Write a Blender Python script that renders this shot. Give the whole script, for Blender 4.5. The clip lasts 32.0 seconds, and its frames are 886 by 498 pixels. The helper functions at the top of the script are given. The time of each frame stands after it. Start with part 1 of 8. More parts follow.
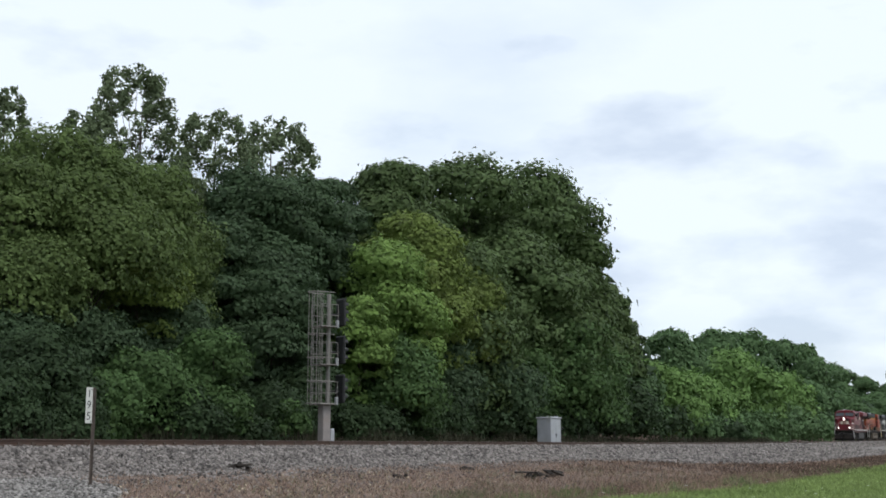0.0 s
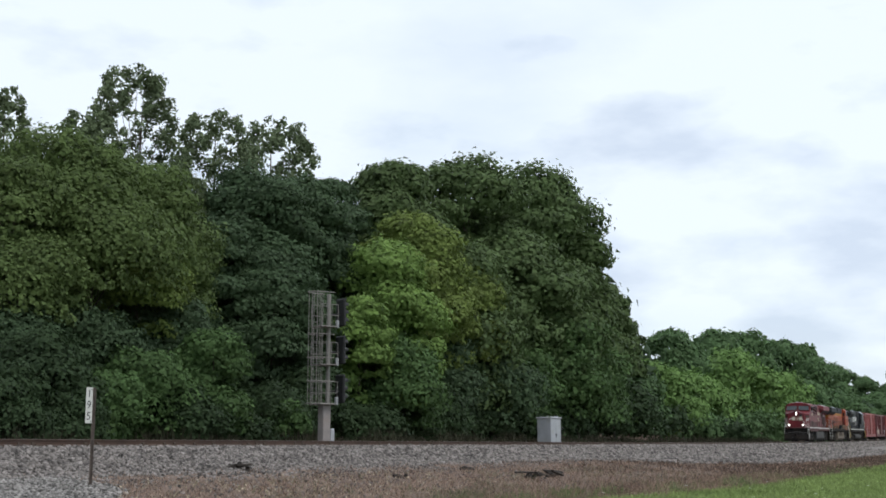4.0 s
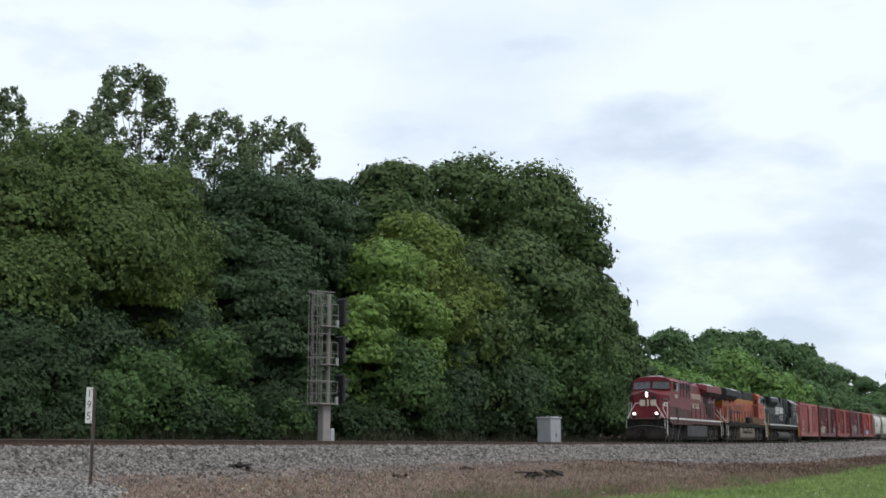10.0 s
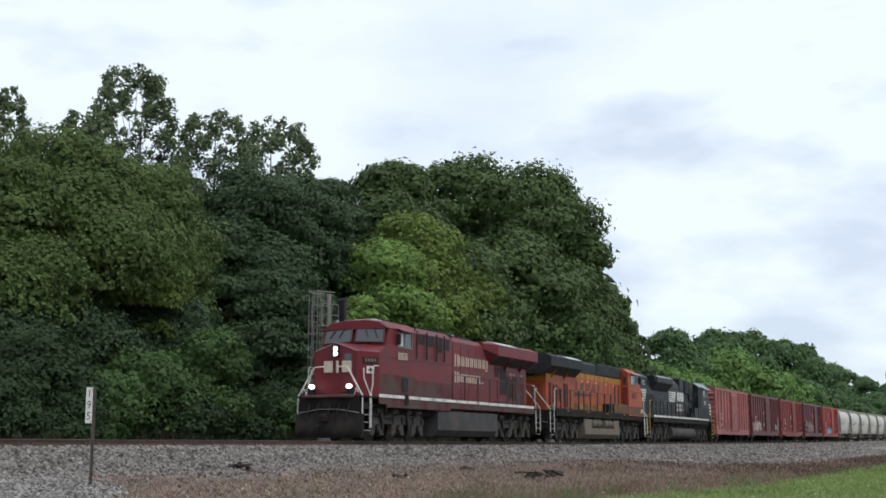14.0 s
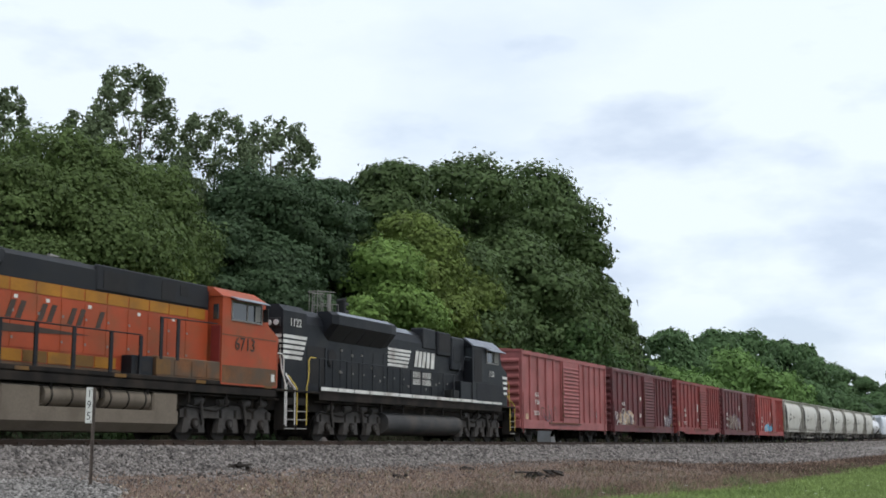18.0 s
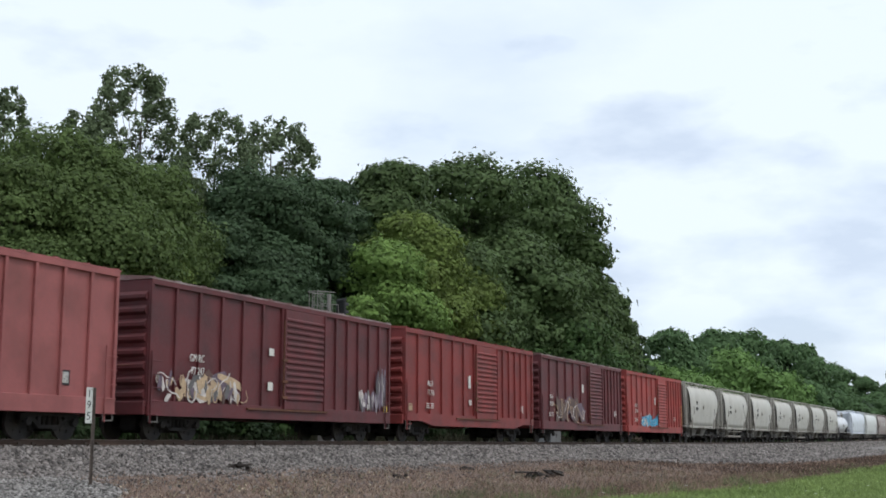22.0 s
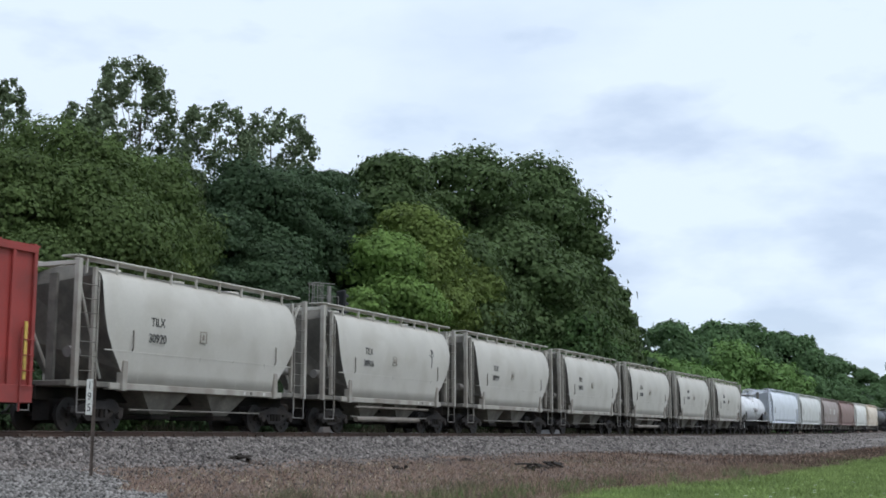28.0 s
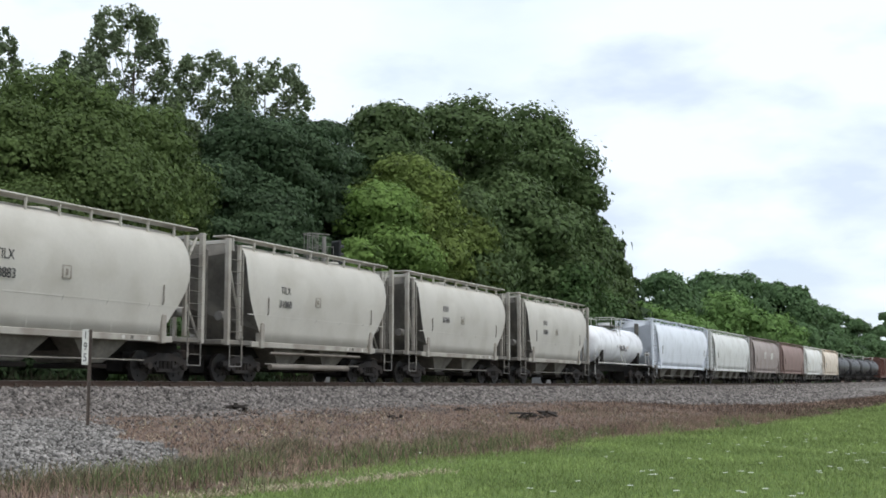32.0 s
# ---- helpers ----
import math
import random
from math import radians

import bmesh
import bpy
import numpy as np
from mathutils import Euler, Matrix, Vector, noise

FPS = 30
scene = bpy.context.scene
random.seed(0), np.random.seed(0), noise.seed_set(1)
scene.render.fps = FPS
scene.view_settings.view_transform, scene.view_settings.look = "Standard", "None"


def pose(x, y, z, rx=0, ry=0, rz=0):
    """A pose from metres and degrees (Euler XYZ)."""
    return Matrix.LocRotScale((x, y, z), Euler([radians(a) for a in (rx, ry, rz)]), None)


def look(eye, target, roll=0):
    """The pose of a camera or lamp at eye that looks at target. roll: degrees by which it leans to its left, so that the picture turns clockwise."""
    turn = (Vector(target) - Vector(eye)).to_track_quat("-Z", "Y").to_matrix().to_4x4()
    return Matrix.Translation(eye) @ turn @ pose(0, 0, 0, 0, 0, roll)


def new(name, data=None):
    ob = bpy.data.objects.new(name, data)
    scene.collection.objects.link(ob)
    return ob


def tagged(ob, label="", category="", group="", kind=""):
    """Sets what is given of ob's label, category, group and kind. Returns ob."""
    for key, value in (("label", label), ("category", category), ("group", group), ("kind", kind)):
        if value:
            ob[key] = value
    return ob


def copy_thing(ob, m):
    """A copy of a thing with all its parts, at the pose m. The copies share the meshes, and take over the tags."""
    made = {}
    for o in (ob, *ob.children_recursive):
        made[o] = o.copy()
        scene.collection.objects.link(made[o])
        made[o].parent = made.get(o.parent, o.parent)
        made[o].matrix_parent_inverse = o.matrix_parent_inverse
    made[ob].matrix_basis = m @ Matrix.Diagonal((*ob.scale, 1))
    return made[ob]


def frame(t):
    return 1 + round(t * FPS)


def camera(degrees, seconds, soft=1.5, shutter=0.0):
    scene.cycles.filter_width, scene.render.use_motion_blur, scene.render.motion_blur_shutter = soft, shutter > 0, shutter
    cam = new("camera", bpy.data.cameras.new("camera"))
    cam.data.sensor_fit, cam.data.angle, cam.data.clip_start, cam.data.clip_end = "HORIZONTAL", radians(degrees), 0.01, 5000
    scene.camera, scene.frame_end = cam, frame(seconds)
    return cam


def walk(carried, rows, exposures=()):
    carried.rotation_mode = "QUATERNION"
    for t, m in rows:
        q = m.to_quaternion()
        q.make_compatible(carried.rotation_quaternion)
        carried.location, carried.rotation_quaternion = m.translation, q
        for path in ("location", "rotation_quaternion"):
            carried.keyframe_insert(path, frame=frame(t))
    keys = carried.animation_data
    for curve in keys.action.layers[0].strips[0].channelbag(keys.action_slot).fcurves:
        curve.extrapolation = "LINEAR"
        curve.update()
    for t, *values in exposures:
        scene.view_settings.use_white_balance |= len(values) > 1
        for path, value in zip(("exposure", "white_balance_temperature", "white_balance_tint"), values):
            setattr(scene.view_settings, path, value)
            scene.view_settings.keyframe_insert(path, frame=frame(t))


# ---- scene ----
# x runs along the track (the train comes from +x), y away from the camera, z = 0 is the top of the rails
EYE = (0.0, -24.3, -0.143)
YAW, PITCH = 24.034, 9.096
SPEED = 12.017
PIX = 2161.4
cam = camera(39.875, 32.0, soft=1.7, shutter=0.12)


def aim(dx=0.0, dy=0.0, roll=0.0):
    """The camera turned so that the view shifts by dx to the right and dy down."""
    a, b = radians(YAW) + dx / PIX, radians(PITCH) + dy / PIX
    way = Vector((math.cos(a) * math.cos(b), math.sin(a) * math.cos(b), math.sin(b)))
    return look(EYE, Vector(EYE) + way * 10, roll)


TURNS = [(0, 0, 0), (27.7, 0, 0), (27.8, -2, -2), (27.9, -2, -6), (28.0, 0, -14.5), (28.1, 2, -20.5), (28.2, 5, -27), (28.3, 11, -46),
         (28.4, 13, -65), (28.5, 15, -84), (28.6, 14.5, -100), (28.7, 13.5, -105.5), (28.8, 10.5, -110), (28.9, 8.5, -118),
         (29.0, 8, -121), (29.1, 6, -113), (29.2, 4.5, -107), (29.3, 4, -103), (29.5, 4, -100), (30.0, 4.5, -99.5),
         (30.5, 4.5, -98), (30.6, 3, -98.5), (30.8, -5, -103.5), (31.0, -9.5, -104), (31.5, -10.5, -104.5), (32.0, -9, -102)]
walk(cam, [(t, aim(dx, dy)) for t, dx, dy in TURNS], exposures=[(0, 0.0, 6500, 10), (18, 0.0, 6450, 10), (24, -0.03, 6350, 10), (27.5, -0.1, 6150, 10), (28.1, -0.1, 6100, 10), (29.0, 0.1, 6480, 10), (32.0, 0.12, 6500, 10)])


# ---- world and sun: a bright, mostly clouded sky ----
def make_world():
    world = bpy.data.worlds.new("sky")
    scene.world = world
    world.use_nodes = True
    nt = world.node_tree
    nt.nodes.clear()
    out = nt.nodes.new("ShaderNodeOutputWorld")
    sky = nt.nodes.new("ShaderNodeTexSky")
    sky.sky_type, sky.sun_disc = "NISHITA", False
    sky.sun_elevation, sky.sun_rotation = radians(58), radians(150)
    clear = nt.nodes.new("ShaderNodeBackground")
    clear.inputs["Strength"].default_value = 0.14
    nt.links.new(sky.outputs[0], clear.inputs["Color"])
    co = nt.nodes.new("ShaderNodeTexCoord")
    mp = nt.nodes.new("ShaderNodeMapping")
    mp.inputs["Scale"].default_value = (1, 1, 2.6)
    mp.inputs["Location"].default_value = (0.35, 0.1, 0.0)
    nt.links.new(co.outputs["Generated"], mp.inputs["Vector"])
    big = nt.nodes.new("ShaderNodeTexNoise")
    big.inputs["Scale"].default_value, big.inputs["Detail"].default_value, big.inputs["Roughness"].default_value = 3.2, 6.0, 0.5
    nt.links.new(mp.outputs[0], big.inputs["Vector"])
    small = nt.nodes.new("ShaderNodeTexNoise")
    small.inputs["Scale"].default_value, small.inputs["Detail"].default_value = 7.5, 5.0
    nt.links.new(mp.outputs[0], small.inputs["Vector"])
    # clouds show more body towards the horizon and melt into a bright veil above
    part_z = nt.nodes.new("ShaderNodeSeparateXYZ")
    nt.links.new(co.outputs["Generated"], part_z.inputs[0])
    veil = nt.nodes.new("ShaderNodeMapRange")
    for k, val in enumerate((0.15, 0.34, 0.0, 0.2)):
        veil.inputs[k + 1].default_value = val
    nt.links.new(part_z.outputs["Z"], veil.inputs[0])
    lift = nt.nodes.new("ShaderNodeMath")
    nt.links.new(small.outputs["Fac"], lift.inputs[0])
    nt.links.new(veil.outputs[0], lift.inputs[1])
    shade = nt.nodes.new("ShaderNodeValToRGB")
    shade.color_ramp.elements[0].position, shade.color_ramp.elements[0].color = 0.38, (0.62, 0.71, 0.84, 1)
    shade.color_ramp.elements[1].position, shade.color_ramp.elements[1].color = 0.60, (0.83, 0.915, 1.0, 1)
    nt.links.new(lift.outputs[0], shade.inputs["Fac"])
    cloud = nt.nodes.new("ShaderNodeBackground")
    cloud.inputs["Strength"].default_value = 1.12
    nt.links.new(shade.outputs["Color"], cloud.inputs["Color"])
    cover = nt.nodes.new("ShaderNodeValToRGB")
    cover.color_ramp.elements[0].position, cover.color_ramp.elements[0].color = 0.32, (0.74, 0.74, 0.74, 1)
    cover.color_ramp.elements[1].position, cover.color_ramp.elements[1].color = 0.50, (0.94, 0.94, 0.94, 1)
    nt.links.new(big.outputs["Fac"], cover.inputs["Fac"])
    mix = nt.nodes.new("ShaderNodeMixShader")
    nt.links.new(cover.outputs["Color"], mix.inputs[0])
    nt.links.new(clear.outputs[0], mix.inputs[1])
    nt.links.new(cloud.outputs[0], mix.inputs[2])
    nt.links.new(mix.outputs[0], out.inputs["Surface"])
    lamp = bpy.data.lights.new("sun", "SUN")
    lamp.energy, lamp.angle, lamp.color = 1.6, radians(14), (1.0, 0.965, 0.92)
    sun = new("sun", lamp)
    sun.matrix_world = look((25, -48, 90), (40, 0, 0))


make_world()


# ---- building tools ----
class Shape:
    """A mesh in the making: solids are added one by one."""

    def __init__(self):
        self.v, self.f, self.smooth = [], [], []

    def add(self, verts, faces, smooth=False):
        n = len(self.v)
        self.v += [tuple(p) for p in verts]
        self.f += [tuple(i + n for i in f) for f in faces]
        self.smooth += [smooth] * len(faces)
        return self

    def box(self, x0, x1, y0, y1, z0, z1, b=0.0):
        if b <= 0:
            v = [(x, y, z) for x in (x0, x1) for y in (y0, y1) for z in (z0, z1)]
            return self.add(v, [(0, 1, 3, 2), (4, 6, 7, 5), (0, 4, 5, 1), (2, 3, 7, 6), (0, 2, 6, 4), (1, 5, 7, 3)])
        b = min(b, abs(x1 - x0) * 0.45, abs(y1 - y0) * 0.45, abs(z1 - z0) * 0.45)
        c = [((x0 + x1) / 2, (x1 - x0) / 2), ((y0 + y1) / 2, (y1 - y0) / 2), ((z0 + z1) / 2, (z1 - z0) / 2)]
        v, idx = [], {}
        for sx in (-1, 1):
            for sy in (-1, 1):
                for sz in (-1, 1):
                    for ax in range(3):
                        s = (sx, sy, sz)
                        idx[s, ax] = len(v)
                        v.append(tuple(c[k][0] + s[k] * (c[k][1] - (0 if k == ax else b)) for k in range(3)))
        f = []
        for ax in range(3):
            o1, o2 = [k for k in range(3) if k != ax]
            for s in (-1, 1):
                loop = []
                for a, d in ((-1, -1), (1, -1), (1, 1), (-1, 1)):
                    t = [0, 0, 0]
                    t[ax], t[o1], t[o2] = s, a, d
                    loop.append(idx[tuple(t), ax])
                f.append(tuple(loop if (s > 0) == (ax != 1) else loop[::-1]))
            for a in (-1, 1):
                for d in (-1, 1):
                    t0, t1 = [0, 0, 0], [0, 0, 0]
                    t0[ax], t0[o1], t0[o2] = -1, a, d
                    t1[ax], t1[o1], t1[o2] = 1, a, d
                    f.append((idx[tuple(t0), o1], idx[tuple(t1), o1], idx[tuple(t1), o2], idx[tuple(t0), o2]))
        for s in [(a, d, e) for a in (-1, 1) for d in (-1, 1) for e in (-1, 1)]:
            f.append((idx[s, 0], idx[s, 1], idx[s, 2]))
        return self.add(v, f)

    def rod(self, p, q, r, n=8, r2=None):
        p, q = Vector(p), Vector(q)
        m = (q - p).to_track_quat("Z", "Y").to_matrix()
        r2 = r if r2 is None else r2
        v = []
        for c, rad in ((p, r), (q, r2)):
            for k in range(n):
                a = 2 * math.pi * k / n
                v.append(c + m @ Vector((rad * math.cos(a), rad * math.sin(a), 0)))
        self.add(v, [(k, (k + 1) % n, n + (k + 1) % n, n + k) for k in range(n)], True)
        return self.add(v, [tuple(range(n - 1, -1, -1)), tuple(range(n, 2 * n))])

    def pipe(self, points, r, n=6):
        for a, b in zip(points, points[1:]):
            self.rod(a, b, r, n)
        return self

    def prism(self, profile, a0, a1, axis="x", smooth=False):
        """A closed outline in the two other axes, drawn out along one axis."""
        put = {"x": lambda a, u, w: (a, u, w), "y": lambda a, u, w: (u, a, w), "z": lambda a, u, w: (u, w, a)}[axis]
        n = len(profile)
        v = [put(a0, *p) for p in profile] + [put(a1, *p) for p in profile]
        self.add(v, [(k, (k + 1) % n, n + (k + 1) % n, n + k) for k in range(n)], smooth)
        return self.add(v, [tuple(range(n - 1, -1, -1)), tuple(range(n, 2 * n))])

    def loft(self, rings, closed=True, smooth=True, caps=True):
        n = len(rings[0])
        v = [p for ring in rings for p in ring]
        f = []
        for i in range(len(rings) - 1):
            for k in range(n if closed else n - 1):
                f.append((i * n + k, i * n + (k + 1) % n, (i + 1) * n + (k + 1) % n, (i + 1) * n + k))
        self.add(v, f, smooth)
        if caps:
            self.add(rings[0], [tuple(range(n - 1, -1, -1))])
            self.add(rings[-1], [tuple(range(n))])
        return self

    def mesh(self, name):
        me = bpy.data.meshes.new(name)
        me.from_pydata(self.v, [], self.f)
        me.polygons.foreach_set("use_smooth", self.smooth)
        bm = bmesh.new()
        bm.from_mesh(me)
        bmesh.ops.recalc_face_normals(bm, faces=bm.faces)
        bm.to_mesh(me)
        bm.free()
        return me


def part(name, shape, material, parent=None, label="", at=None):
    """One mesh object under a thing or under a part."""
    me = shape if isinstance(shape, bpy.types.Mesh) else shape.mesh(name)
    if material and not me.materials:
        me.materials.append(material)
    ob = new(name, me)
    if parent:
        ob.parent = parent
    if at is not None:
        ob.matrix_basis = at
    return tagged(ob, label)


def quads(name, verts, material, n=4):
    """A mesh of loose n-cornered faces from an array of corners."""
    verts = np.asarray(verts, dtype=np.float32).reshape(-1, 3)
    k = len(verts) // n
    me = bpy.data.meshes.new(name)
    me.vertices.add(k * n)
    me.vertices.foreach_set("co", verts.ravel())
    me.loops.add(k * n)
    me.loops.foreach_set("vertex_index", np.arange(k * n, dtype=np.int32))
    me.polygons.add(k)
    me.polygons.foreach_set("loop_start", np.arange(0, k * n, n, dtype=np.int32))
    me.update(calc_edges=True)
    me.materials.append(material)
    return me


def solids(name, verts, faces, material):
    """A mesh of many alike little solids: verts (count, corners, 3), faces of one solid (all with as many corners)."""
    verts = np.asarray(verts, dtype=np.float32)
    k, c = verts.shape[:2]
    faces = np.asarray(faces, dtype=np.int32)
    idx = (faces[None] + (np.arange(k, dtype=np.int32) * c)[:, None, None]).ravel()
    me = bpy.data.meshes.new(name)
    me.vertices.add(k * c)
    me.vertices.foreach_set("co", verts.ravel())
    me.loops.add(len(idx))
    me.loops.foreach_set("vertex_index", idx)
    me.polygons.add(len(idx) // faces.shape[1])
    me.polygons.foreach_set("loop_start", np.arange(0, len(idx), faces.shape[1], dtype=np.int32))
    me.update(calc_edges=True)
    me.materials.append(material)
    return me


def bend(x):
    """How far the track has swung towards the camera's side at x."""
    k = min(max(x, -100.0), 350.0)
    return -4.3e-5 * (k * k + 2 * k * (x - k))


def rise(x):
    """How high the rails have climbed at x."""
    k = min(max(x - 60.0, 0.0), 290.0)
    return 1.85e-5 * (k * k + (2 * k * (x - 60.0 - k) if x > 350 else 0) * 0.3)


def on_track(x, turn=True):
    a = math.atan2(bend(x + 1) - bend(x - 1), 2) if turn else 0
    b = math.atan2(rise(x + 1) - rise(x - 1), 2) if turn else 0
    return Matrix.Translation((x, bend(x), rise(x))) @ Euler((0, -b, a)).to_matrix().to_4x4()


# ---- materials ----
def material(name, colour, rough=0.6, metal=0.0, spread=0.25, scale=3.0, fine=40.0, bump=0.15, dirt=None, dirt_amount=0.0,
             dirt_scale=1.2, island=0.0, objects=0.0, coord="Object", stretch=(1, 1, 1), translucent=0.0, grime=0.5, specular=0.5):
    """A painted, grained surface: a base colour varied at two scales, stained by a second colour."""
    m = bpy.data.materials.new(name)
    m.use_nodes = True
    nt = m.node_tree
    bsdf = nt.nodes["Principled BSDF"]
    bsdf.inputs["Roughness"].default_value, bsdf.inputs["Metallic"].default_value = rough, metal
    bsdf.inputs["Specular IOR Level"].default_value = specular
    co = nt.nodes.new("ShaderNodeTexCoord")
    mp = nt.nodes.new("ShaderNodeMapping")
    mp.inputs["Scale"].default_value = stretch
    nt.links.new(co.outputs[coord], mp.inputs["Vector"])

    def noise_node(sc, detail=4.0):
        n = nt.nodes.new("ShaderNodeTexNoise")
        n.inputs["Scale"].default_value, n.inputs["Detail"].default_value = sc, detail
        nt.links.new(mp.outputs[0], n.inputs["Vector"])
        return n.outputs["Fac"]

    def blend(kind, fac, a, b):
        x = nt.nodes.new("ShaderNodeMix")
        x.data_type, x.blend_type = "RGBA", kind
        for sock, val in ((x.inputs[0], fac), (x.inputs[6], a), (x.inputs[7], b)):
            if isinstance(val, bpy.types.NodeSocket):
                nt.links.new(val, sock)
            else:
                sock.default_value = val
        return x.outputs[2]

    def span(fac, lo, hi, a=0.0, b=1.0):
        r = nt.nodes.new("ShaderNodeMapRange")
        nt.links.new(fac, r.inputs[0])
        for k, val in enumerate((lo, hi, a, b)):
            r.inputs[k + 1].default_value = val
        return r.outputs[0]

    def grey(fac):
        c = nt.nodes.new("ShaderNodeCombineColor")
        for k in range(3):
            nt.links.new(fac, c.inputs[k])
        return c.outputs[0]

    col = blend("MULTIPLY", 1.0, (*colour, 1), grey(span(noise_node(scale), 0.25, 0.75, 1 - spread, 1 + spread)))
    small = noise_node(fine, 3.0)
    col = blend("MULTIPLY", 1.0, col, grey(span(small, 0.25, 0.75, 1 - spread * 0.6, 1 + spread * 0.6)))
    if island or objects:
        if island:
            src = nt.nodes.new("ShaderNodeNewGeometry").outputs["Random Per Island"]
        else:
            src = nt.nodes.new("ShaderNodeObjectInfo").outputs["Random"]
        amount = island or objects
        col = blend("MULTIPLY", 1.0, col, grey(span(src, 0.0, 1.0, 1 - amount, 1 + amount)))
    if dirt:
        lo = 0.75 - 0.5 * dirt_amount
        col = blend("MIX", span(noise_node(dirt_scale, 6.0), lo - 0.12, lo + 0.12, 0.0, grime + 0.35), col, (*dirt, 1))
    nt.links.new(col, bsdf.inputs["Base Color"])
    nt.links.new(span(small, 0.2, 0.8, max(0.05, rough - 0.1), min(1.0, rough + 0.12)), bsdf.inputs["Roughness"])
    if bump:
        b = nt.nodes.new("ShaderNodeBump")
        b.inputs["Strength"].default_value, b.inputs["Distance"].default_value = bump, 0.02
        nt.links.new(small, b.inputs["Height"])
        nt.links.new(b.outputs[0], bsdf.inputs["Normal"])
    if translucent:
        tr = nt.nodes.new("ShaderNodeBsdfTranslucent")
        nt.links.new(col, tr.inputs["Color"])
        mx = nt.nodes.new("ShaderNodeMixShader")
        mx.inputs[0].default_value = translucent
        nt.links.new(bsdf.outputs[0], mx.inputs[1])
        nt.links.new(tr.outputs[0], mx.inputs[2])
        nt.links.new(mx.outputs[0], nt.nodes["Material Output"].inputs["Surface"])
    return m


def glow(name, colour, strength):
    m = bpy.data.materials.new(name)
    m.use_nodes = True
    b = m.node_tree.nodes["Principled BSDF"]
    b.inputs["Base Color"].default_value = (*colour, 1)
    b.inputs["Emission Color"].default_value, b.inputs["Emission Strength"].default_value = (*colour, 1), strength
    return m


# ---- ground, ballast, track ----
rng = np.random.default_rng(7)
BENCH = [(-400, -1.9), (-60, -1.85), (-16, -1.76), (-11.5, -1.62), (-6.5, -1.22), (-3.9, -0.96), (-3.0, -0.72), (-2.0, -0.5),
         (2.0, -0.5), (3.4, -0.9), (7, -0.75), (14, -0.4), (24, 0.9), (40, 2.2), (400, 5.0)]
BED = [(-4.05, -1.06), (-3.5, -0.88), (-2.7, -0.58), (-2.02, -0.31), (-1.72, -0.265), (-1.35, -0.215), (1.75, -0.195), (2.1, -0.25), (3.8, -1.1)]


def soft(x, y, s, k=0.0):
    return noise.noise(Vector((x * s + k, y * s - k, 3.1 + k)))


def mound(x, a):
    """The swell of loose stone at the foot of the bank."""
    return 0.14 * math.exp(-((x - 16.0) / 5.0) ** 2 - ((a + 7.6) / 2.8) ** 2)


def on_heap(x, a):
    """Whether loose gravel covers the ground beside the milepost."""
    return -11.3 < a < -3.8 and x < 24.1 + 0.824 * (a + 4.1) + 1.6 * soft(x, a, 0.6, 4) + 0.9 * soft(x, a, 2.3, 8)


def green_edge(x, a=0):
    """Where the mown field begins, swinging in and out along the bank."""
    e = float(np.interp(x, [0, 30, 44, 92, 200], [-13.5, -13.6, -15.4, -16.4, -15.5]))
    return e + 0.9 * soft(x, 0, 0.16) + 0.5 * soft(x, 3, 0.5)


def stone_edge(x):
    """How far the ballast has spread down the bank."""
    return float(np.interp(x, [0, 60, 68, 76, 84, 110, 180], [-3.8, -3.8, -5.6, -8.4, -10.2, -11.0, -11.6])) + 0.35 * soft(x, 7, 0.25)


def ground_height(x, a):
    z = float(np.interp(a, [p[0] for p in BENCH], [p[1] for p in BENCH]))
    z += rise(x) + mound(x, a)
    if -4 > a > -80:
        z += 0.05 * soft(x, a, 0.35) + 0.03 * soft(x, a, 1.3, 5)
    return z


def make_ground():
    xs = [-4000, -1500, -500, -200, -100, -50, -20] + [i * 1.0 for i in range(-10, 120)] + [120 + i * 4.0 for i in range(60)] + [400, 500, 700, 1000, 1500, 2500, 4500]
    acr = [-4000, -1200, -400, -150, -80, -50, -40] + [-34 + i * 1.0 for i in range(18)] + [-16 + i * 0.5 for i in range(25)] + [-3.5, -3, -2, 2, 3, 4, 7, 14, 30, 60, 150, 400, 1200, 4000]
    v, across = [], []
    for x in xs:
        for a in acr:
            v.append((x, a + bend(max(-300, min(x, 600))), ground_height(x, a)))
            across.append(a - green_edge(max(0, min(x, 250))))
    n = len(acr)
    f = [(i * n + k, (i + 1) * n + k, (i + 1) * n + k + 1, i * n + k + 1) for i in range(len(xs) - 1) for k in range(n - 1)]
    me = bpy.data.meshes.new("ground")
    me.from_pydata(v, [], f)
    me.polygons.foreach_set("use_smooth", [True] * len(f))
    me.attributes.new("across", "FLOAT", "POINT").data.foreach_set("value", across)
    me.materials.append(M_GROUND)
    return tagged(new("ground", me), "mown green field with bare reddish-brown soil below the bank", "ground", kind="structure")


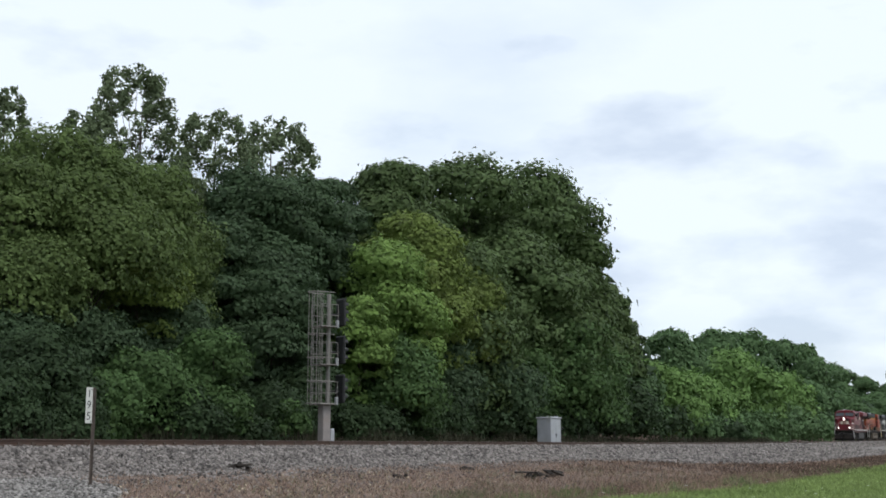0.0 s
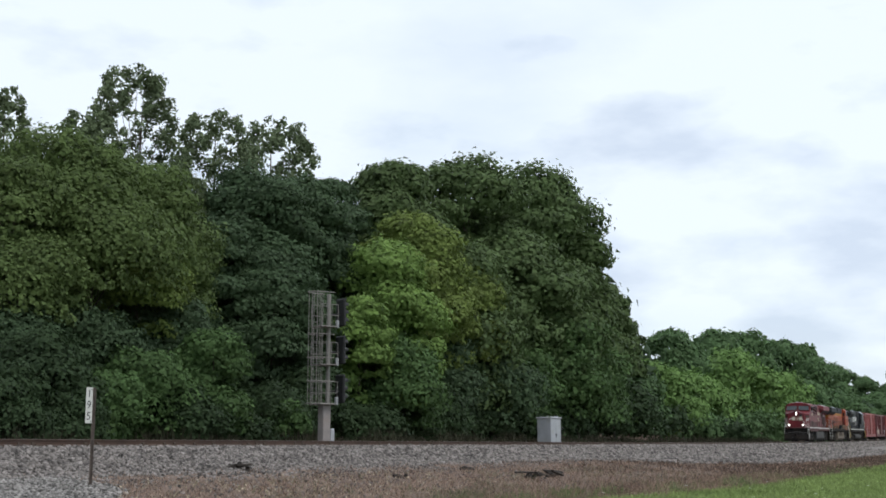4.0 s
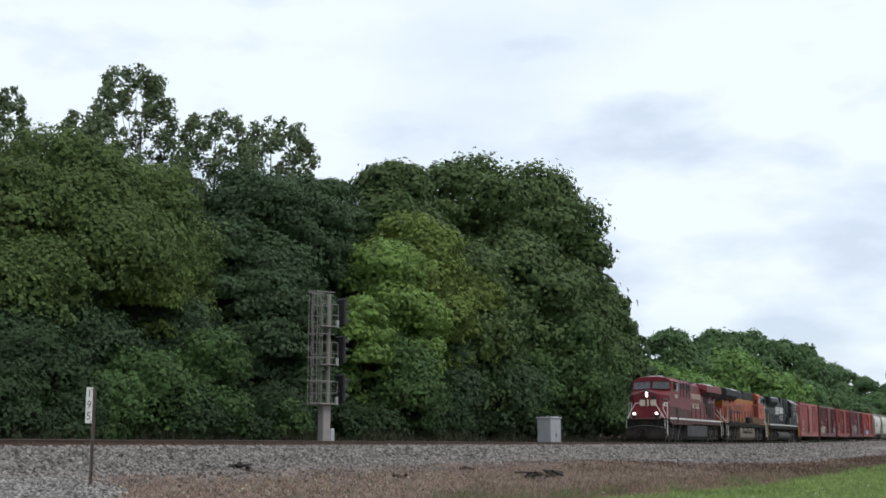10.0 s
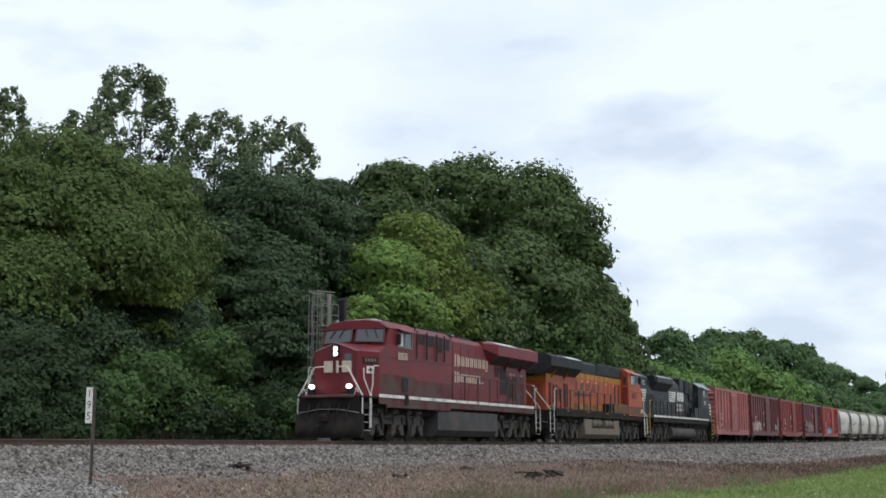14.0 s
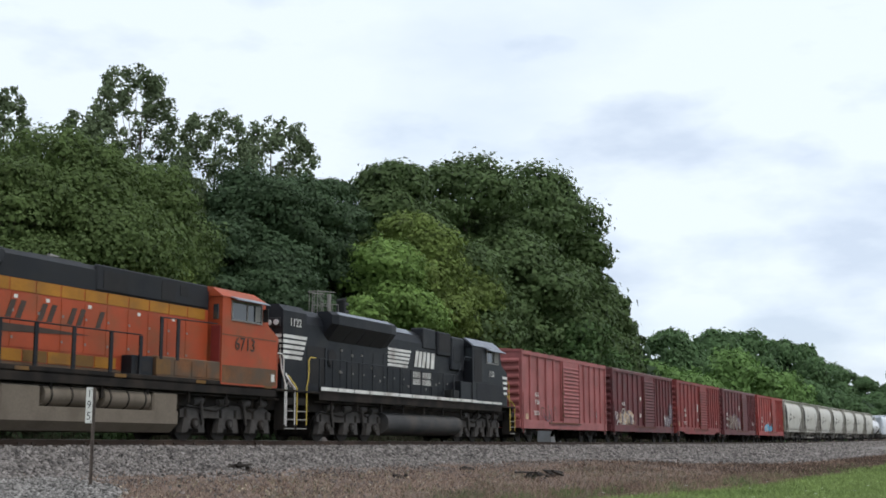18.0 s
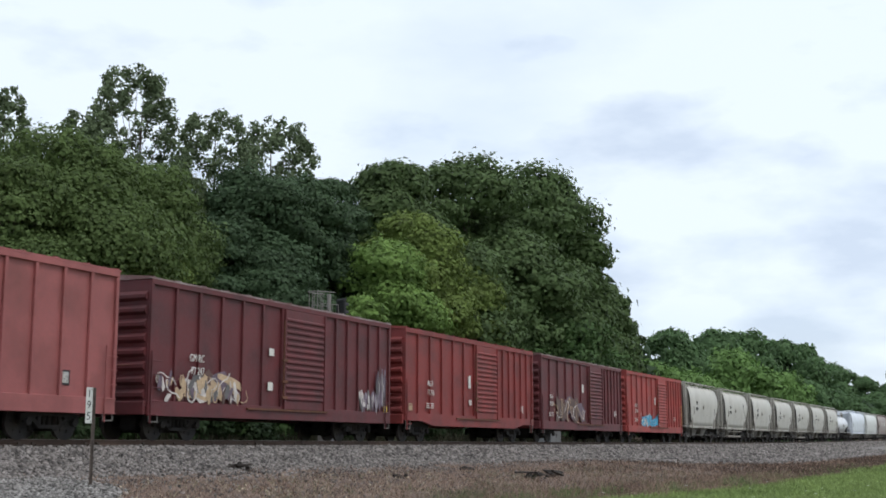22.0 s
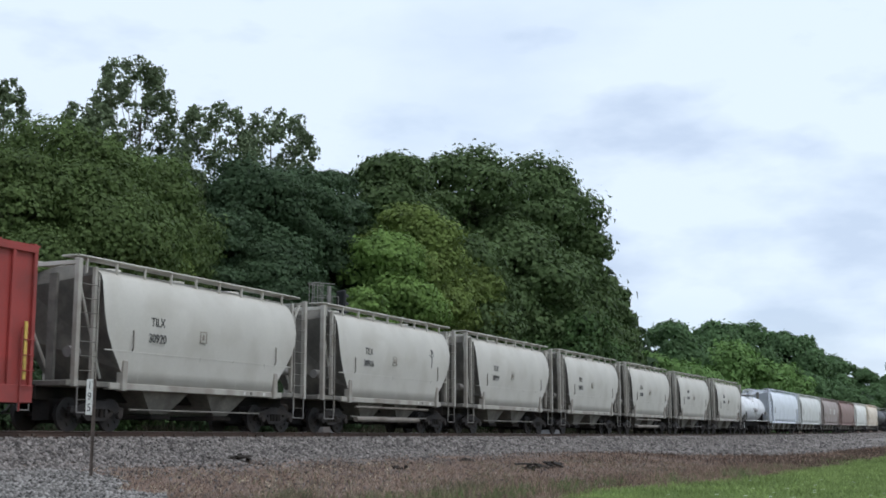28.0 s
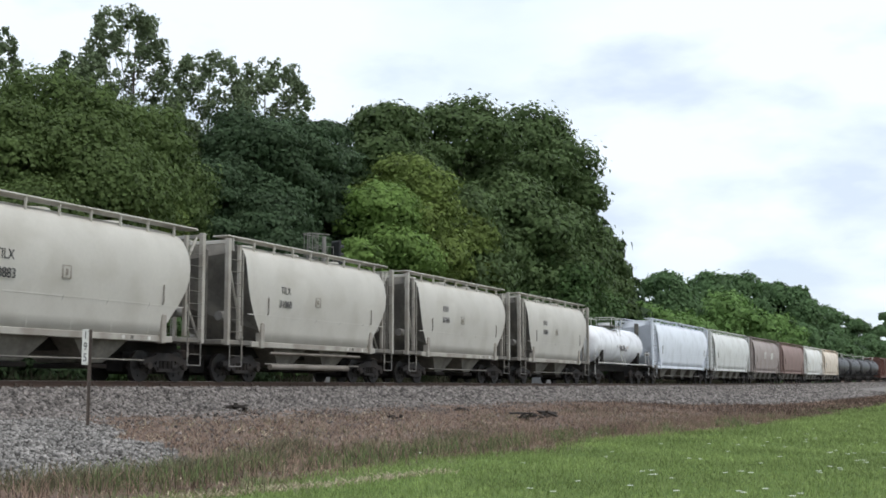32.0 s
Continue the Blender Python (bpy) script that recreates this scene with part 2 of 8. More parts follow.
def ground_material():
    m = bpy.data.materials.new("soil_and_turf")
    m.use_nodes = True
    nt = m.node_tree
    bsdf = nt.nodes["Principled BSDF"]
    bsdf.inputs["Roughness"].default_value = 0.95
    bsdf.inputs["Specular IOR Level"].default_value = 0.15
    geo = nt.nodes.new("ShaderNodeNewGeometry")
    at = nt.nodes.new("ShaderNodeAttribute")
    at.attribute_name = "across"

    def tex(sc, detail=5.0):
        t = nt.nodes.new("ShaderNodeTexNoise")
        t.inputs["Scale"].default_value, t.inputs["Detail"].default_value = sc, detail
        nt.links.new(geo.outputs["Position"], t.inputs["Vector"])
        return t.outputs["Fac"]

    def math_node(op, a, b):
        x = nt.nodes.new("ShaderNodeMath")
        x.operation = op
        for k, val in enumerate((a, b)):
            if isinstance(val, bpy.types.NodeSocket):
                nt.links.new(val, x.inputs[k])
            else:
                x.inputs[k].default_value = val
        return x.outputs[0]

    def ramp(fac, stops):
        r = nt.nodes.new("ShaderNodeValToRGB")
        while len(r.color_ramp.elements) < len(stops):
            r.color_ramp.elements.new(0.5)
        for e, (p, c) in zip(r.color_ramp.elements, stops):
            e.position, e.color = p, (*c, 1)
        nt.links.new(fac, r.inputs["Fac"])
        return r.outputs["Color"]

    soil = ramp(tex(1.7), [(0.3, (0.085, 0.064, 0.052)), (0.5, (0.15, 0.11, 0.09)), (0.7, (0.215, 0.155, 0.125))])
    turf = ramp(tex(2.5), [(0.3, (0.075, 0.12, 0.03)), (0.5, (0.105, 0.16, 0.042)), (0.72, (0.15, 0.19, 0.06))])
    edge = math_node("ADD", at.outputs["Fac"], math_node("MULTIPLY", math_node("SUBTRACT", tex(1.1), 0.5), 5.0))
    r = nt.nodes.new("ShaderNodeMapRange")
    nt.links.new(edge, r.inputs[0])
    r.inputs[1].default_value, r.inputs[2].default_value = -0.9, 0.9
    mx = nt.nodes.new("ShaderNodeMix")
    mx.data_type = "RGBA"
    nt.links.new(r.outputs[0], mx.inputs[0])
    nt.links.new(turf, mx.inputs[6])
    nt.links.new(soil, mx.inputs[7])
    nt.links.new(mx.outputs[2], bsdf.inputs["Base Color"])
    b = nt.nodes.new("ShaderNodeBump")
    b.inputs["Strength"].default_value, b.inputs["Distance"].default_value = 0.6, 0.08
    nt.links.new(tex(9.0, 8.0), b.inputs["Height"])
    nt.links.new(b.outputs[0], bsdf.inputs["Normal"])
    return m


M_GROUND = ground_material()
M_STONE = material("crushed_stone", (0.158, 0.143, 0.134), rough=0.9, spread=0.35, scale=2.0, fine=30, island=0.75, coord="Object", bump=0.3, specular=0.2)
M_BED = material("ballast_bed", (0.11, 0.10, 0.095), rough=0.95, spread=0.35, scale=1.2, fine=26, bump=1.0, specular=0.1)
M_FOOT = material("spread_stone", (0.19, 0.175, 0.165), rough=0.95, spread=0.35, scale=1.5, fine=20, bump=1.0, specular=0.1)
M_RAIL = material("rusty_rail", (0.085, 0.052, 0.038), rough=0.75, metal=0.3, spread=0.3, scale=1.0, fine=30)
M_RAILTOP = material("polished_railhead", (0.32, 0.30, 0.28), rough=0.32, metal=0.9, spread=0.1)
M_TIE = material("creosoted_timber", (0.06, 0.045, 0.036), rough=0.9, spread=0.35, scale=2, fine=22, objects=0.35, bump=0.5, stretch=(6, 1, 6))
M_PLATE = material("dull_iron", (0.10, 0.075, 0.06), rough=0.8, metal=0.4)

ground = make_ground()


def strip(name, profile, x0, x1, step, mat, label, category, closed=False, kind="structure"):
    """A profile across the track drawn out along it."""
    s = Shape()
    rings, x = [], x0
    while x <= x1 + 1e-6:
        m = on_track(x)
        rings.append([m @ Vector((0, a, z)) for a, z in profile])
        x += step
    s.loft(rings, closed=closed, smooth=not closed, caps=closed)
    return tagged(part(name, s, mat), label, category, kind=kind)


ballast_bed = strip("ballast", BED, -40, 700, 4, M_BED, "long bank of grey crushed-stone ballast under the rails", "ballast")
RAIL = [(-0.075, -0.172), (-0.075, -0.158), (-0.012, -0.142), (-0.012, -0.045), (-0.036, -0.035), (-0.036, -0.004), (0.036, -0.004), (0.036, -0.035),
        (0.012, -0.045), (0.012, -0.142), (0.075, -0.158), (0.075, -0.172)]
rails = []
for side in (-0.7535, 0.7535):
    r = strip("rail", [(side + a, z) for a, z in RAIL], -40, 700, 4, M_RAIL, "rusty steel rail spiked to dark timber ties", "rail", closed=True)
    r["group"] = "rails of the track"
    top = strip("railhead", [(side - 0.03, -0.004), (side - 0.03, 0.0), (side + 0.03, 0.0), (side + 0.03, -0.004)], -40, 700, 4, M_RAILTOP, "", "", closed=True)
    del top["kind"]
    top.parent = r
    tagged(top, "worn bright running surface")
    rails.append(r)


def lay_ties():
    tie = Shape().box(-0.115, 0.115, -1.3, 1.3, -0.36, -0.178, 0.012).mesh("tie")
    tie.materials.append(M_TIE)
    plate = Shape().box(-0.10, 0.10, -0.19, 0.19, -0.178, -0.158, 0.004).box(-0.012, 0.012, -0.12, -0.09, -0.16, -0.125).box(-0.012, 0.012, 0.09, 0.12, -0.16, -0.125).mesh("tie_plate")
    plate.materials.append(M_PLATE)
    for k in range(300):
        x = 6 + k * 0.52
        t = part("tie", tie, None, ballast_bed, at=on_track(x) @ pose(random.uniform(-0.02, 0.02), random.uniform(-0.04, 0.04), 0, 0, 0, random.uniform(-1, 1)))
        if k < 120:
            part("tie_plate", plate, None, t, at=pose(0, -0.7535, 0))
    s = Shape()
    for k in range(300, 1200):
        m = on_track(6 + k * 0.52)
        s.add([m @ Vector(p) for p in ((-0.11, -1.3, -0.178), (0.11, -1.3, -0.178), (0.11, 1.3, -0.178), (-0.11, 1.3, -0.178), (-0.11, -1.3, -0.3), (0.11, -1.3, -0.3))],
              [(0, 1, 2, 3), (0, 4, 5, 1)])
    tagged(part("far_ties", s, M_TIE, ballast_bed), kind="stuff")
    anchor = Shape().box(-0.05, 0.05, -0.045, 0.02, -0.155, -0.075, 0.01).mesh("rail_anchor")
    anchor.materials.append(M_PLATE)
    x = 7.0
    while x < 90:
        part("rail_anchor", anchor, None, rails[0], at=on_track(x) @ pose(0, -0.78, 0))
        x += random.choice((0.52, 1.04, 1.04, 2.08))


STONE = np.array([(-1, -1, -1), (1, -1, -1), (1, 1, -1), (-1, 1, -1), (-1, -1, 1), (1, -1, 1), (1, 1, 1), (-1, 1, 1)], dtype=float) * 0.5
STONE_FACES = [(0, 3, 2, 1), (4, 5, 6, 7), (0, 1, 5, 4), (1, 2, 6, 5), (2, 3, 7, 6), (3, 0, 4, 7)]


def turns(n, r):
    """n random rotations."""
    q = r.normal(size=(n, 4))
    q /= np.linalg.norm(q, axis=1)[:, None]
    w, x, y, z = q.T
    return np.stack([1 - 2 * (y * y + z * z), 2 * (x * y - z * w), 2 * (x * z + y * w), 2 * (x * y + z * w), 1 - 2 * (x * x + z * z), 2 * (y * z - x * w),
                     2 * (x * z - y * w), 2 * (y * z + x * w), 1 - 2 * (x * x + y * y)], axis=1).reshape(n, 3, 3)


def stones(centres, sizes, r):
    n = len(centres)
    v = STONE[None] * (1 + r.uniform(-0.38, 0.38, (n, 8, 3))) * r.uniform(0.7, 1.25, (n, 1, 3)) * sizes[:, None, None]
    return np.einsum("nij,nkj->nki", turns(n, r), v) + centres[:, None, :]


def lay_stones():
    def scatter(n, x0, x1, a0, a1, size, lift):
        x = rng.uniform(x0, x1, n)
        a = rng.uniform(a0, a1, n)
        z = np.interp(a, [p[0] for p in BED], [p[1] for p in BED])
        g = np.array([ground_height(p, q) for p, q in zip(x, a)])
        z = np.where(a < -3.5, np.maximum(np.where(a < -4.05, -9, z + [rise(p) for p in x]), g), z + [rise(p) for p in x])
        y = a + np.array([bend(p) for p in x])
        return np.stack([x, y, z + lift + rng.uniform(-0.012, 0.02, n)], axis=1), rng.uniform(0.6, 1.35, n) * size

    sets = [scatter(26000, 8, 45, -3.9, -1.35, 0.062, 0.0), scatter(9000, 45, 75, -3.9, -1.35, 0.085, 0.0), scatter(11000, 75, 130, -4.2, -1.35, 0.1, 0.0),
            scatter(7000, 130, 260, -4.2, -1.6, 0.17, 0.0), scatter(3200, 10, 60, -5.4, -3.6, 0.05, -0.005)]
    # stone spread down the slope where the bank widens
    n = 9000
    x = rng.uniform(50, 190, n)
    a = np.array([rng.uniform(stone_edge(p) - 0.2, -3.6) for p in x])
    sets.append((np.stack([x, a + np.array([bend(p) for p in x]), [ground_height(p, q) + 0.03 for p, q in zip(x, a)]], axis=1), rng.uniform(0.6, 1.35, n) * (0.05 + 0.0009 * x)))
    c = np.concatenate([s[0] for s in sets])
    d = np.concatenate([s[1] for s in sets])
    tagged(part("loose_stones", solids("loose_stones", stones(c, d, rng), STONE_FACES, M_STONE), None, ballast_bed), kind="stuff")
    # loose gravel beside the milepost
    n = 52000
    x, a = rng.uniform(6, 26, n), rng.uniform(-12, -3.8, n)
    keep = np.array([on_heap(p, q) for p, q in zip(x, a)])
    x, a = x[keep], a[keep]
    c = np.stack([x, a + np.array([bend(p) for p in x]), [ground_height(p, q) for p, q in zip(x, a)] + rng.uniform(-0.01, 0.03, len(x))], axis=1)
    heap = part("gravel_heap", solids("gravel_heap", stones(c, rng.uniform(0.5, 1.5, len(x)) * 0.043, rng), STONE_FACES, M_GRAVEL), None)
    tagged(heap, "spread heap of pale grey gravel on brown soil", "gravel", kind="stuff")
    # scattered stones on the bare soil
    sets = [scatter(4200, 14, 80, -13, -3.9, 0.045, 0.0)]
    tagged(part("soil_stones", solids("soil_stones", stones(sets[0][0], sets[0][1], rng), STONE_FACES, M_STONE), None, ballast_bed), kind="stuff")
    # the stones nearest to the camera, one by one
    shapes = []
    for k in range(6):
        me = solids("stone", stones(np.zeros((1, 3)), np.ones(1), rng), STONE_FACES, M_STONE)
        shapes.append(me)
    for k in range(240):
        x, a = random.uniform(14, 34), random.uniform(-3.9, -2.3)
        z = float(np.interp(a, [p[0] for p in BED], [p[1] for p in BED])) + rise(x) + 0.02
        m = Matrix.Translation((x, a + bend(x), z)) @ Euler([random.uniform(0, 6) for _ in range(3)]).to_matrix().to_4x4() @ Matrix.Scale(random.uniform(0.06, 0.1), 4)
        part("stone", shapes[k % 6], None, ballast_bed, at=m)


M_GRAVEL = material("pale_gravel", (0.19, 0.18, 0.17), rough=0.9, spread=0.35, scale=2.0, fine=30, island=0.75, bump=0.3, specular=0.2)


def spread_shoulder():
    """The ballast's foot, which runs further down the slope the further along it lies."""
    rings = []
    for k in range(90):
        x = 46 + k * 2.5
        a1 = stone_edge(x) - 0.1
        rings.append([(x, a + bend(x), ground_height(x, a) + (0.035 if q else -0.05)) for q, a in ((j not in (0, 8), -3.3 + (a1 + 3.3) * j / 8) for j in range(9))])
    part("ballast_foot", Shape().loft(rings, closed=False, caps=False), M_FOOT, ballast_bed)


lay_ties()
lay_stones()
spread_shoulder()


# ---- grass, weeds and litter on the near side ----
M_GRASS = material("grass_blades", (0.21, 0.275, 0.095), rough=0.6, spread=0.3, scale=0.4, fine=3, bump=0, island=0.45, translucent=0.3, specular=0.2)
M_TALLGRASS = material("tall_green_weeds", (0.15, 0.19, 0.08), rough=0.6, spread=0.3, scale=0.6, fine=3, bump=0, island=0.45, translucent=0.3, specular=0.2)
M_DRY = material("dead_brown_weeds", (0.215, 0.152, 0.118), rough=0.8, spread=0.4, scale=0.5, fine=3, bump=0, island=0.8, translucent=0.15, specular=0.1)
M_WITHERED = material("withered_brown", (0.095, 0.07, 0.055), rough=0.85, spread=0.3, scale=0.3, fine=3, bump=0, island=0.5, specular=0.1)
M_MIXED = material("grey_green_weeds", (0.17, 0.165, 0.10), rough=0.8, spread=0.3, scale=0.6, fine=3, bump=0, island=0.5, translucent=0.2, specular=0.1)
# the dark tone holds the shade at the foot of the woods
M_RANK = material("shaded_rank_weeds", (0.048, 0.047, 0.030), rough=0.8, spread=0.35, scale=0.3, fine=2, bump=0, island=0.5, translucent=0.1, specular=0.1)
M_STRAW = material("pale_straw", (0.42, 0.36, 0.26), rough=0.8, spread=0.25, scale=0.6, fine=3, bump=0, island=0.4, translucent=0.2, specular=0.1)
M_PETAL = material("white_petals", (0.7, 0.7, 0.66), rough=0.7, spread=0.1, bump=0, translucent=0.2)
M_SLEEPERWOOD = material("rotten_timber", (0.03, 0.024, 0.02), rough=0.95, spread=0.4, scale=4, fine=25, bump=0.6)


def field(n, x0, x1, a0, a1, density=None, seed=1):
    """Random standing places on the ground: arrays of x, y, z and the distance across."""
    r = np.random.default_rng(seed)
    x, a = r.uniform(x0, x1, n), r.uniform(a0, a1, n)
    if density:
        keep = r.random(n) < np.array([density(p, q) for p, q in zip(x, a)])
        x, a = x[keep], a[keep]
    y = a + np.array([bend(p) for p in x])
    z = np.array([ground_height(p, q) for p, q in zip(x, a)])
    return np.stack([x, y, z], axis=1), r


def blades(base, r, height, width, droop=0.35):
    """Tapered bent blades: two quads each, thinning to a point."""
    n = len(base)
    a = r.uniform(0, 2 * np.pi, n)
    side = np.stack([np.cos(a), np.sin(a), np.zeros(n)], axis=1)
    b = r.uniform(0, 2 * np.pi, n)
    lean = np.stack([np.cos(b), np.sin(b), np.zeros(n)], axis=1) * (r.uniform(0, droop, n) * height)[:, None]
    h = height[:, None] * np.array([0, 0, 1.0])
    w = width[:, None]
    p0, p1, p2 = base, base + h * 0.55 + lean * 0.35, base + h + lean
    return np.stack([p0 - side * w * 0.5, p0 + side * w * 0.5, p1 + side * w * 0.4, p1 - side * w * 0.4,
                     p1 - side * w * 0.4, p1 + side * w * 0.4, p2 + side * w * 0.08, p2 - side * w * 0.08], axis=1)


def grow():
    def lawn(x, a):
        return 1.0 if a < green_edge(x, a) and not (14 < x < 21 and abs(a + 14.3 + 0.165 * (x - 15.2)) < 0.2) else 0.0

    sets = []
    for n, x0, x1, a0, a1, h, w, seed in ((75000, 8, 34, -24, -12, 0.09, 0.013, 3), (55000, 34, 75, -24, -12, 0.115, 0.024, 4), (32000, 75, 200, -24, -12, 0.17, 0.07, 5)):
        base, r = field(n, x0, x1, a0, a1, lawn, seed)
        # only what lies ahead of the camera
        base = base[base[:, 1] > -24.6 + 0.02 * base[:, 0]]
        sets.append(blades(base, r, r.uniform(0.5, 1.5, len(base)) * h, r.uniform(0.6, 1.4, len(base)) * w, 1.1))
    tagged(part("grass", quads("grass", np.concatenate(sets), M_GRASS), None), "short bright green meadow grass", "grass", kind="stuff")

    def verge(x, a):
        e = green_edge(x, a)
        d = abs(a - e - 0.8)
        return max(0.0, 1 - d / 1.8) * (0.03 + 0.34 * (soft(x, a, 0.45, 9) > 0.12))

    base, r = field(45000, 8, 90, -17, -8, lambda x, a: 0.0 if on_heap(x, a) else verge(x, a), 11)
    sets = [blades(base, r, r.uniform(0.1, 0.6, len(base)) ** 1.5, r.uniform(0.008, 0.018, len(base)), 0.8)]
    for cx, ca, size in ((34.6, -12.8, 0.6), (37.2, -13.4, 0.45), (18.9, -12.3, 0.5), (15.0, -12.7, 0.7), (16.4, -13.1, 0.5), (20.6, -12.9, 0.5), (22.0, -13.0, 0.6), (24.0, -13.2, 0.5), (26.0, -13.0, 0.6), (28.0, -13.3, 0.5), (29.8, -13.1, 0.6), (32.0, -13.6, 0.5), (40.0, -14.6, 0.6), (48.0, -15.2, 0.8)):
        n = int(300 * size)
        x, a = r.normal(cx, size, n), r.normal(ca, size * 0.45, n)
        base = np.stack([x, a + np.array([bend(q) for q in x]), np.array([ground_height(q, w) for q, w in zip(x, a)])], axis=1)
        sets.append(blades(base, r, r.uniform(0.12, 0.5, n) * (0.6 + 0.5 * size), r.uniform(0.010, 0.024, n), 0.7))
    tagged(part("tall_weeds", quads("tall_weeds", np.concatenate(sets), M_TALLGRASS), None), "taller green weeds along the field's edge", "weeds", kind="stuff")

    def bank(x, a):
        e = green_edge(x, a)
        if a < e - 0.3 or a > stone_edge(x) or on_heap(x, a):
            return 0.0
        return 0.45 + 0.55 * (soft(x, a, 0.5, 2) > -0.2) - (0.5 if a > -5 else 0)

    base, r = field(70000, 14, 75, -17, -3.7, bank, 21)
    sets = [blades(base, r, r.uniform(0.03, 0.20, len(base)), r.uniform(0.008, 0.018, len(base)), 2.0)]
    base, r = field(34000, 75, 230, -17, -3.9, bank, 22)
    sets.append(blades(base, r, r.uniform(0.06, 0.26, len(base)), r.uniform(0.03, 0.07, len(base)), 1.6))
    base, r = field(30000, 9, 62, -16, -9.5, lambda x, a: 0.0 if on_heap(x, a) else max(0.0, 1 - abs(a - green_edge(x, a) - 1.2) / 2.2), 26)
    sets.append(blades(base, r, r.uniform(0.08, 0.42, len(base)), r.uniform(0.007, 0.016, len(base)), 1.0))
    tagged(part("dead_weeds", quads("dead_weeds", np.concatenate(sets), M_DRY), None), "dead reddish-brown weeds on the bank", "weeds", kind="stuff")
    base, r = field(26000, 52, 170, -17, -3.9, lambda x, a: bank(x, a) * (0.25 + 0.75 * (soft(x, a, 0.12, 6) > -0.1)) * min(1.0, (x - 52) / 25), 23)
    tagged(part("withered_weeds", quads("withered_weeds", blades(base, r, r.uniform(0.08, 0.34, len(base)), r.uniform(0.02, 0.05, len(base)), 1.2), M_WITHERED), None), "dark withered weeds along the foot of the ballast", "weeds", kind="stuff")
    base, r = field(9000, 14, 60, -14.5, -6, lambda x, a: bank(x, a) * (soft(x, a, 0.45, 14) > 0.12), 24)
    sets = [blades(base, r, r.uniform(0.05, 0.3, len(base)), r.uniform(0.008, 0.018, len(base)), 1.4)]
    for cx, ca in ((14.0, -11.5), (14.9, -11.8), (16.0, -11.9), (17.2, -11.9), (18.2, -12.0), (19.5, -11.6), (21.0, -11.4), (23.0, -10.5), (25.0, -11.5), (28.0, -11.8), (31.0, -11.2)):
        x, a = r.normal(cx, 0.6, 420), r.normal(ca, 0.28, 420)
        base = np.stack([x, a + np.array([bend(q) for q in x]), np.array([ground_height(q, w) for q, w in zip(x, a)])], axis=1)
        sets.append(blades(base, r, r.uniform(0.06, 0.34, 420), r.uniform(0.008, 0.02, 420), 1.0))
    tagged(part("mixed_weeds", quads("mixed_weeds", np.concatenate(sets), M_MIXED), None), "greyish-green weeds among the dead ones", "weeds", kind="stuff")
    base, r = field(90000, 8, 40, -16, -5, lambda x, a: max(0.0, 1 - abs(a + 14.3 + 0.165 * (x - 15.2)) / 0.22) * 4.0 * (14 < x < 21) + 0.04 * bank(x, a), 31)
    tagged(part("straw", quads("straw", blades(base, r, r.uniform(0.04, 0.11, len(base)), r.uniform(0.02, 0.04, len(base)), 3.0), M_STRAW), None), "pale mown straw lying in a line", "straw", kind="stuff")
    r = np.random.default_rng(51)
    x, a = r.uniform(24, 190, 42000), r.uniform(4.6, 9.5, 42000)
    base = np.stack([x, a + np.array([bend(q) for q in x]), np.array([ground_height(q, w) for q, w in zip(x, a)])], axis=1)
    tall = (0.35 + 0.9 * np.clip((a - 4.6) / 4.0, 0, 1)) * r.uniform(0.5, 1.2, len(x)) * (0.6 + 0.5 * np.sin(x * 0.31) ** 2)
    tagged(part("rank_weeds", quads("rank_weeds", blades(base, r, tall, r.uniform(0.03, 0.08, len(x)), 0.5), M_RANK), None), "rank weeds between the track and the woods, darkened for shade", "weeds", kind="stuff")
    # white flower heads
    base, r = field(240, 14, 46, -23.6, -14, lambda x, a: lawn(x, a) * (1.0 if a < -18.5 and x < 32 else 0.12), 41)
    h = r.uniform(0.18, 0.38, len(base))
    q = []
    for p, z in zip(base, h):
        for k in range(5):
            a = k * 1.2566
            c = p + np.array([0.028 * math.cos(a), 0.028 * math.sin(a), z])
            q.append([c + np.array(o) * 0.024 for o in ((-1, -0.7, 0), (0.8, -1, 0.3), (1, 0.8, 0.1), (-0.7, 1, 0.4))])
    tagged(part("white_flowers", quads("white_flowers", np.array(q), M_PETAL), None), "scattered white flower heads in the grass", "flowers", kind="stuff")


def broken_timber(x, a, pieces, length, seed):
    r = random.Random(seed)
    root = tagged(new("timber_debris"), "splintered dark timber lying on the ballast slope" if a > -5 else "broken dark tie fragments lying among dead weeds", "debris", group="broken timbers on the bank")
    root.location = (x, a + bend(x), max(ground_height(x, a), float(np.interp(a, [p[0] for p in BED], [p[1] for p in BED])) + rise(x) if a > -4 else -9) + 0.05)
    for k in range(pieces):
        s = Shape()
        ln, w = length * r.uniform(0.35, 1.0), r.uniform(0.025, 0.075)
        s.loft([[(-ln / 2, -w, -w * 0.5), (-ln / 2, w * 0.8, -w * 0.4), (-ln / 2 - 0.08, w * 0.5, w * 0.6), (-ln / 2, -w * 0.7, w * 0.5)],
                [(0, -w * 1.1, -w * 0.5), (0.05, w, -w * 0.5), (0, w * 0.9, w * 0.8), (0, -w, w * 0.7)],
                [(ln / 2, -w * 0.8, -w * 0.4), (ln / 2 + 0.1, w * 0.6, -w * 0.3), (ln / 2, w * 0.4, w * 0.4), (ln / 2 - 0.05, -w * 0.5, w * 0.5)]], smooth=False)
        part("splinter", s, M_SLEEPERWOOD, root, at=pose(r.uniform(-0.5, 0.5) * length, r.uniform(-0.3, 0.3), 0.015 + 0.022 * k, r.uniform(-20, 20), r.uniform(-12, 12), r.uniform(-60, 60)))


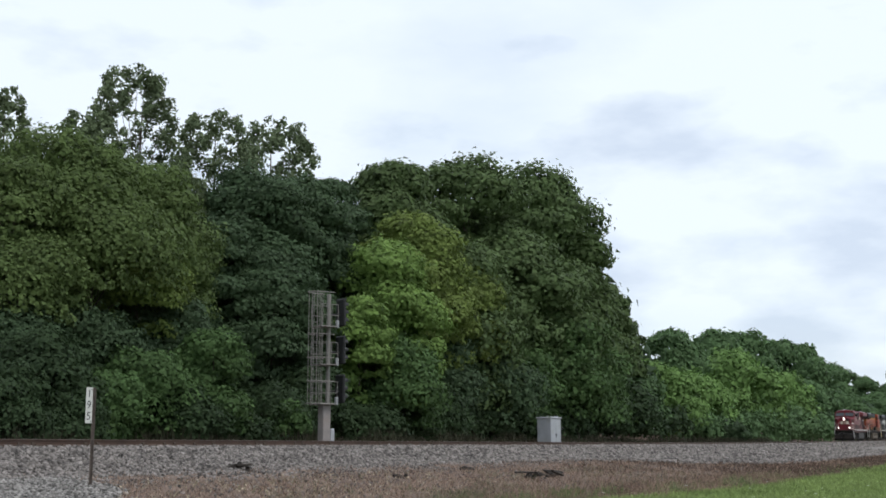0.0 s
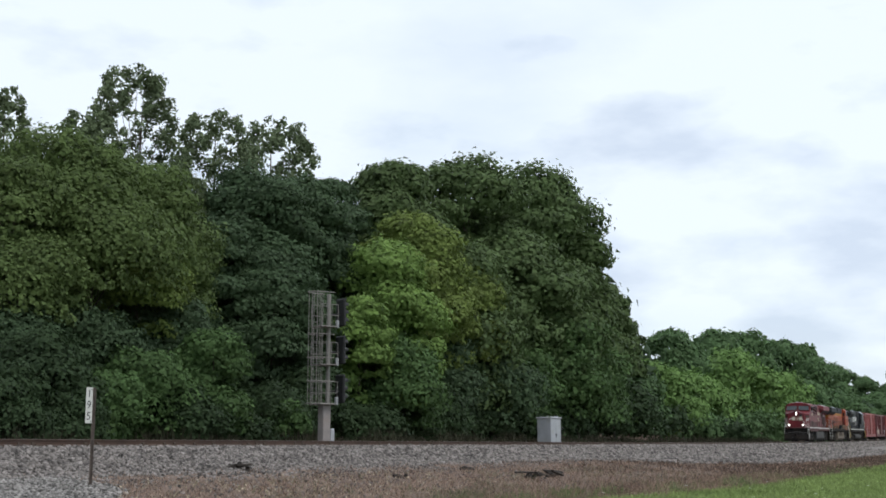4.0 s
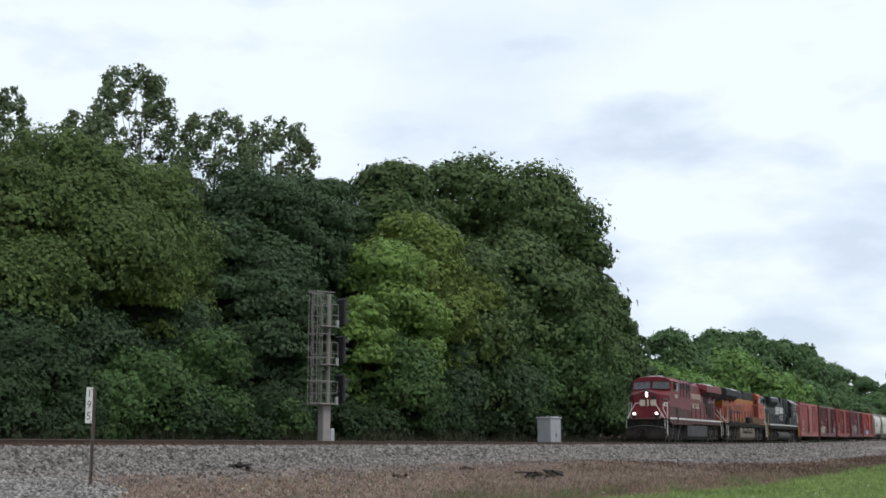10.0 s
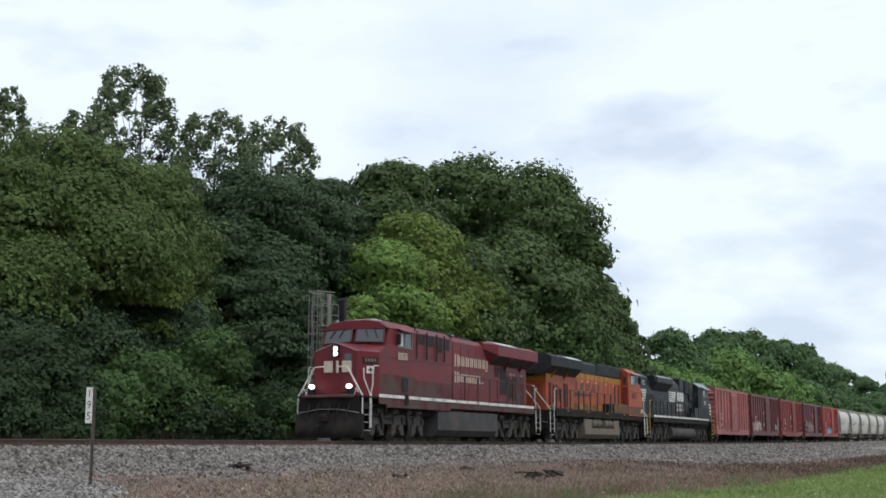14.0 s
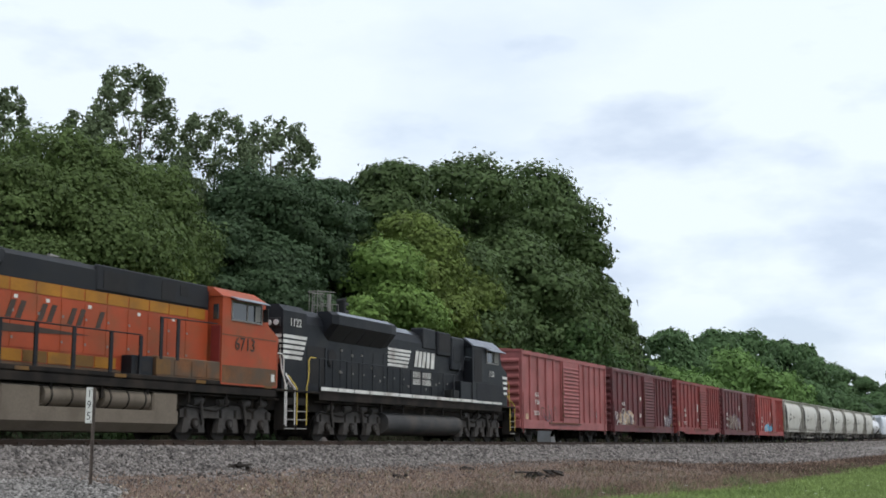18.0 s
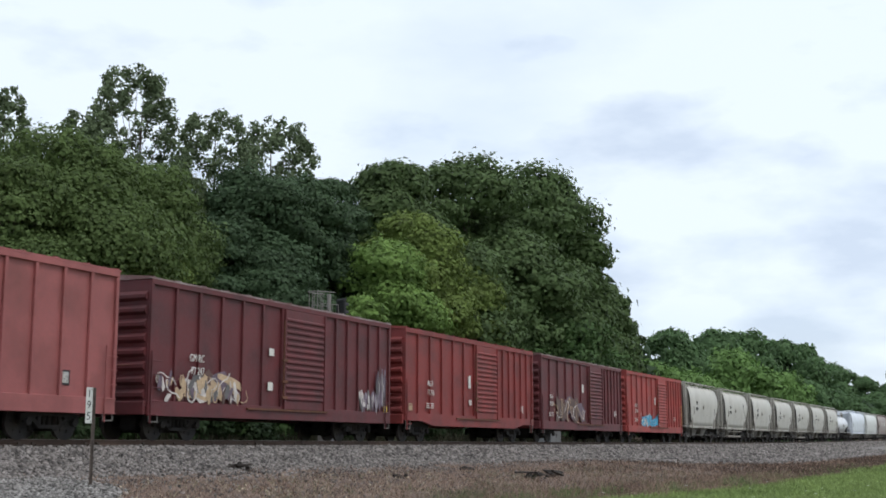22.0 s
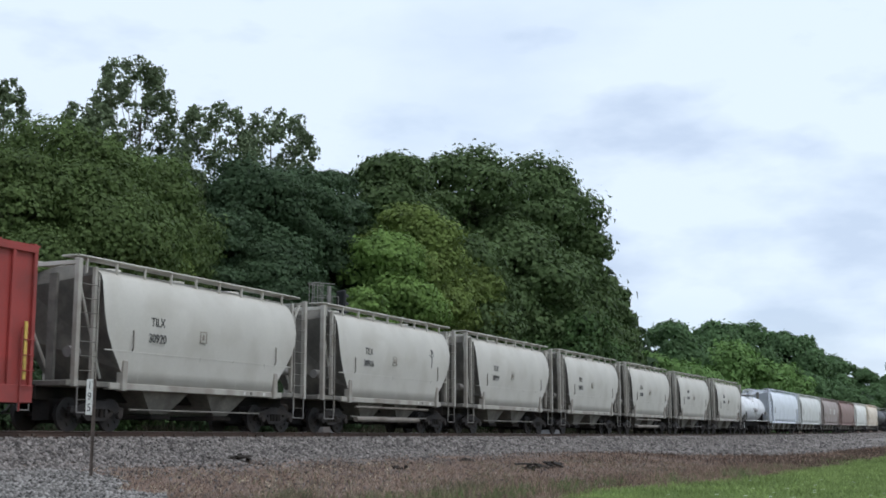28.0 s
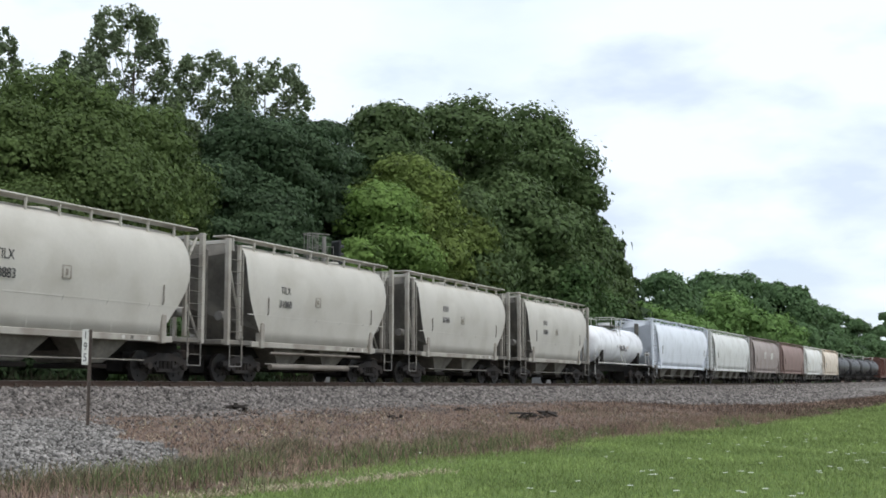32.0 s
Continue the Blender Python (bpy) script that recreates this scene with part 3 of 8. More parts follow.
grow()
broken_timber(31.4, -3.65, 6, 0.65, 1)
broken_timber(42.6, -8.7, 9, 0.85, 2)
broken_timber(45.4, -8.7, 8, 0.9, 3)
broken_timber(43.9, -5.7, 4, 0.5, 4)
broken_timber(36.0, -6.8, 3, 0.4, 5)


# ---- milepost, signal, cabinet ----
M_GALV = material("galvanised_steel", (0.22, 0.205, 0.19), rough=0.6, metal=0.3, spread=0.15, scale=4, fine=60)
M_CONC = material("weathered_mast_paint", (0.24, 0.215, 0.205), rough=0.8, spread=0.15, dirt=(0.25, 0.2, 0.17), dirt_amount=0.25)
M_BLACK = material("matt_black", (0.012, 0.012, 0.013), rough=0.65, spread=0.2)
M_SIGN = material("sign_white", (0.62, 0.62, 0.58), rough=0.6, spread=0.12, dirt=(0.35, 0.3, 0.25), dirt_amount=0.2, dirt_scale=6)
M_POST = material("rusty_post", (0.13, 0.105, 0.09), rough=0.8, metal=0.2, spread=0.3, scale=8)
M_CABINET = material("aluminium_cabinet", (0.40, 0.41, 0.43), rough=0.45, metal=0.35, spread=0.1, scale=1.5, dirt=(0.35, 0.33, 0.3), dirt_amount=0.2)
M_INK = material("sign_black", (0.02, 0.02, 0.022), rough=0.6, spread=0.1)


def letters(text, size, mat, parent, at, depth=0.004, name="lettering", narrow=1.0, label=""):
    """Raised lettering in the built-in font, as a mesh."""
    cu = bpy.data.curves.new(name, "FONT")
    cu.body, cu.size, cu.extrude, cu.align_x, cu.align_y = text, size, depth, "CENTER", "CENTER"
    cu.resolution_u = 3
    tmp = bpy.data.objects.new(name, cu)
    me = bpy.data.meshes.new_from_object(tmp)
    bpy.data.objects.remove(tmp)
    me.transform(Matrix.Diagonal((narrow, 1, 1, 1)))
    me.name = name
    me.materials.clear()
    return part(name, me, mat, parent, label, at)


def build_milepost():
    x, a = 22.65, -5.3
    root = tagged(new("milepost"), "white milepost with black numerals on a rusty steel post", "sign")
    root.location = (x, a + bend(x), ground_height(x, a))
    root.rotation_euler = (0, 0, radians(-51))
    h = 1.16 - root.location.z
    part("post", Shape().box(0.005, 0.085, 0.012, 0.03, -0.4, h, 0.004).box(0.005, 0.018, -0.03, 0.012, -0.4, h, 0.003).box(0.072, 0.085, -0.03, 0.012, -0.4, h, 0.003), M_POST, root)
    plate = part("plate", Shape().box(-0.135, 0.012, -0.046, -0.032, h - 0.82, h, 0.004), M_SIGN, root, "white painted steel plate")
    for k, c in enumerate("195"):
        letters(c, 0.26, M_INK, plate, pose(-0.062, -0.048, h - 0.15 - 0.255 * k, 90, 0, 0), name="numeral", narrow=0.72)
    for z in (h - 0.05, h - 0.78):
        part("bolt", Shape().rod((-0.005, -0.055, z), (-0.005, 0.02, z), 0.012, 6), M_POST, plate)


def build_signal():
    x, a = 50.6, 4.5
    root = tagged(new("railway_signal"), "grey steel signal mast with caged ladder and three black heads", "signal")
    root.location = (x, a + bend(x), -0.95)
    root.rotation_euler = (0, 0, radians(-24))
    top = 7.05 + 0.95
    part("foundation", Shape().box(-0.5, 0.5, -0.5, 0.5, -0.4, 0.25, 0.03), M_CONC, root, "concrete footing")
    part("lower_mast", Shape().box(-0.2, 0.24, -0.22, 0.22, 0.25, 2.72, 0.03), M_CONC, root, "thick pale lower mast")
    part("upper_mast", Shape().rod((0.2, 0, 2.72), (0.2, 0, top - 0.1), 0.10, 12), M_GALV, root)
    part("meter_box", Shape().box(0.28, 0.50, -0.18, 0.18, 0.75, 1.55, 0.02), M_CABINET, root, "grey junction box")
    ladder = part("ladder", Shape().rod((-0.62, -0.2, 2.6), (-0.62, -0.2, top), 0.025).rod((-0.62, 0.2, 2.6), (-0.62, 0.2, top), 0.025), M_GALV, root)
    z = 2.8
    while z < top - 0.1:
        part("rung", Shape().rod((-0.62, -0.2, z), (-0.62, 0.2, z), 0.014, 6), M_GALV, ladder)
        z += 0.31
    cage = part("ladder_cage", Shape().box(-0.9, -0.84, -0.3, 0.3, 2.66, 2.70, 0.005), M_GALV, root)
    for k in range(5):
        ang = radians(-90 - 45 * k)
        px, py = -0.6 + 0.36 * math.sin(ang), 0.36 * math.cos(ang)
        part("cage_bar", Shape().rod((px, py, 2.65), (px, py, top), 0.016, 6), M_GALV, cage)
    for z in (2.7, 3.75, 4.85, 5.95, top - 0.05):
        ring = Shape()
        pts = [(-0.42 + 0.55 * math.sin(radians(a0)), 0.42 * math.cos(radians(a0)), z) for a0 in range(0, -181, -30)]
        ring.pipe(pts, 0.022)
        ring.pipe([pts[0], (0.24, 0.42, z)], 0.022).pipe([pts[-1], (0.24, -0.42, z)], 0.022)
        part("cage_hoop", ring, M_GALV, cage)
    for k, z in enumerate((3.1, 4.95, 6.75)):
        stand = part("platform", Shape().box(-0.55, 0.42, -0.45, 0.45, z - 0.45, z - 0.40, 0.01), M_GALV, root, "small grated service platform")
        rail = Shape()
        for px, py in ((-0.5, -0.45), (0.05, -0.45), (0.42, -0.45), (-0.5, 0.45), (0.42, 0.45)):
            rail.rod((px, py, z - 0.4), (px, py, z + 0.62), 0.014, 6)
        for zz in (z + 0.1, z + 0.62):
            rail.pipe([(0.42, -0.45, zz), (-0.5, -0.45, zz), (-0.5, 0.45, zz), (0.42, 0.45, zz)], 0.014)
        part("guard_rail", rail, M_GALV, stand)
        head = part("signal_head", Shape().box(0.86, 1.0, -0.35, 0.35, z - 0.35, z + 1.0, 0.05).rod((0.2, 0, z + 0.2), (0.9, 0, z + 0.2), 0.04), M_BLACK, root, "black signal head backplate")
        for zz in (z - 0.05, z + 0.33, z + 0.71):
            hood = Shape()
            hood.loft([[(1.0, 0.13 * math.cos(radians(q)), zz + 0.13 * math.sin(radians(q))) for q in range(-20, 201, 20)],
                       [(1.3, 0.13 * math.cos(radians(q)), zz + 0.13 * math.sin(radians(q))) for q in range(-20, 201, 20)]], closed=False, caps=False)
            part("lamp_hood", hood, M_BLACK, head)
        part("junction_box", Shape().box(0.55, 0.68, -0.2, -0.05, z - 0.45, z - 0.08, 0.02), M_CABINET, head, "pale junction box")


def build_cabinet():
    x, a = 84.2, 5.2
    root = tagged(new("relay_cabinet"), "plain grey aluminium trackside relay cabinet", "cabinet")
    root.location = (x, a + bend(x), -0.75)
    root.rotation_euler = (0, 0, radians(-8))
    root.scale = (0.84, 0.9, 0.97)
    body = part("body", Shape().box(-0.95, 0.95, -0.6, 0.6, 0.15, 2.52, 0.02), M_CABINET, root)
    part("roof", Shape().box(-1.02, 1.02, -0.68, 0.68, 2.52, 2.62, 0.03), M_CABINET, root)
    part("plinth", Shape().box(-0.9, 0.9, -0.55, 0.55, -0.3, 0.15, 0.02), M_CONC, root)
    for k in range(2):
        d = part("door", Shape().box(-0.9 + k * 0.91, -0.01 + k * 0.91, -0.625, -0.6, 0.22, 2.45, 0.008), M_CABINET, body)
        part("handle", Shape().box(-0.1 + k * 0.2 - 0.02, -0.1 + k * 0.2 + 0.02, -0.66, -0.625, 1.2, 1.42, 0.006), M_BLACK, d)
    for px in (-0.9, -0.25, 0.3, 0.7, 0.9):
        part("roof_vent", Shape().rod((px, -0.3, 2.62), (px, -0.3, 2.72), 0.06, 8), M_CABINET, root)


build_milepost()
build_signal()
build_cabinet()


# ---- woods along the far side ----
def leaf_material(name, colour, glow_through=0.22, spread=0.3):
    return material(name, colour, rough=0.6, spread=spread, scale=0.35, fine=1.2, bump=0.0, island=0.09, coord="Object", translucent=glow_through, specular=0.1)


LEAVES = {
    "dull": leaf_material("dull_green_leaves", (0.0864, 0.1248, 0.0408)),
    "deep": leaf_material("deep_green_leaves", (0.054, 0.0864, 0.0432)),
    "oak": leaf_material("oak_leaves", (0.0792, 0.1176, 0.0456)),
    "sparse": leaf_material("grey_green_leaves", (0.13, 0.1664, 0.091)),
    "olive": leaf_material("olive_green_leaves", (0.138, 0.186, 0.0504)),
    "lime": leaf_material("fresh_green_leaves", (0.1392, 0.2184, 0.0576)),
    "mid": leaf_material("mid_green_leaves", (0.0672, 0.1176, 0.0408)),
    # shade under the overhanging crowns is put into this leaf colour
    "bush": leaf_material("shaded_shrub_leaves", (0.0345, 0.0575, 0.0253)),
    "far": leaf_material("distant_green_leaves", (0.0864, 0.1464, 0.0624)),
    # the shade inside the wood is put into this leaf colour
    "back": leaf_material("shaded_wood_leaves", (0.0391, 0.0644, 0.031)),
    "flime": leaf_material("distant_fresh_leaves", (0.132, 0.222, 0.0672)),
}
M_BARK = material("grey_brown_bark", (0.075, 0.062, 0.05), rough=0.95, spread=0.35, scale=1.5, fine=14, bump=0.8, stretch=(1, 1, 0.3))
TREE_LABELS = {
    "dull": "broad dull-green tree with drooping feathery boughs", "deep": "dense dark bluish-green tree at the wood's edge", "oak": "large dark oak with a broad dense crown",
    "sparse": "tall thin-crowned tree with open grey-green foliage",
    "olive": "yellowish-green broadleaf tree in front of darker woods", "lime": "bright fresh-green broadleaf tree at the wood's edge",
    "mid": "mid-green young tree in the undergrowth", "bush": "low green shrub beside the track, leaves darkened for shade", "far": "distant green tree along the track",
    "flime": "distant bright green tree along the track", "back": "tree deep in the wood with shade put into its leaf colour"}


LOBES = {   # how many boughs a crown has, and how wide they are against it
    "sparse": (170, 0.055), "bush": (8, 0.33), "oak": (26, 0.2), "deep": (17, 0.24), "dull": (13, 0.27),
    "lime": (9, 0.30), "olive": (8, 0.32), "mid": (8, 0.31), "far": (12, 0.26), "flime": (12, 0.27), "back": (22, 0.24)}


def crown_leaves(style, h, w, low, r, leaf, count):
    """Domed boughs fill the crown's outline; leaves lie on their lumpy outsides and thin out below."""
    tall = h * (1 - low)
    n_lobe, f = LOBES[style]
    t = (np.arange(n_lobe) + r.uniform(0, 1, n_lobe)) / n_lobe
    if style == "sparse":
        t = t ** 0.75
        prof = 0.35 + 0.65 * np.sin(np.pi * np.clip(t * 0.8 + 0.15, 0, 1))
    else:
        prof = np.sqrt(np.clip(1 - np.clip((t - 0.40) / 0.62, 0, 1) ** 2.0, 0.02, 1)) * (0.8 + 0.2 * np.clip(t / 0.4, 0, 1))
    ang = np.arange(n_lobe) * 2.39996 + r.uniform(0, 6.28) + r.normal(size=n_lobe) * 0.4
    bs = np.minimum(f * w * r.uniform(0.7, 1.35, n_lobe), 4.0)
    rad = np.maximum(prof * (w / 2) - bs * (0.62 if style != "sparse" else 0.2), 0.02 * w) * r.uniform(0.6, 1.0, n_lobe) ** 0.5
    squat = {"sparse": 1.1, "far": 0.95, "flime": 0.95, "oak": 0.88}.get(style, 0.84)
    bc = np.stack([rad * np.cos(ang), rad * np.sin(ang), h * low + bs * squat * 0.6 + t * (tall - bs * squat * 1.6)], axis=1)
    count *= 2
    own = r.choice(n_lobe, size=count, p=bs ** 2 / np.sum(bs ** 2))
    n = r.normal(size=(count, 3))
    n[:, 2] += 0.3
    n /= np.linalg.norm(n, axis=1)[:, None]
    floor_z = -0.9 if style == "sparse" else -0.3
    n[:, 2] = np.where(n[:, 2] < floor_z, -n[:, 2], n[:, 2])
    # lumps at two scales, and their slope
    swell, slope = np.zeros(count), np.zeros((count, 3))
    phase = r.uniform(0, 6.28, (n_lobe, 7))
    rough = 1.6 if style == "sparse" else 1.0
    for k, (freq, amp) in enumerate(((1.9, 0.22), (2.6, 0.20), (3.9, 0.12), (5.2, 0.11), (7.0, 0.07), (9.5, 0.05), (12.0, 0.04))):
        a = r.normal(size=3)
        a *= freq / np.linalg.norm(a)
        arg = n @ a + phase[own, k]
        wave = np.sin(arg)
        swell += amp * rough * (np.abs(wave) - 0.62)
        slope += (amp * rough * np.cos(arg) * np.sign(wave))[:, None] * a[None]
    slope -= np.sum(slope * n, axis=1)[:, None] * n
    inward = 1 - (0.75 if style == "sparse" else 0.4) * r.random(count) ** 2.5
    inward += 0.2 * r.random(count) ** 5
    stretch = np.array([1.12, 1.12, squat])
    p = bc[own] + n * (bs[own] * (1 + swell) * inward * (1 + r.normal(size=count) * 0.06))[:, None] * stretch
    # drop the leaves buried inside other boughs
    buried = np.zeros(count, dtype=bool)
    for k in range(n_lobe if style != "sparse" else 0):
        buried |= (np.sum(((p - bc[k]) / (bs[k] * stretch)) ** 2, axis=1) < 0.55) & (own != k)
    keep = ~buried if style != "sparse" else r.random(count) < 0.6
    p, n, slope, count = p[keep], n[keep], slope[keep], int(np.sum(keep))
    face = (n - slope * 0.55) / stretch
    face /= np.linalg.norm(face, axis=1)[:, None]
    face += r.normal(size=(count, 3)) * (0.5 if style == "sparse" else 0.24)
    face /= np.linalg.norm(face, axis=1)[:, None]
    side = np.cross(face, r.normal(size=(count, 3)))
    side /= np.linalg.norm(side, axis=1)[:, None] + 1e-9
    up = np.cross(face, side)
    s = (leaf * r.uniform(0.55, 1.45, count))[:, None]
    q = np.stack([p - side * s * 0.5 - up * s * 0.2, p + side * s * 0.5 - up * s * 0.25, p + up * s * 0.55 - face * s * 0.15], axis=1)
    return q, bc, bs


def build_tree(style, x, y, h, w, low, seed):
    r = np.random.default_rng(seed)
    base = ground_height(x, y - bend(min(x, 600)))
    kind_name = "shrub" if style == "bush" else "tree"
    root = tagged(new(kind_name), TREE_LABELS[style], kind_name, group="trees along the far side of the track" if style != "bush" else "shrubs beside the track")
    root.location = (x, y, base)
    root.rotation_euler = (0, 0, r.uniform(0, 6.28))
    h = h - 0.6 - base
    dist = math.hypot(x, y + 24.3)
    leaf = max(0.12, min(0.0031 * dist, 0.95)) * {"oak": 1.15, "back": 2.2, "sparse": 1.0}.get(style, 1.0)
    cover = {"sparse": 1.2, "back": 2.4, "oak": 3.6}.get(style, 3.4)
    count = int(min(30000, max(2500, h * (1 - low) * w * cover / (0.22 * leaf * leaf))))
    q, c, size = crown_leaves(style, h, w, low, r, leaf, count)
    # trunk with its limbs
    s = Shape()
    lean = Vector((r.uniform(-0.03, 0.03) * h, r.uniform(-0.03, 0.03) * h, 0))
    tr = 0.009 * h + 0.03
    marks = [Vector((0, 0, -0.3)), Vector((0, 0, h * 0.3)) + lean * 0.5, Vector((0, 0, h * 0.62)) + lean, Vector((0, 0, h * 0.9)) + lean * 1.3]
    rad = [tr * 1.2, tr * 0.85, tr * 0.5, tr * 0.12]
    if style == "bush":
        marks = [Vector((0, 0, -0.2)), Vector((0.1, 0, h * 0.3)), Vector((0, 0.1, h * 0.5)), Vector((0, 0, h * 0.7))]
    for k in range(3):
        s.rod(marks[k], marks[k + 1], rad[k], 9, rad[k + 1])
    order = r.permutation(len(c))[: min(len(c), {"sparse": 34, "oak": 30, "back": 3}.get(style, 16))]
    for k in order:
        tip = Vector(c[k])
        t0 = min(0.85, max(0.15, tip.z / h * 0.72))
        start = Vector((lean.x * t0, lean.y * t0, h * t0))
        mid = start.lerp(tip, r.uniform(0.35, 0.65)) + Vector((r.uniform(-0.02, 0.02) * h, r.uniform(-0.02, 0.02) * h, 0.035 * h * r.uniform(-0.8, 0.8)))
        thick = tr * (0.13 if style == "sparse" else 0.25)
        s.rod(start, mid, thick, 5, thick * 0.65)
        s.rod(mid, tip, thick * 0.65, 5, thick * 0.15)
    part("trunk", s, M_BARK, root, "grey-brown trunk with spreading limbs")
    part("crown", quads("crown", q, LEAVES[style], 3), None, root)


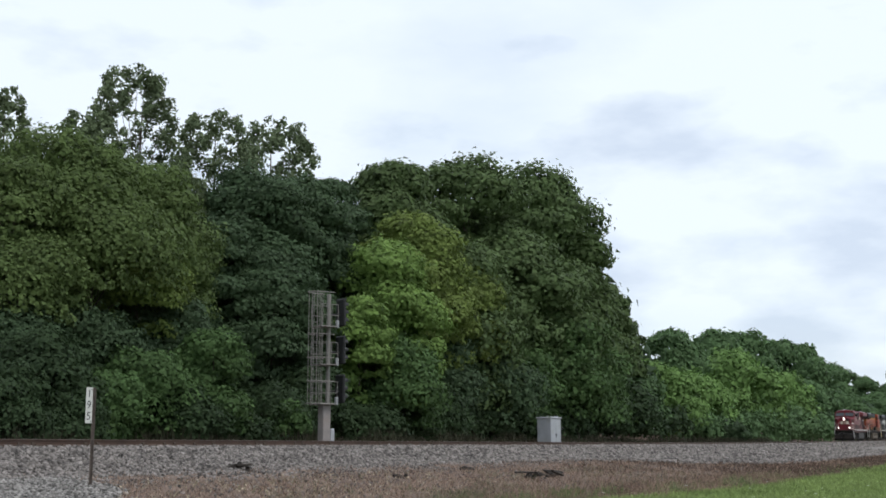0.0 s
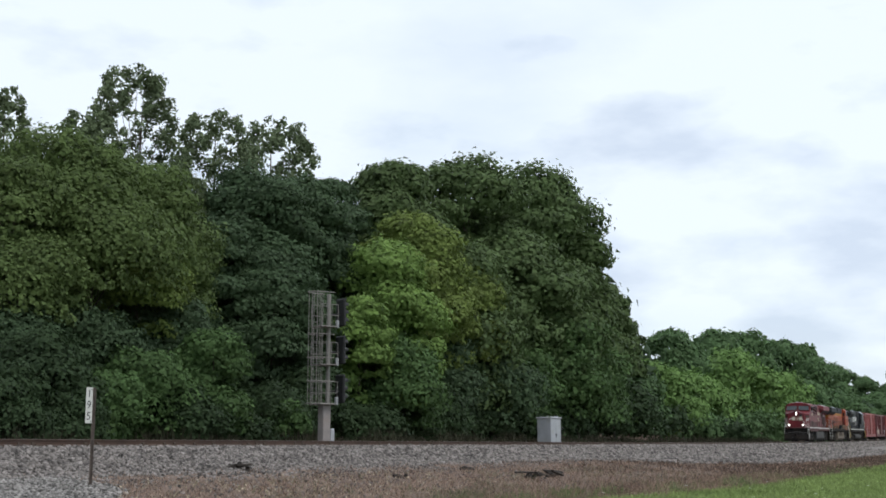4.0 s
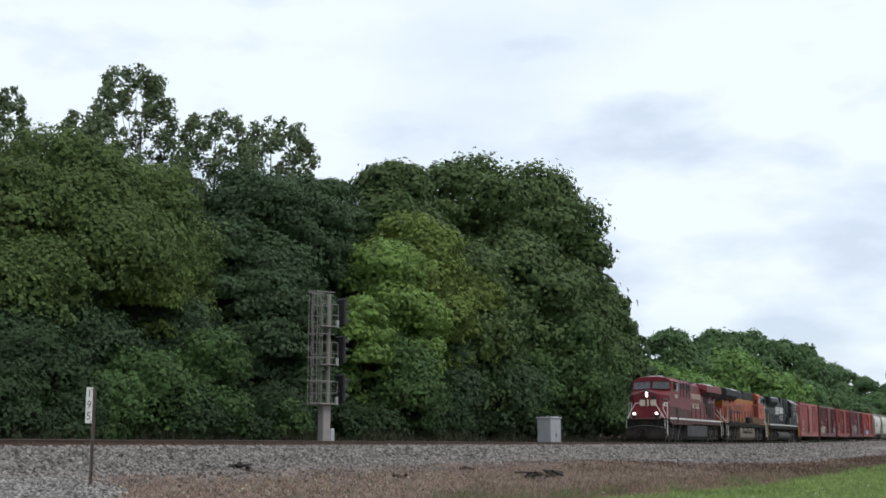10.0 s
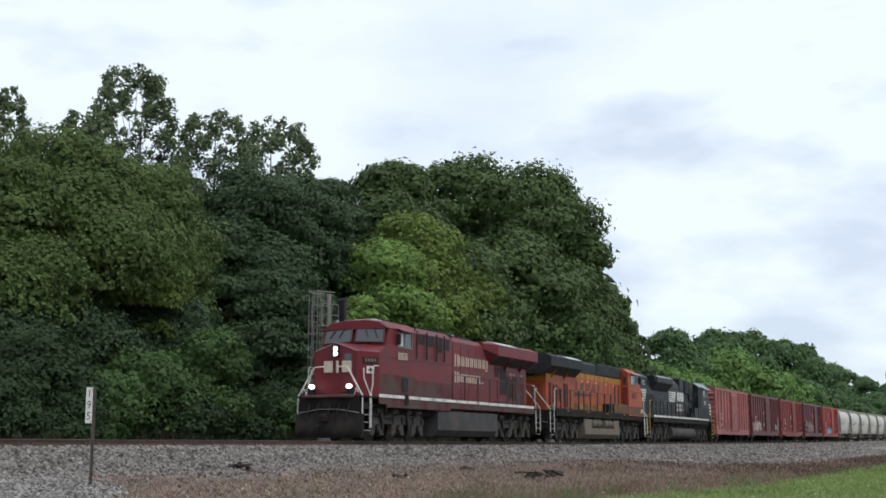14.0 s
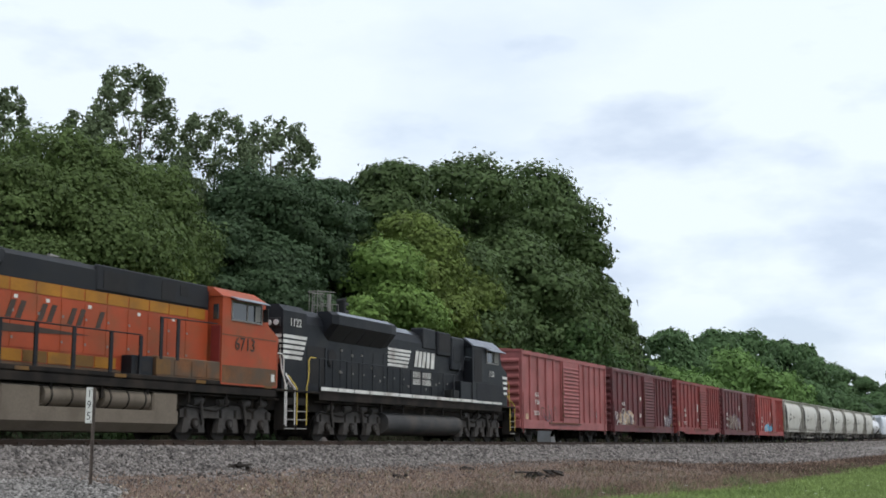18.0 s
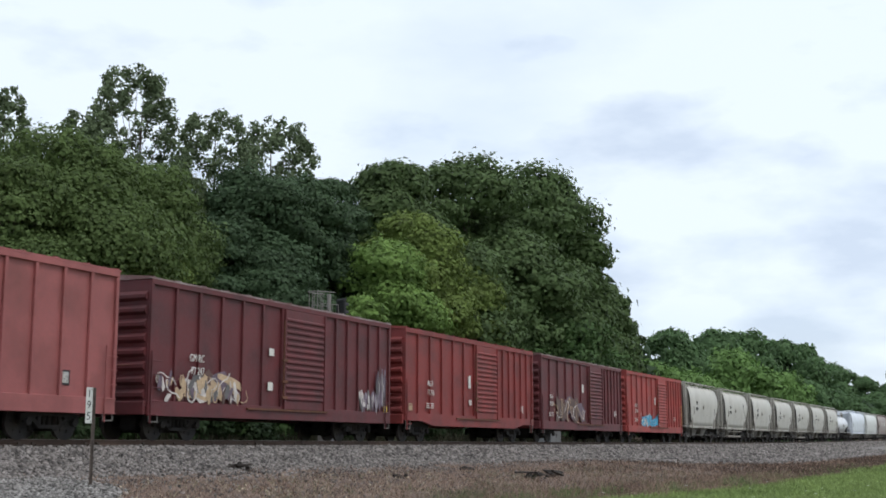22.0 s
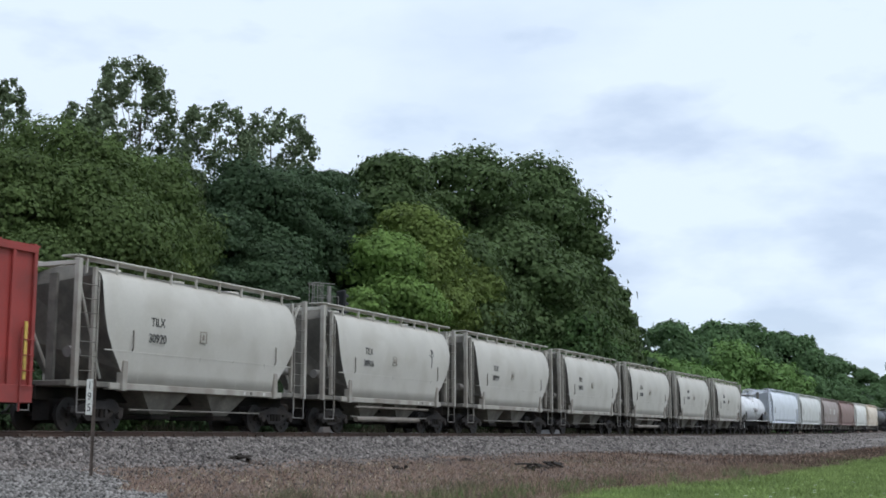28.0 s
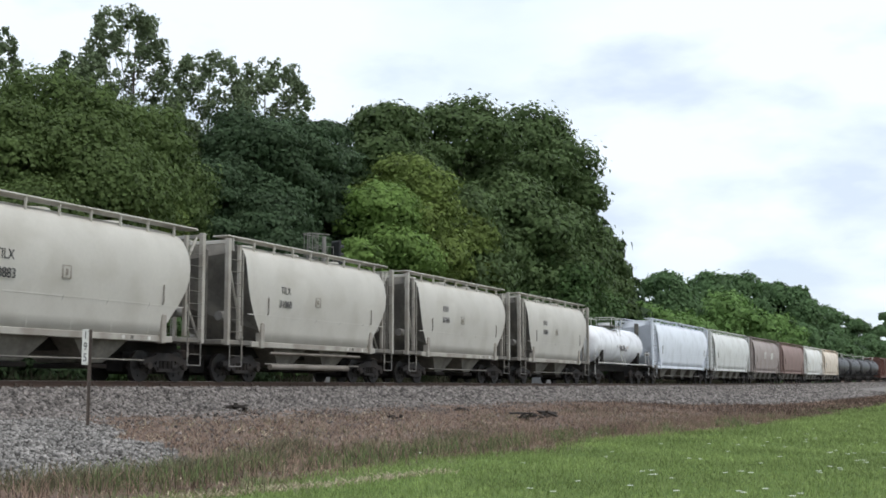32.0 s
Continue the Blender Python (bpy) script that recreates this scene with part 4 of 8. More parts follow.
TREES = [
    ("sparse", 64.1, 27.0, 25.5, 7.7, 0.35),
    ("sparse", 59.8, 27.0, 21.4, 5.8, 0.4),
    ("sparse", 73.7, 27.0, 24.9, 7.7, 0.3),
    ("sparse", 82.2, 27.0, 26.3, 8.4, 0.35),
    ("sparse", 65.6, 24.0, 18.4, 5.5, 0.15),
    ("dull", 48.5, 19.0, 16.9, 9.4, 0.35),
    ("dull", 53.4, 18.0, 16.1, 8.1, 0.35),
    ("dull", 43.1, 17.0, 14.0, 6.0, 0.5),
    ("dull", 54.4, 16.5, 12.9, 4.8, 0.5),
    ("dull", 46.9, 15.5, 12.4, 8.3, 0.5),
    ("dull", 41.5, 14.5, 9.5, 5.3, 0.5),
    ("deep", 68.5, 20.0, 18.9, 9.4, 0.05),
    ("deep", 72.4, 19.0, 18.9, 7.9, 0.05),
    ("deep", 61.7, 18.0, 14.1, 6.1, 0.05),
    ("deep", 74.3, 18.0, 17.4, 5.7, 0.05),
    ("deep", 64.5, 16.0, 12.3, 7.9, 0.03),
    # these low deep rows hold the shade below the dull crowns as leaf colour
    ("deep", 52.6, 15.0, 8.3, 6.7, 0.02),
    ("deep", 44.9, 14.0, 6.8, 6.8, 0.02),
    ("deep", 39.7, 13.5, 6.2, 5.1, 0.02),
    ("mid", 49.3, 9.8, 6.1, 3.8, 0.05),
    ("mid", 44.9, 10.5, 4.6, 4.5, 0.03),
    ("mid", 41.6, 10.0, 3.8, 3.4, 0.0),
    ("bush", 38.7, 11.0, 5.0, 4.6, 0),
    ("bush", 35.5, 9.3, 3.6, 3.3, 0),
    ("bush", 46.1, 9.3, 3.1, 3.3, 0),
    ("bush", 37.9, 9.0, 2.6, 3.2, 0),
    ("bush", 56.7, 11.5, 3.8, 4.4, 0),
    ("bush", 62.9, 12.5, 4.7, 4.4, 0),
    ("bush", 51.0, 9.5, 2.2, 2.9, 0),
    ("mid", 55.7, 9.3, 2.7, 1.9, 0),
    ("olive", 83.1, 15.5, 18.2, 7.7, 0.4),
    ("olive", 93.3, 14.5, 15.0, 5.1, 0.4),
    ("olive", 87.7, 14.5, 12.5, 4.2, 0.4),
    ("lime", 75.0, 13.5, 14.8, 5.9, 0.12),
    ("lime", 75.7, 12.3, 11.8, 5.2, 0.3),
    ("lime", 69.0, 12.3, 10.2, 3.7, 0.2),
    # mid leaves here put shade on the lower part of the lime tree
    ("mid", 72.3, 11.8, 7.9, 6.1, 0.12),
    ("mid", 111.8, 13.5, 14.0, 10.4, 0.1),
    ("mid", 116.2, 13.0, 10.2, 9.9, 0.05),
    ("mid", 102.9, 13.5, 9.0, 6.0, 0.05),
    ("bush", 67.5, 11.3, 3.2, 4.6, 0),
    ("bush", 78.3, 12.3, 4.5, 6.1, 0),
    # deep rows around here paint the wood's inner shadow with dark leaves
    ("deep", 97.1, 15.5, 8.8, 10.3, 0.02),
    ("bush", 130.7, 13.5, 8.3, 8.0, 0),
    ("deep", 87.7, 16.0, 9.9, 7.9, 0.02),
    ("oak", 90.5, 21.0, 24.0, 10.1, 0.1),
    ("oak", 108.1, 22.0, 28.8, 15.1, 0.1),
    ("oak", 126.7, 21.0, 31.3, 15.8, 0.1),
    ("oak", 134.6, 20.0, 26.2, 12.5, 0.05),
    ("oak", 141.2, 19.0, 20.4, 11.2, 0.03),
    ("oak", 148.6, 18.5, 16.4, 7.9, 0.02),
    ("oak", 110.2, 19.0, 21.7, 19.5, 0.05),
    ("oak", 94.2, 19.0, 19.1, 14.5, 0.05),
    ("far", 193.0, 22.0, 19.7, 10.4, 0.1),
    ("far", 226.8, 22.0, 21.4, 12.6, 0.1),
    ("far", 265.1, 24.0, 25.3, 14.0, 0.1),
    ("far", 334.1, 24.0, 29.4, 19.9, 0.1),
    ("far", 367.0, 23.0, 28.8, 9.4, 0.1),
    ("far", 443.7, 25.0, 28.6, 16.5, 0.1),
    ("far", 620.0, 28.0, 33.4, 26.0, 0.1),
    ("far", 879.8, 28.0, 52.0, 45.7, 0.1),
    ("flime", 209.9, 16.0, 16.1, 17.3, 0.02),
    ("flime", 263.6, 17.0, 16.5, 14.3, 0.02),
    ("flime", 157.0, 15.0, 11.1, 9.7, 0.02),
    ("flime", 176.7, 15.0, 11.1, 10.8, 0.02),
    ("far", 312.8, 18.0, 16.6, 13.4, 0.02),
    ("far", 230.7, 16.0, 13.1, 11.3, 0.02),
    ("far", 402.7, 20.0, 17.5, 21.3, 0.02),
    ("far", 144.4, 15.0, 9.4, 7.4, 0.02),
    ("bush", 169.7, 9.0, 3.7, 5.4, 0.0),
    ("far", 557.1, 22.0, 21.3, 29.1, 0.02),
    ("far", 763.4, 22.0, 28.8, 47.4, 0.02),
    # fill trees added behind the rest to close sky gaps, dark for shade
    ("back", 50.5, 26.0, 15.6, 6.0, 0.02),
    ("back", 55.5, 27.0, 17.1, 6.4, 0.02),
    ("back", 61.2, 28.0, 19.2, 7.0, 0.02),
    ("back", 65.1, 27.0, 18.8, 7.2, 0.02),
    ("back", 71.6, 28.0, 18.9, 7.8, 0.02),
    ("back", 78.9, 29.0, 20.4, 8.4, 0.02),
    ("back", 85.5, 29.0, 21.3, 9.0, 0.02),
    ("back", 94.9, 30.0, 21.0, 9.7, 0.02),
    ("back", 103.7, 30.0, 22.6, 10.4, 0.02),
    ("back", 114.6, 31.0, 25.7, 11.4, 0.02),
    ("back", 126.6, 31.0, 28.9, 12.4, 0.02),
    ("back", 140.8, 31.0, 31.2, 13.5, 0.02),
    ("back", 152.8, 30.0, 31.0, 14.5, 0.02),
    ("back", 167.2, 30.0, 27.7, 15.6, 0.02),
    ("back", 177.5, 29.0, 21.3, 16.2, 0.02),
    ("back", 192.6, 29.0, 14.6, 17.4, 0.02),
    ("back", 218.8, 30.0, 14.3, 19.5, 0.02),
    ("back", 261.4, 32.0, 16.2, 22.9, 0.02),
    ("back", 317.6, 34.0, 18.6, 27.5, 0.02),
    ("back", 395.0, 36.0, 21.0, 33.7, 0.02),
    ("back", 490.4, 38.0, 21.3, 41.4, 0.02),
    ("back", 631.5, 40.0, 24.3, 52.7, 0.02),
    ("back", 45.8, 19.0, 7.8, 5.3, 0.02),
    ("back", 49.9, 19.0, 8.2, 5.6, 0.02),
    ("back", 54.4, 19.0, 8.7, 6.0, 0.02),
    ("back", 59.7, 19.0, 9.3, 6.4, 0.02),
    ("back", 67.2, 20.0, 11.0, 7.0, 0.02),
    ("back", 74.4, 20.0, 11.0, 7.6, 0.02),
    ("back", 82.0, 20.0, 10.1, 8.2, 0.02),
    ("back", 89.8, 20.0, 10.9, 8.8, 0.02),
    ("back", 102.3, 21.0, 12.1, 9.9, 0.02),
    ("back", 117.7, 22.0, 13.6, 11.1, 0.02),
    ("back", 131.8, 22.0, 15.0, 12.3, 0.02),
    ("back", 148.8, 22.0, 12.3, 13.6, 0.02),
    ("far", 168.0, 13.0, 4.6, 9.0, 0.0),
    ("far", 184.0, 13.0, 4.2, 10.0, 0.0),
    ("far", 203.0, 13.0, 5.0, 11.0, 0.0),
    ("far", 225.0, 13.0, 4.5, 12.0, 0.0),
    ("far", 250.0, 13.0, 5.2, 13.0, 0.0),
    ("far", 280.0, 13.0, 5.0, 15.0, 0.0),
    ("far", 315.0, 13.0, 5.6, 16.0, 0.0),
    ("far", 355.0, 13.0, 6.0, 18.0, 0.0),
    ("sparse", 50.1, 25.0, 20.2, 4.7, 0.3),
    ("deep", 80.6, 21.0, 21.4, 6.3, 0.1),
    ("deep", 77.0, 20.5, 19.8, 4.6, 0.1),
    ("oak", 90.2, 22.0, 23.6, 5.8, 0.2),
    ("oak", 97.4, 23.0, 25.8, 7.7, 0.2),
    ("olive", 50.1, 15.0, 11.4, 4.4, 0.45),
    # low thicket added to fill the gaps below the crowns
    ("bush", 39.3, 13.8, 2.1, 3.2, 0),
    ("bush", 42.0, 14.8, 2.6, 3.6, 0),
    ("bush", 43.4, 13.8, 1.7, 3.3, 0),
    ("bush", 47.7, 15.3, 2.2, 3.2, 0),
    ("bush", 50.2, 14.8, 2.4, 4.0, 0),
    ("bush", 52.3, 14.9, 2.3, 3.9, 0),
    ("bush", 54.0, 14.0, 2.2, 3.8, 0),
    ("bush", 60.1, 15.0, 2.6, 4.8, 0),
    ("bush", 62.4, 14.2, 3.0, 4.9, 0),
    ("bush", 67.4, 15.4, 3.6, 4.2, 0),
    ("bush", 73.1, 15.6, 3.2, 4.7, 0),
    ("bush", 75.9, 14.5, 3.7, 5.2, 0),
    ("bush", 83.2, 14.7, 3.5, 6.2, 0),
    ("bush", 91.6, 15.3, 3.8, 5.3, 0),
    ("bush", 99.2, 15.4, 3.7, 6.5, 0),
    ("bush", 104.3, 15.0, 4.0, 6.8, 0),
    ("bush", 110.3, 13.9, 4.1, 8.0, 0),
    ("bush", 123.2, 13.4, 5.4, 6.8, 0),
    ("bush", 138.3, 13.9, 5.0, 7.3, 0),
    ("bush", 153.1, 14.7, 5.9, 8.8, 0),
]
for k, row in enumerate(TREES):
    build_tree(*row, seed=100 + k)


# ---- the train: materials ----
CARS = []     # (thing, place along the track at 0 s)
WHEELS = []   # (wheelset, its resting pose, radius)
DUST = (0.075, 0.06, 0.052)
M_RED = material("loco_red", (0.138, 0.013, 0.019), rough=0.5, specular=0.3, spread=0.16, scale=0.8, fine=20, dirt=(0.085, 0.022, 0.026), dirt_amount=0.35, bump=0.05)
M_REDLOW = material("road_grimed_red", (0.10, 0.028, 0.032), rough=0.75, specular=0.2, spread=0.25, scale=1.2, fine=16, dirt=DUST, dirt_amount=0.55, bump=0.1)
M_ORANGE = material("loco_orange", (0.34, 0.06, 0.021), rough=0.55, specular=0.3, spread=0.18, scale=0.8, fine=18, dirt=(0.22, 0.07, 0.03), dirt_amount=0.35, bump=0.05)
M_ORANGELOW = material("grimy_orange", (0.16, 0.075, 0.036), rough=0.8, specular=0.2, spread=0.3, scale=1.4, fine=14, dirt=(0.085, 0.068, 0.052), dirt_amount=0.55, bump=0.1)
M_YELLOW = material("loco_yellow", (0.33, 0.14, 0.014), rough=0.6, specular=0.3, spread=0.25, scale=1.0, fine=18, dirt=(0.2, 0.1, 0.03), dirt_amount=0.3)
M_BLACKPAINT = material("loco_black", (0.0085, 0.0095, 0.013), rough=0.5, specular=0.22, spread=0.3, scale=0.9, fine=20, dirt=(0.022, 0.021, 0.022), dirt_amount=0.3, bump=0.05)
M_ROOFGREY = material("sooty_roof", (0.016, 0.017, 0.021), rough=0.65, specular=0.25, spread=0.3, scale=0.8, dirt=(0.02, 0.02, 0.02), dirt_amount=0.4)
M_ROOFPALE = material("pale_blue_grey_roof", (0.17, 0.185, 0.22), rough=0.45, spread=0.2, scale=1.2, dirt=(0.08, 0.08, 0.09), dirt_amount=0.3)
M_UNDER = material("underframe_grime", (0.016, 0.014, 0.013), rough=0.9, specular=0.15, spread=0.35, scale=2.0, fine=18, dirt=(0.035, 0.028, 0.023), dirt_amount=0.4, bump=0.3)
M_TRUCK = material("truck_casting", (0.062, 0.057, 0.054), rough=0.85, specular=0.2, spread=0.35, scale=2.5, fine=20, dirt=(0.05, 0.042, 0.037), dirt_amount=0.35, bump=0.3)
M_FTRUCK = material("freight_truck_casting", (0.030, 0.027, 0.026), rough=0.85, specular=0.2, spread=0.35, scale=2.5, fine=20, dirt=(0.045, 0.036, 0.03), dirt_amount=0.3, bump=0.3)
M_TANKGREY = material("dusty_fuel_tank", (0.050, 0.049, 0.050), rough=0.75, specular=0.25, spread=0.25, scale=1.2, fine=16, dirt=(0.075, 0.065, 0.057), dirt_amount=0.4, bump=0.15)
M_TANKTAN = material("tan_fuel_tank", (0.17, 0.14, 0.11), rough=0.8, specular=0.2, spread=0.25, scale=1.2, fine=16, dirt=(0.11, 0.09, 0.07), dirt_amount=0.4, bump=0.15)
M_WHEEL = material("wheel_steel", (0.024, 0.021, 0.020), rough=0.75, metal=0.2, spread=0.35, scale=6, dirt=(0.05, 0.038, 0.03), dirt_amount=0.4)
M_GLASS = material("cab_glass", (0.03, 0.035, 0.04), rough=0.08, spread=0.05, bump=0.0, specular=0.9)
M_WHITE = material("white_stripe", (0.62, 0.61, 0.58), rough=0.6, spread=0.15, scale=2, dirt=(0.3, 0.25, 0.22), dirt_amount=0.3)
M_GRABS = material("handrail_white", (0.6, 0.58, 0.55), rough=0.6, spread=0.15)
M_GRABY = material("handrail_yellow", (0.50, 0.36, 0.06), rough=0.6, spread=0.15)
M_YELLOWLOW = material("grimy_yellow", (0.19, 0.10, 0.03), rough=0.75, specular=0.2, spread=0.3, scale=1.2, fine=16, dirt=(0.1, 0.06, 0.035), dirt_amount=0.5)
M_ROOFWHITE = material("pale_roof_panel", (0.46, 0.48, 0.52), rough=0.5, spread=0.15, dirt=(0.2, 0.2, 0.21), dirt_amount=0.3)
M_VENT = material("vent_dark", (0.010, 0.009, 0.010), rough=0.8, spread=0.3)
M_CREAM = material("cream_lettering", (0.50, 0.43, 0.34), rough=0.6, spread=0.15)
M_LAMP = glow("lit_headlight", (1.0, 0.95, 0.88), 5.0)
M_DULL = material("unlit_lamp", (0.5, 0.5, 0.5), rough=0.2, spread=0.1)
M_HOSE = material("rubber_hose", (0.015, 0.015, 0.015), rough=0.8, spread=0.2)


def wheelset_mesh(r, gauge=0.7535):
    s = Shape()
    s.rod((0, -gauge - 0.12, 0), (0, gauge + 0.12, 0), 0.085, 8)
    for side in (-1, 1):
        y = side * gauge
        for y0, y1, r0, r1 in ((-0.062, 0.045, r, r - 0.004), (0.045, 0.07, r + 0.026, r + 0.02)):
            s.rod((0, y - side * y0 * -1, 0), (0, y - side * y1, 0), r0, 24, r1)
        for k in range(6):
            a = k * math.pi / 3
            s.box(-0.03 + 0.6 * r * math.cos(a), 0.03 + 0.6 * r * math.cos(a), y + side * 0.05 - 0.02, y + side * 0.05 + 0.03, 0.6 * r * math.sin(a) - 0.05, 0.6 * r * math.sin(a) + 0.05)
    me = s.mesh("wheelset")
    me.materials.append(M_WHEEL)
    return me


WHEEL_BIG, WHEEL_SMALL = wheelset_mesh(0.52), wheelset_mesh(0.455)


def wheelset(parent, x, big):
    r = 0.52 if big else 0.455
    ob = part("wheelset", WHEEL_BIG if big else WHEEL_SMALL, None, parent, at=pose(x, 0, r))
    return ob


def freight_truck(car, x):
    """A two-axle truck with cast side frames."""
    truck = part("truck", Shape().box(x - 0.22, x + 0.22, -1.0, 1.0, 0.5, 0.78, 0.03).box(x - 0.55, x - 0.35, -0.85, 0.85, 0.22, 0.5).box(x + 0.35, x + 0.55, -0.85, 0.85, 0.22, 0.5).box(x - 1.1, x + 1.1, -0.3, 0.3, 0.3, 0.9), M_FTRUCK, car, "grimy two-axle freight truck")
    for side in (-1, 1):
        y = side * 1.02
        f = Shape()
        top = [(-1.12, 0.50), (-1.12, 0.66), (-0.75, 0.72), (-0.35, 0.86), (0.35, 0.86), (0.75, 0.72), (1.12, 0.66), (1.12, 0.50), (0.72, 0.50), (0.46, 0.62), (-0.46, 0.62), (-0.72, 0.50)]
        f.prism([(x + a, b) for a, b in top], y - 0.07, y + 0.07, "y")
        f.prism([(x + a, b) for a, b in ((-0.72, 0.52), (-0.40, 0.28), (0.40, 0.28), (0.72, 0.52), (0.58, 0.56), (0.33, 0.38), (-0.33, 0.38), (-0.58, 0.56))], y - 0.06, y + 0.06, "y")
        for dx in (-0.40, 0.40):
            f.box(x + dx - 0.06, x + dx + 0.06, y - 0.06, y + 0.06, 0.30, 0.84, 0.01)
        part("side_frame", f, M_FTRUCK, truck)
        for k in range(3):
            dx = -0.22 + 0.22 * k
            part("spring", Shape().rod((x + dx, y, 0.38), (x + dx, y, 0.62), 0.075, 10), M_UNDER, truck)
        for dx in (-0.89, 0.89):
            part("bearing_cap", Shape().rod((x + dx, y + side * 0.04, 0.455), (x + dx, y + side * 0.16, 0.455), 0.11, 12), M_FTRUCK, truck)
    for dx in (-0.89, 0.89):
        wheelset(truck, x + dx, False)
    return truck


def loco_truck(car, x, m=1):
    """A three-axle locomotive truck with broad journal housings."""
    truck = part("truck", Shape().box(x - 2.3, x + 2.3, -0.62, 0.62, 0.16, 1.0, 0.05), M_UNDER, car, "dusty three-axle locomotive truck")
    axles = (-1.92, 0.0, 1.92)
    for side in (-1, 1):
        y = side * 1.08
        prof = [(-2.62, 0.70), (-2.62, 0.92), (-2.2, 1.10), (-1.2, 1.04), (-0.5, 1.12), (0.5, 1.12), (1.2, 1.04), (2.2, 1.10), (2.62, 0.92), (2.62, 0.70)]
        part("side_frame", Shape().prism([(x + a, b) for a, b in prof], y - 0.09, y + 0.09, "y"), M_TRUCK, truck)
        for dx in axles:
            c = x + dx
            j = Shape().prism([(c - 0.62, 0.24), (c - 0.30, 0.24), (c - 0.25, 0.36), (c + 0.25, 0.36), (c + 0.30, 0.24), (c + 0.62, 0.24), (c + 0.5, 0.72), (c - 0.5, 0.72)], y - 0.11, y + 0.11, "y")
            part("journal_box", j, M_TRUCK, truck)
            part("bearing_cap", Shape().rod((c, y + side * 0.10, 0.52), (c, y + side * 0.2, 0.52), 0.17, 14), M_UNDER, truck)
            part("bearing_hub", Shape().rod((c, y + side * 0.2, 0.52), (c, y + side * 0.23, 0.52), 0.10, 10), M_TRUCK, truck)
            for q in (-0.42, 0.42):
                part("coil_spring", Shape().rod((c + q, y + side * 0.03, 0.70), (c + q, y + side * 0.03, 0.98), 0.10, 10), M_UNDER, truck)
        for dx in (-1.5, 0.95):
            part("damper", Shape().rod((x + dx, y + side * 0.16, 0.5), (x + dx - 0.2, y + side * 0.2, 1.25), 0.06, 8), M_TRUCK, truck)
        for dx in (-2.0, -0.6, 0.7, 1.7):
            part("brake_cylinder", Shape().rod((x + dx, y + side * 0.06, 1.2), (x + dx + 0.5, y + side * 0.08, 1.24), 0.14, 12), M_TRUCK, truck)
            part("cylinder_end", Shape().rod((x + dx + 0.5, y + side * 0.08, 1.24), (x + dx + 0.56, y + side * 0.08, 1.24), 0.17, 12), M_UNDER, truck)
        part("brake_pipe", Shape().pipe([(x - 2.4, y + side * 0.12, 1.05), (x - 0.7, y + side * 0.13, 0.92), (x + 0.2, y + side * 0.13, 1.25), (x + 1.4, y + side * 0.13, 0.95), (x + 2.3, y + side * 0.12, 1.3)], 0.022), M_UNDER, truck)
        for e in (-1, 1):
            part("sand_pipe", Shape().pipe([(x + e * 2.3, y, 1.3), (x + e * 2.72, y, 0.75), (x + e * 2.62, y * 0.75, 0.12)], 0.03), M_UNDER, truck)
    for dx in axles:
        wheelset(truck, x + dx, True)
    return truck


def coupler(car, x, out):
    c = Shape().box(min(x, x + out * 0.5), max(x, x + out * 0.5), -0.09, 0.09, 0.78, 0.98, 0.02)
    c.box(min(x + out * 0.42, x + out * 0.72), max(x + out * 0.42, x + out * 0.72), -0.17, 0.17, 0.72, 1.04, 0.05)
    part("coupler", c, M_UNDER, car, "rusty knuckle coupler")
    part("air_hose", Shape().pipe([(x, 0.45, 0.85), (x + out * 0.3, 0.45, 0.55), (x + out * 0.6, 0.3, 0.5)], 0.035), M_HOSE, car)


def sheet(car, name, x0, x1, z0, z1, y, mat, label="", thick=0.012, skew=0.0, parent=None):
    """A flat panel on the near or far side, sloped at its ends by skew."""
    s = Shape().prism([(x0, z0), (x1, z0), (x1 + skew, z1), (x0 + skew, z1)], y, y + math.copysign(thick, y), "y")
    return part(name, s, mat, parent or car, label)


def blocks(parent, mat, x0, x1, z, h, y, count, name="letter_block", slant=0.0, label=""):
    """A word as plain blocks, one for each letter, on one side."""
    w = (x1 - x0) / count
    for k in range(count):
        a = x0 + k * w + w * 0.2
        b = a + w * 0.55
        s = Shape().prism([(a, z), (b, z), (b + slant, z + h), (a + slant, z + h)], y, y + math.copysign(0.008, y), "y")
        part(name, s, mat, parent, label)


def side_text(text, size, mat, car, x, z, y, narrow=1.0, name="stencil"):
    """Lettering on the side that faces the camera (-y) or the other one."""
    turn = 0 if y < 0 else 180
    return letters(text, size, mat, car, pose(x, y, z, 90, 0, turn), depth=0.005, name=name, narrow=narrow)


def handrail(car, points, r, mat, name="handrail", label=""):
    return part(name, Shape().pipe(points, r), mat, car, label)


def steps(car, x0, x1, y, mat):
    """A step well at a corner of a locomotive."""
    s = Shape().box(x0, x1, min(y, y * 0.72), max(y, y * 0.72), 1.25, 1.5, 0.01)
    for x in (x0, x1):
        s.box(x - 0.02, x + 0.02, min(y, y * 0.72), max(y, y * 0.72), 0.38, 1.3)
    well = part("step_well", s, M_UNDER, car, "black boarding steps")
    for z in (0.4, 0.72, 1.02):
        part("tread", Shape().box(x0, x1, min(y, y * 0.75), max(y, y * 0.75), z, z + 0.035, 0.005), M_GALV, well)
        part("step_edge", Shape().box(x0, x1, min(y, y * 1.004), max(y, y * 1.004), z - 0.005, z + 0.025), mat, well)


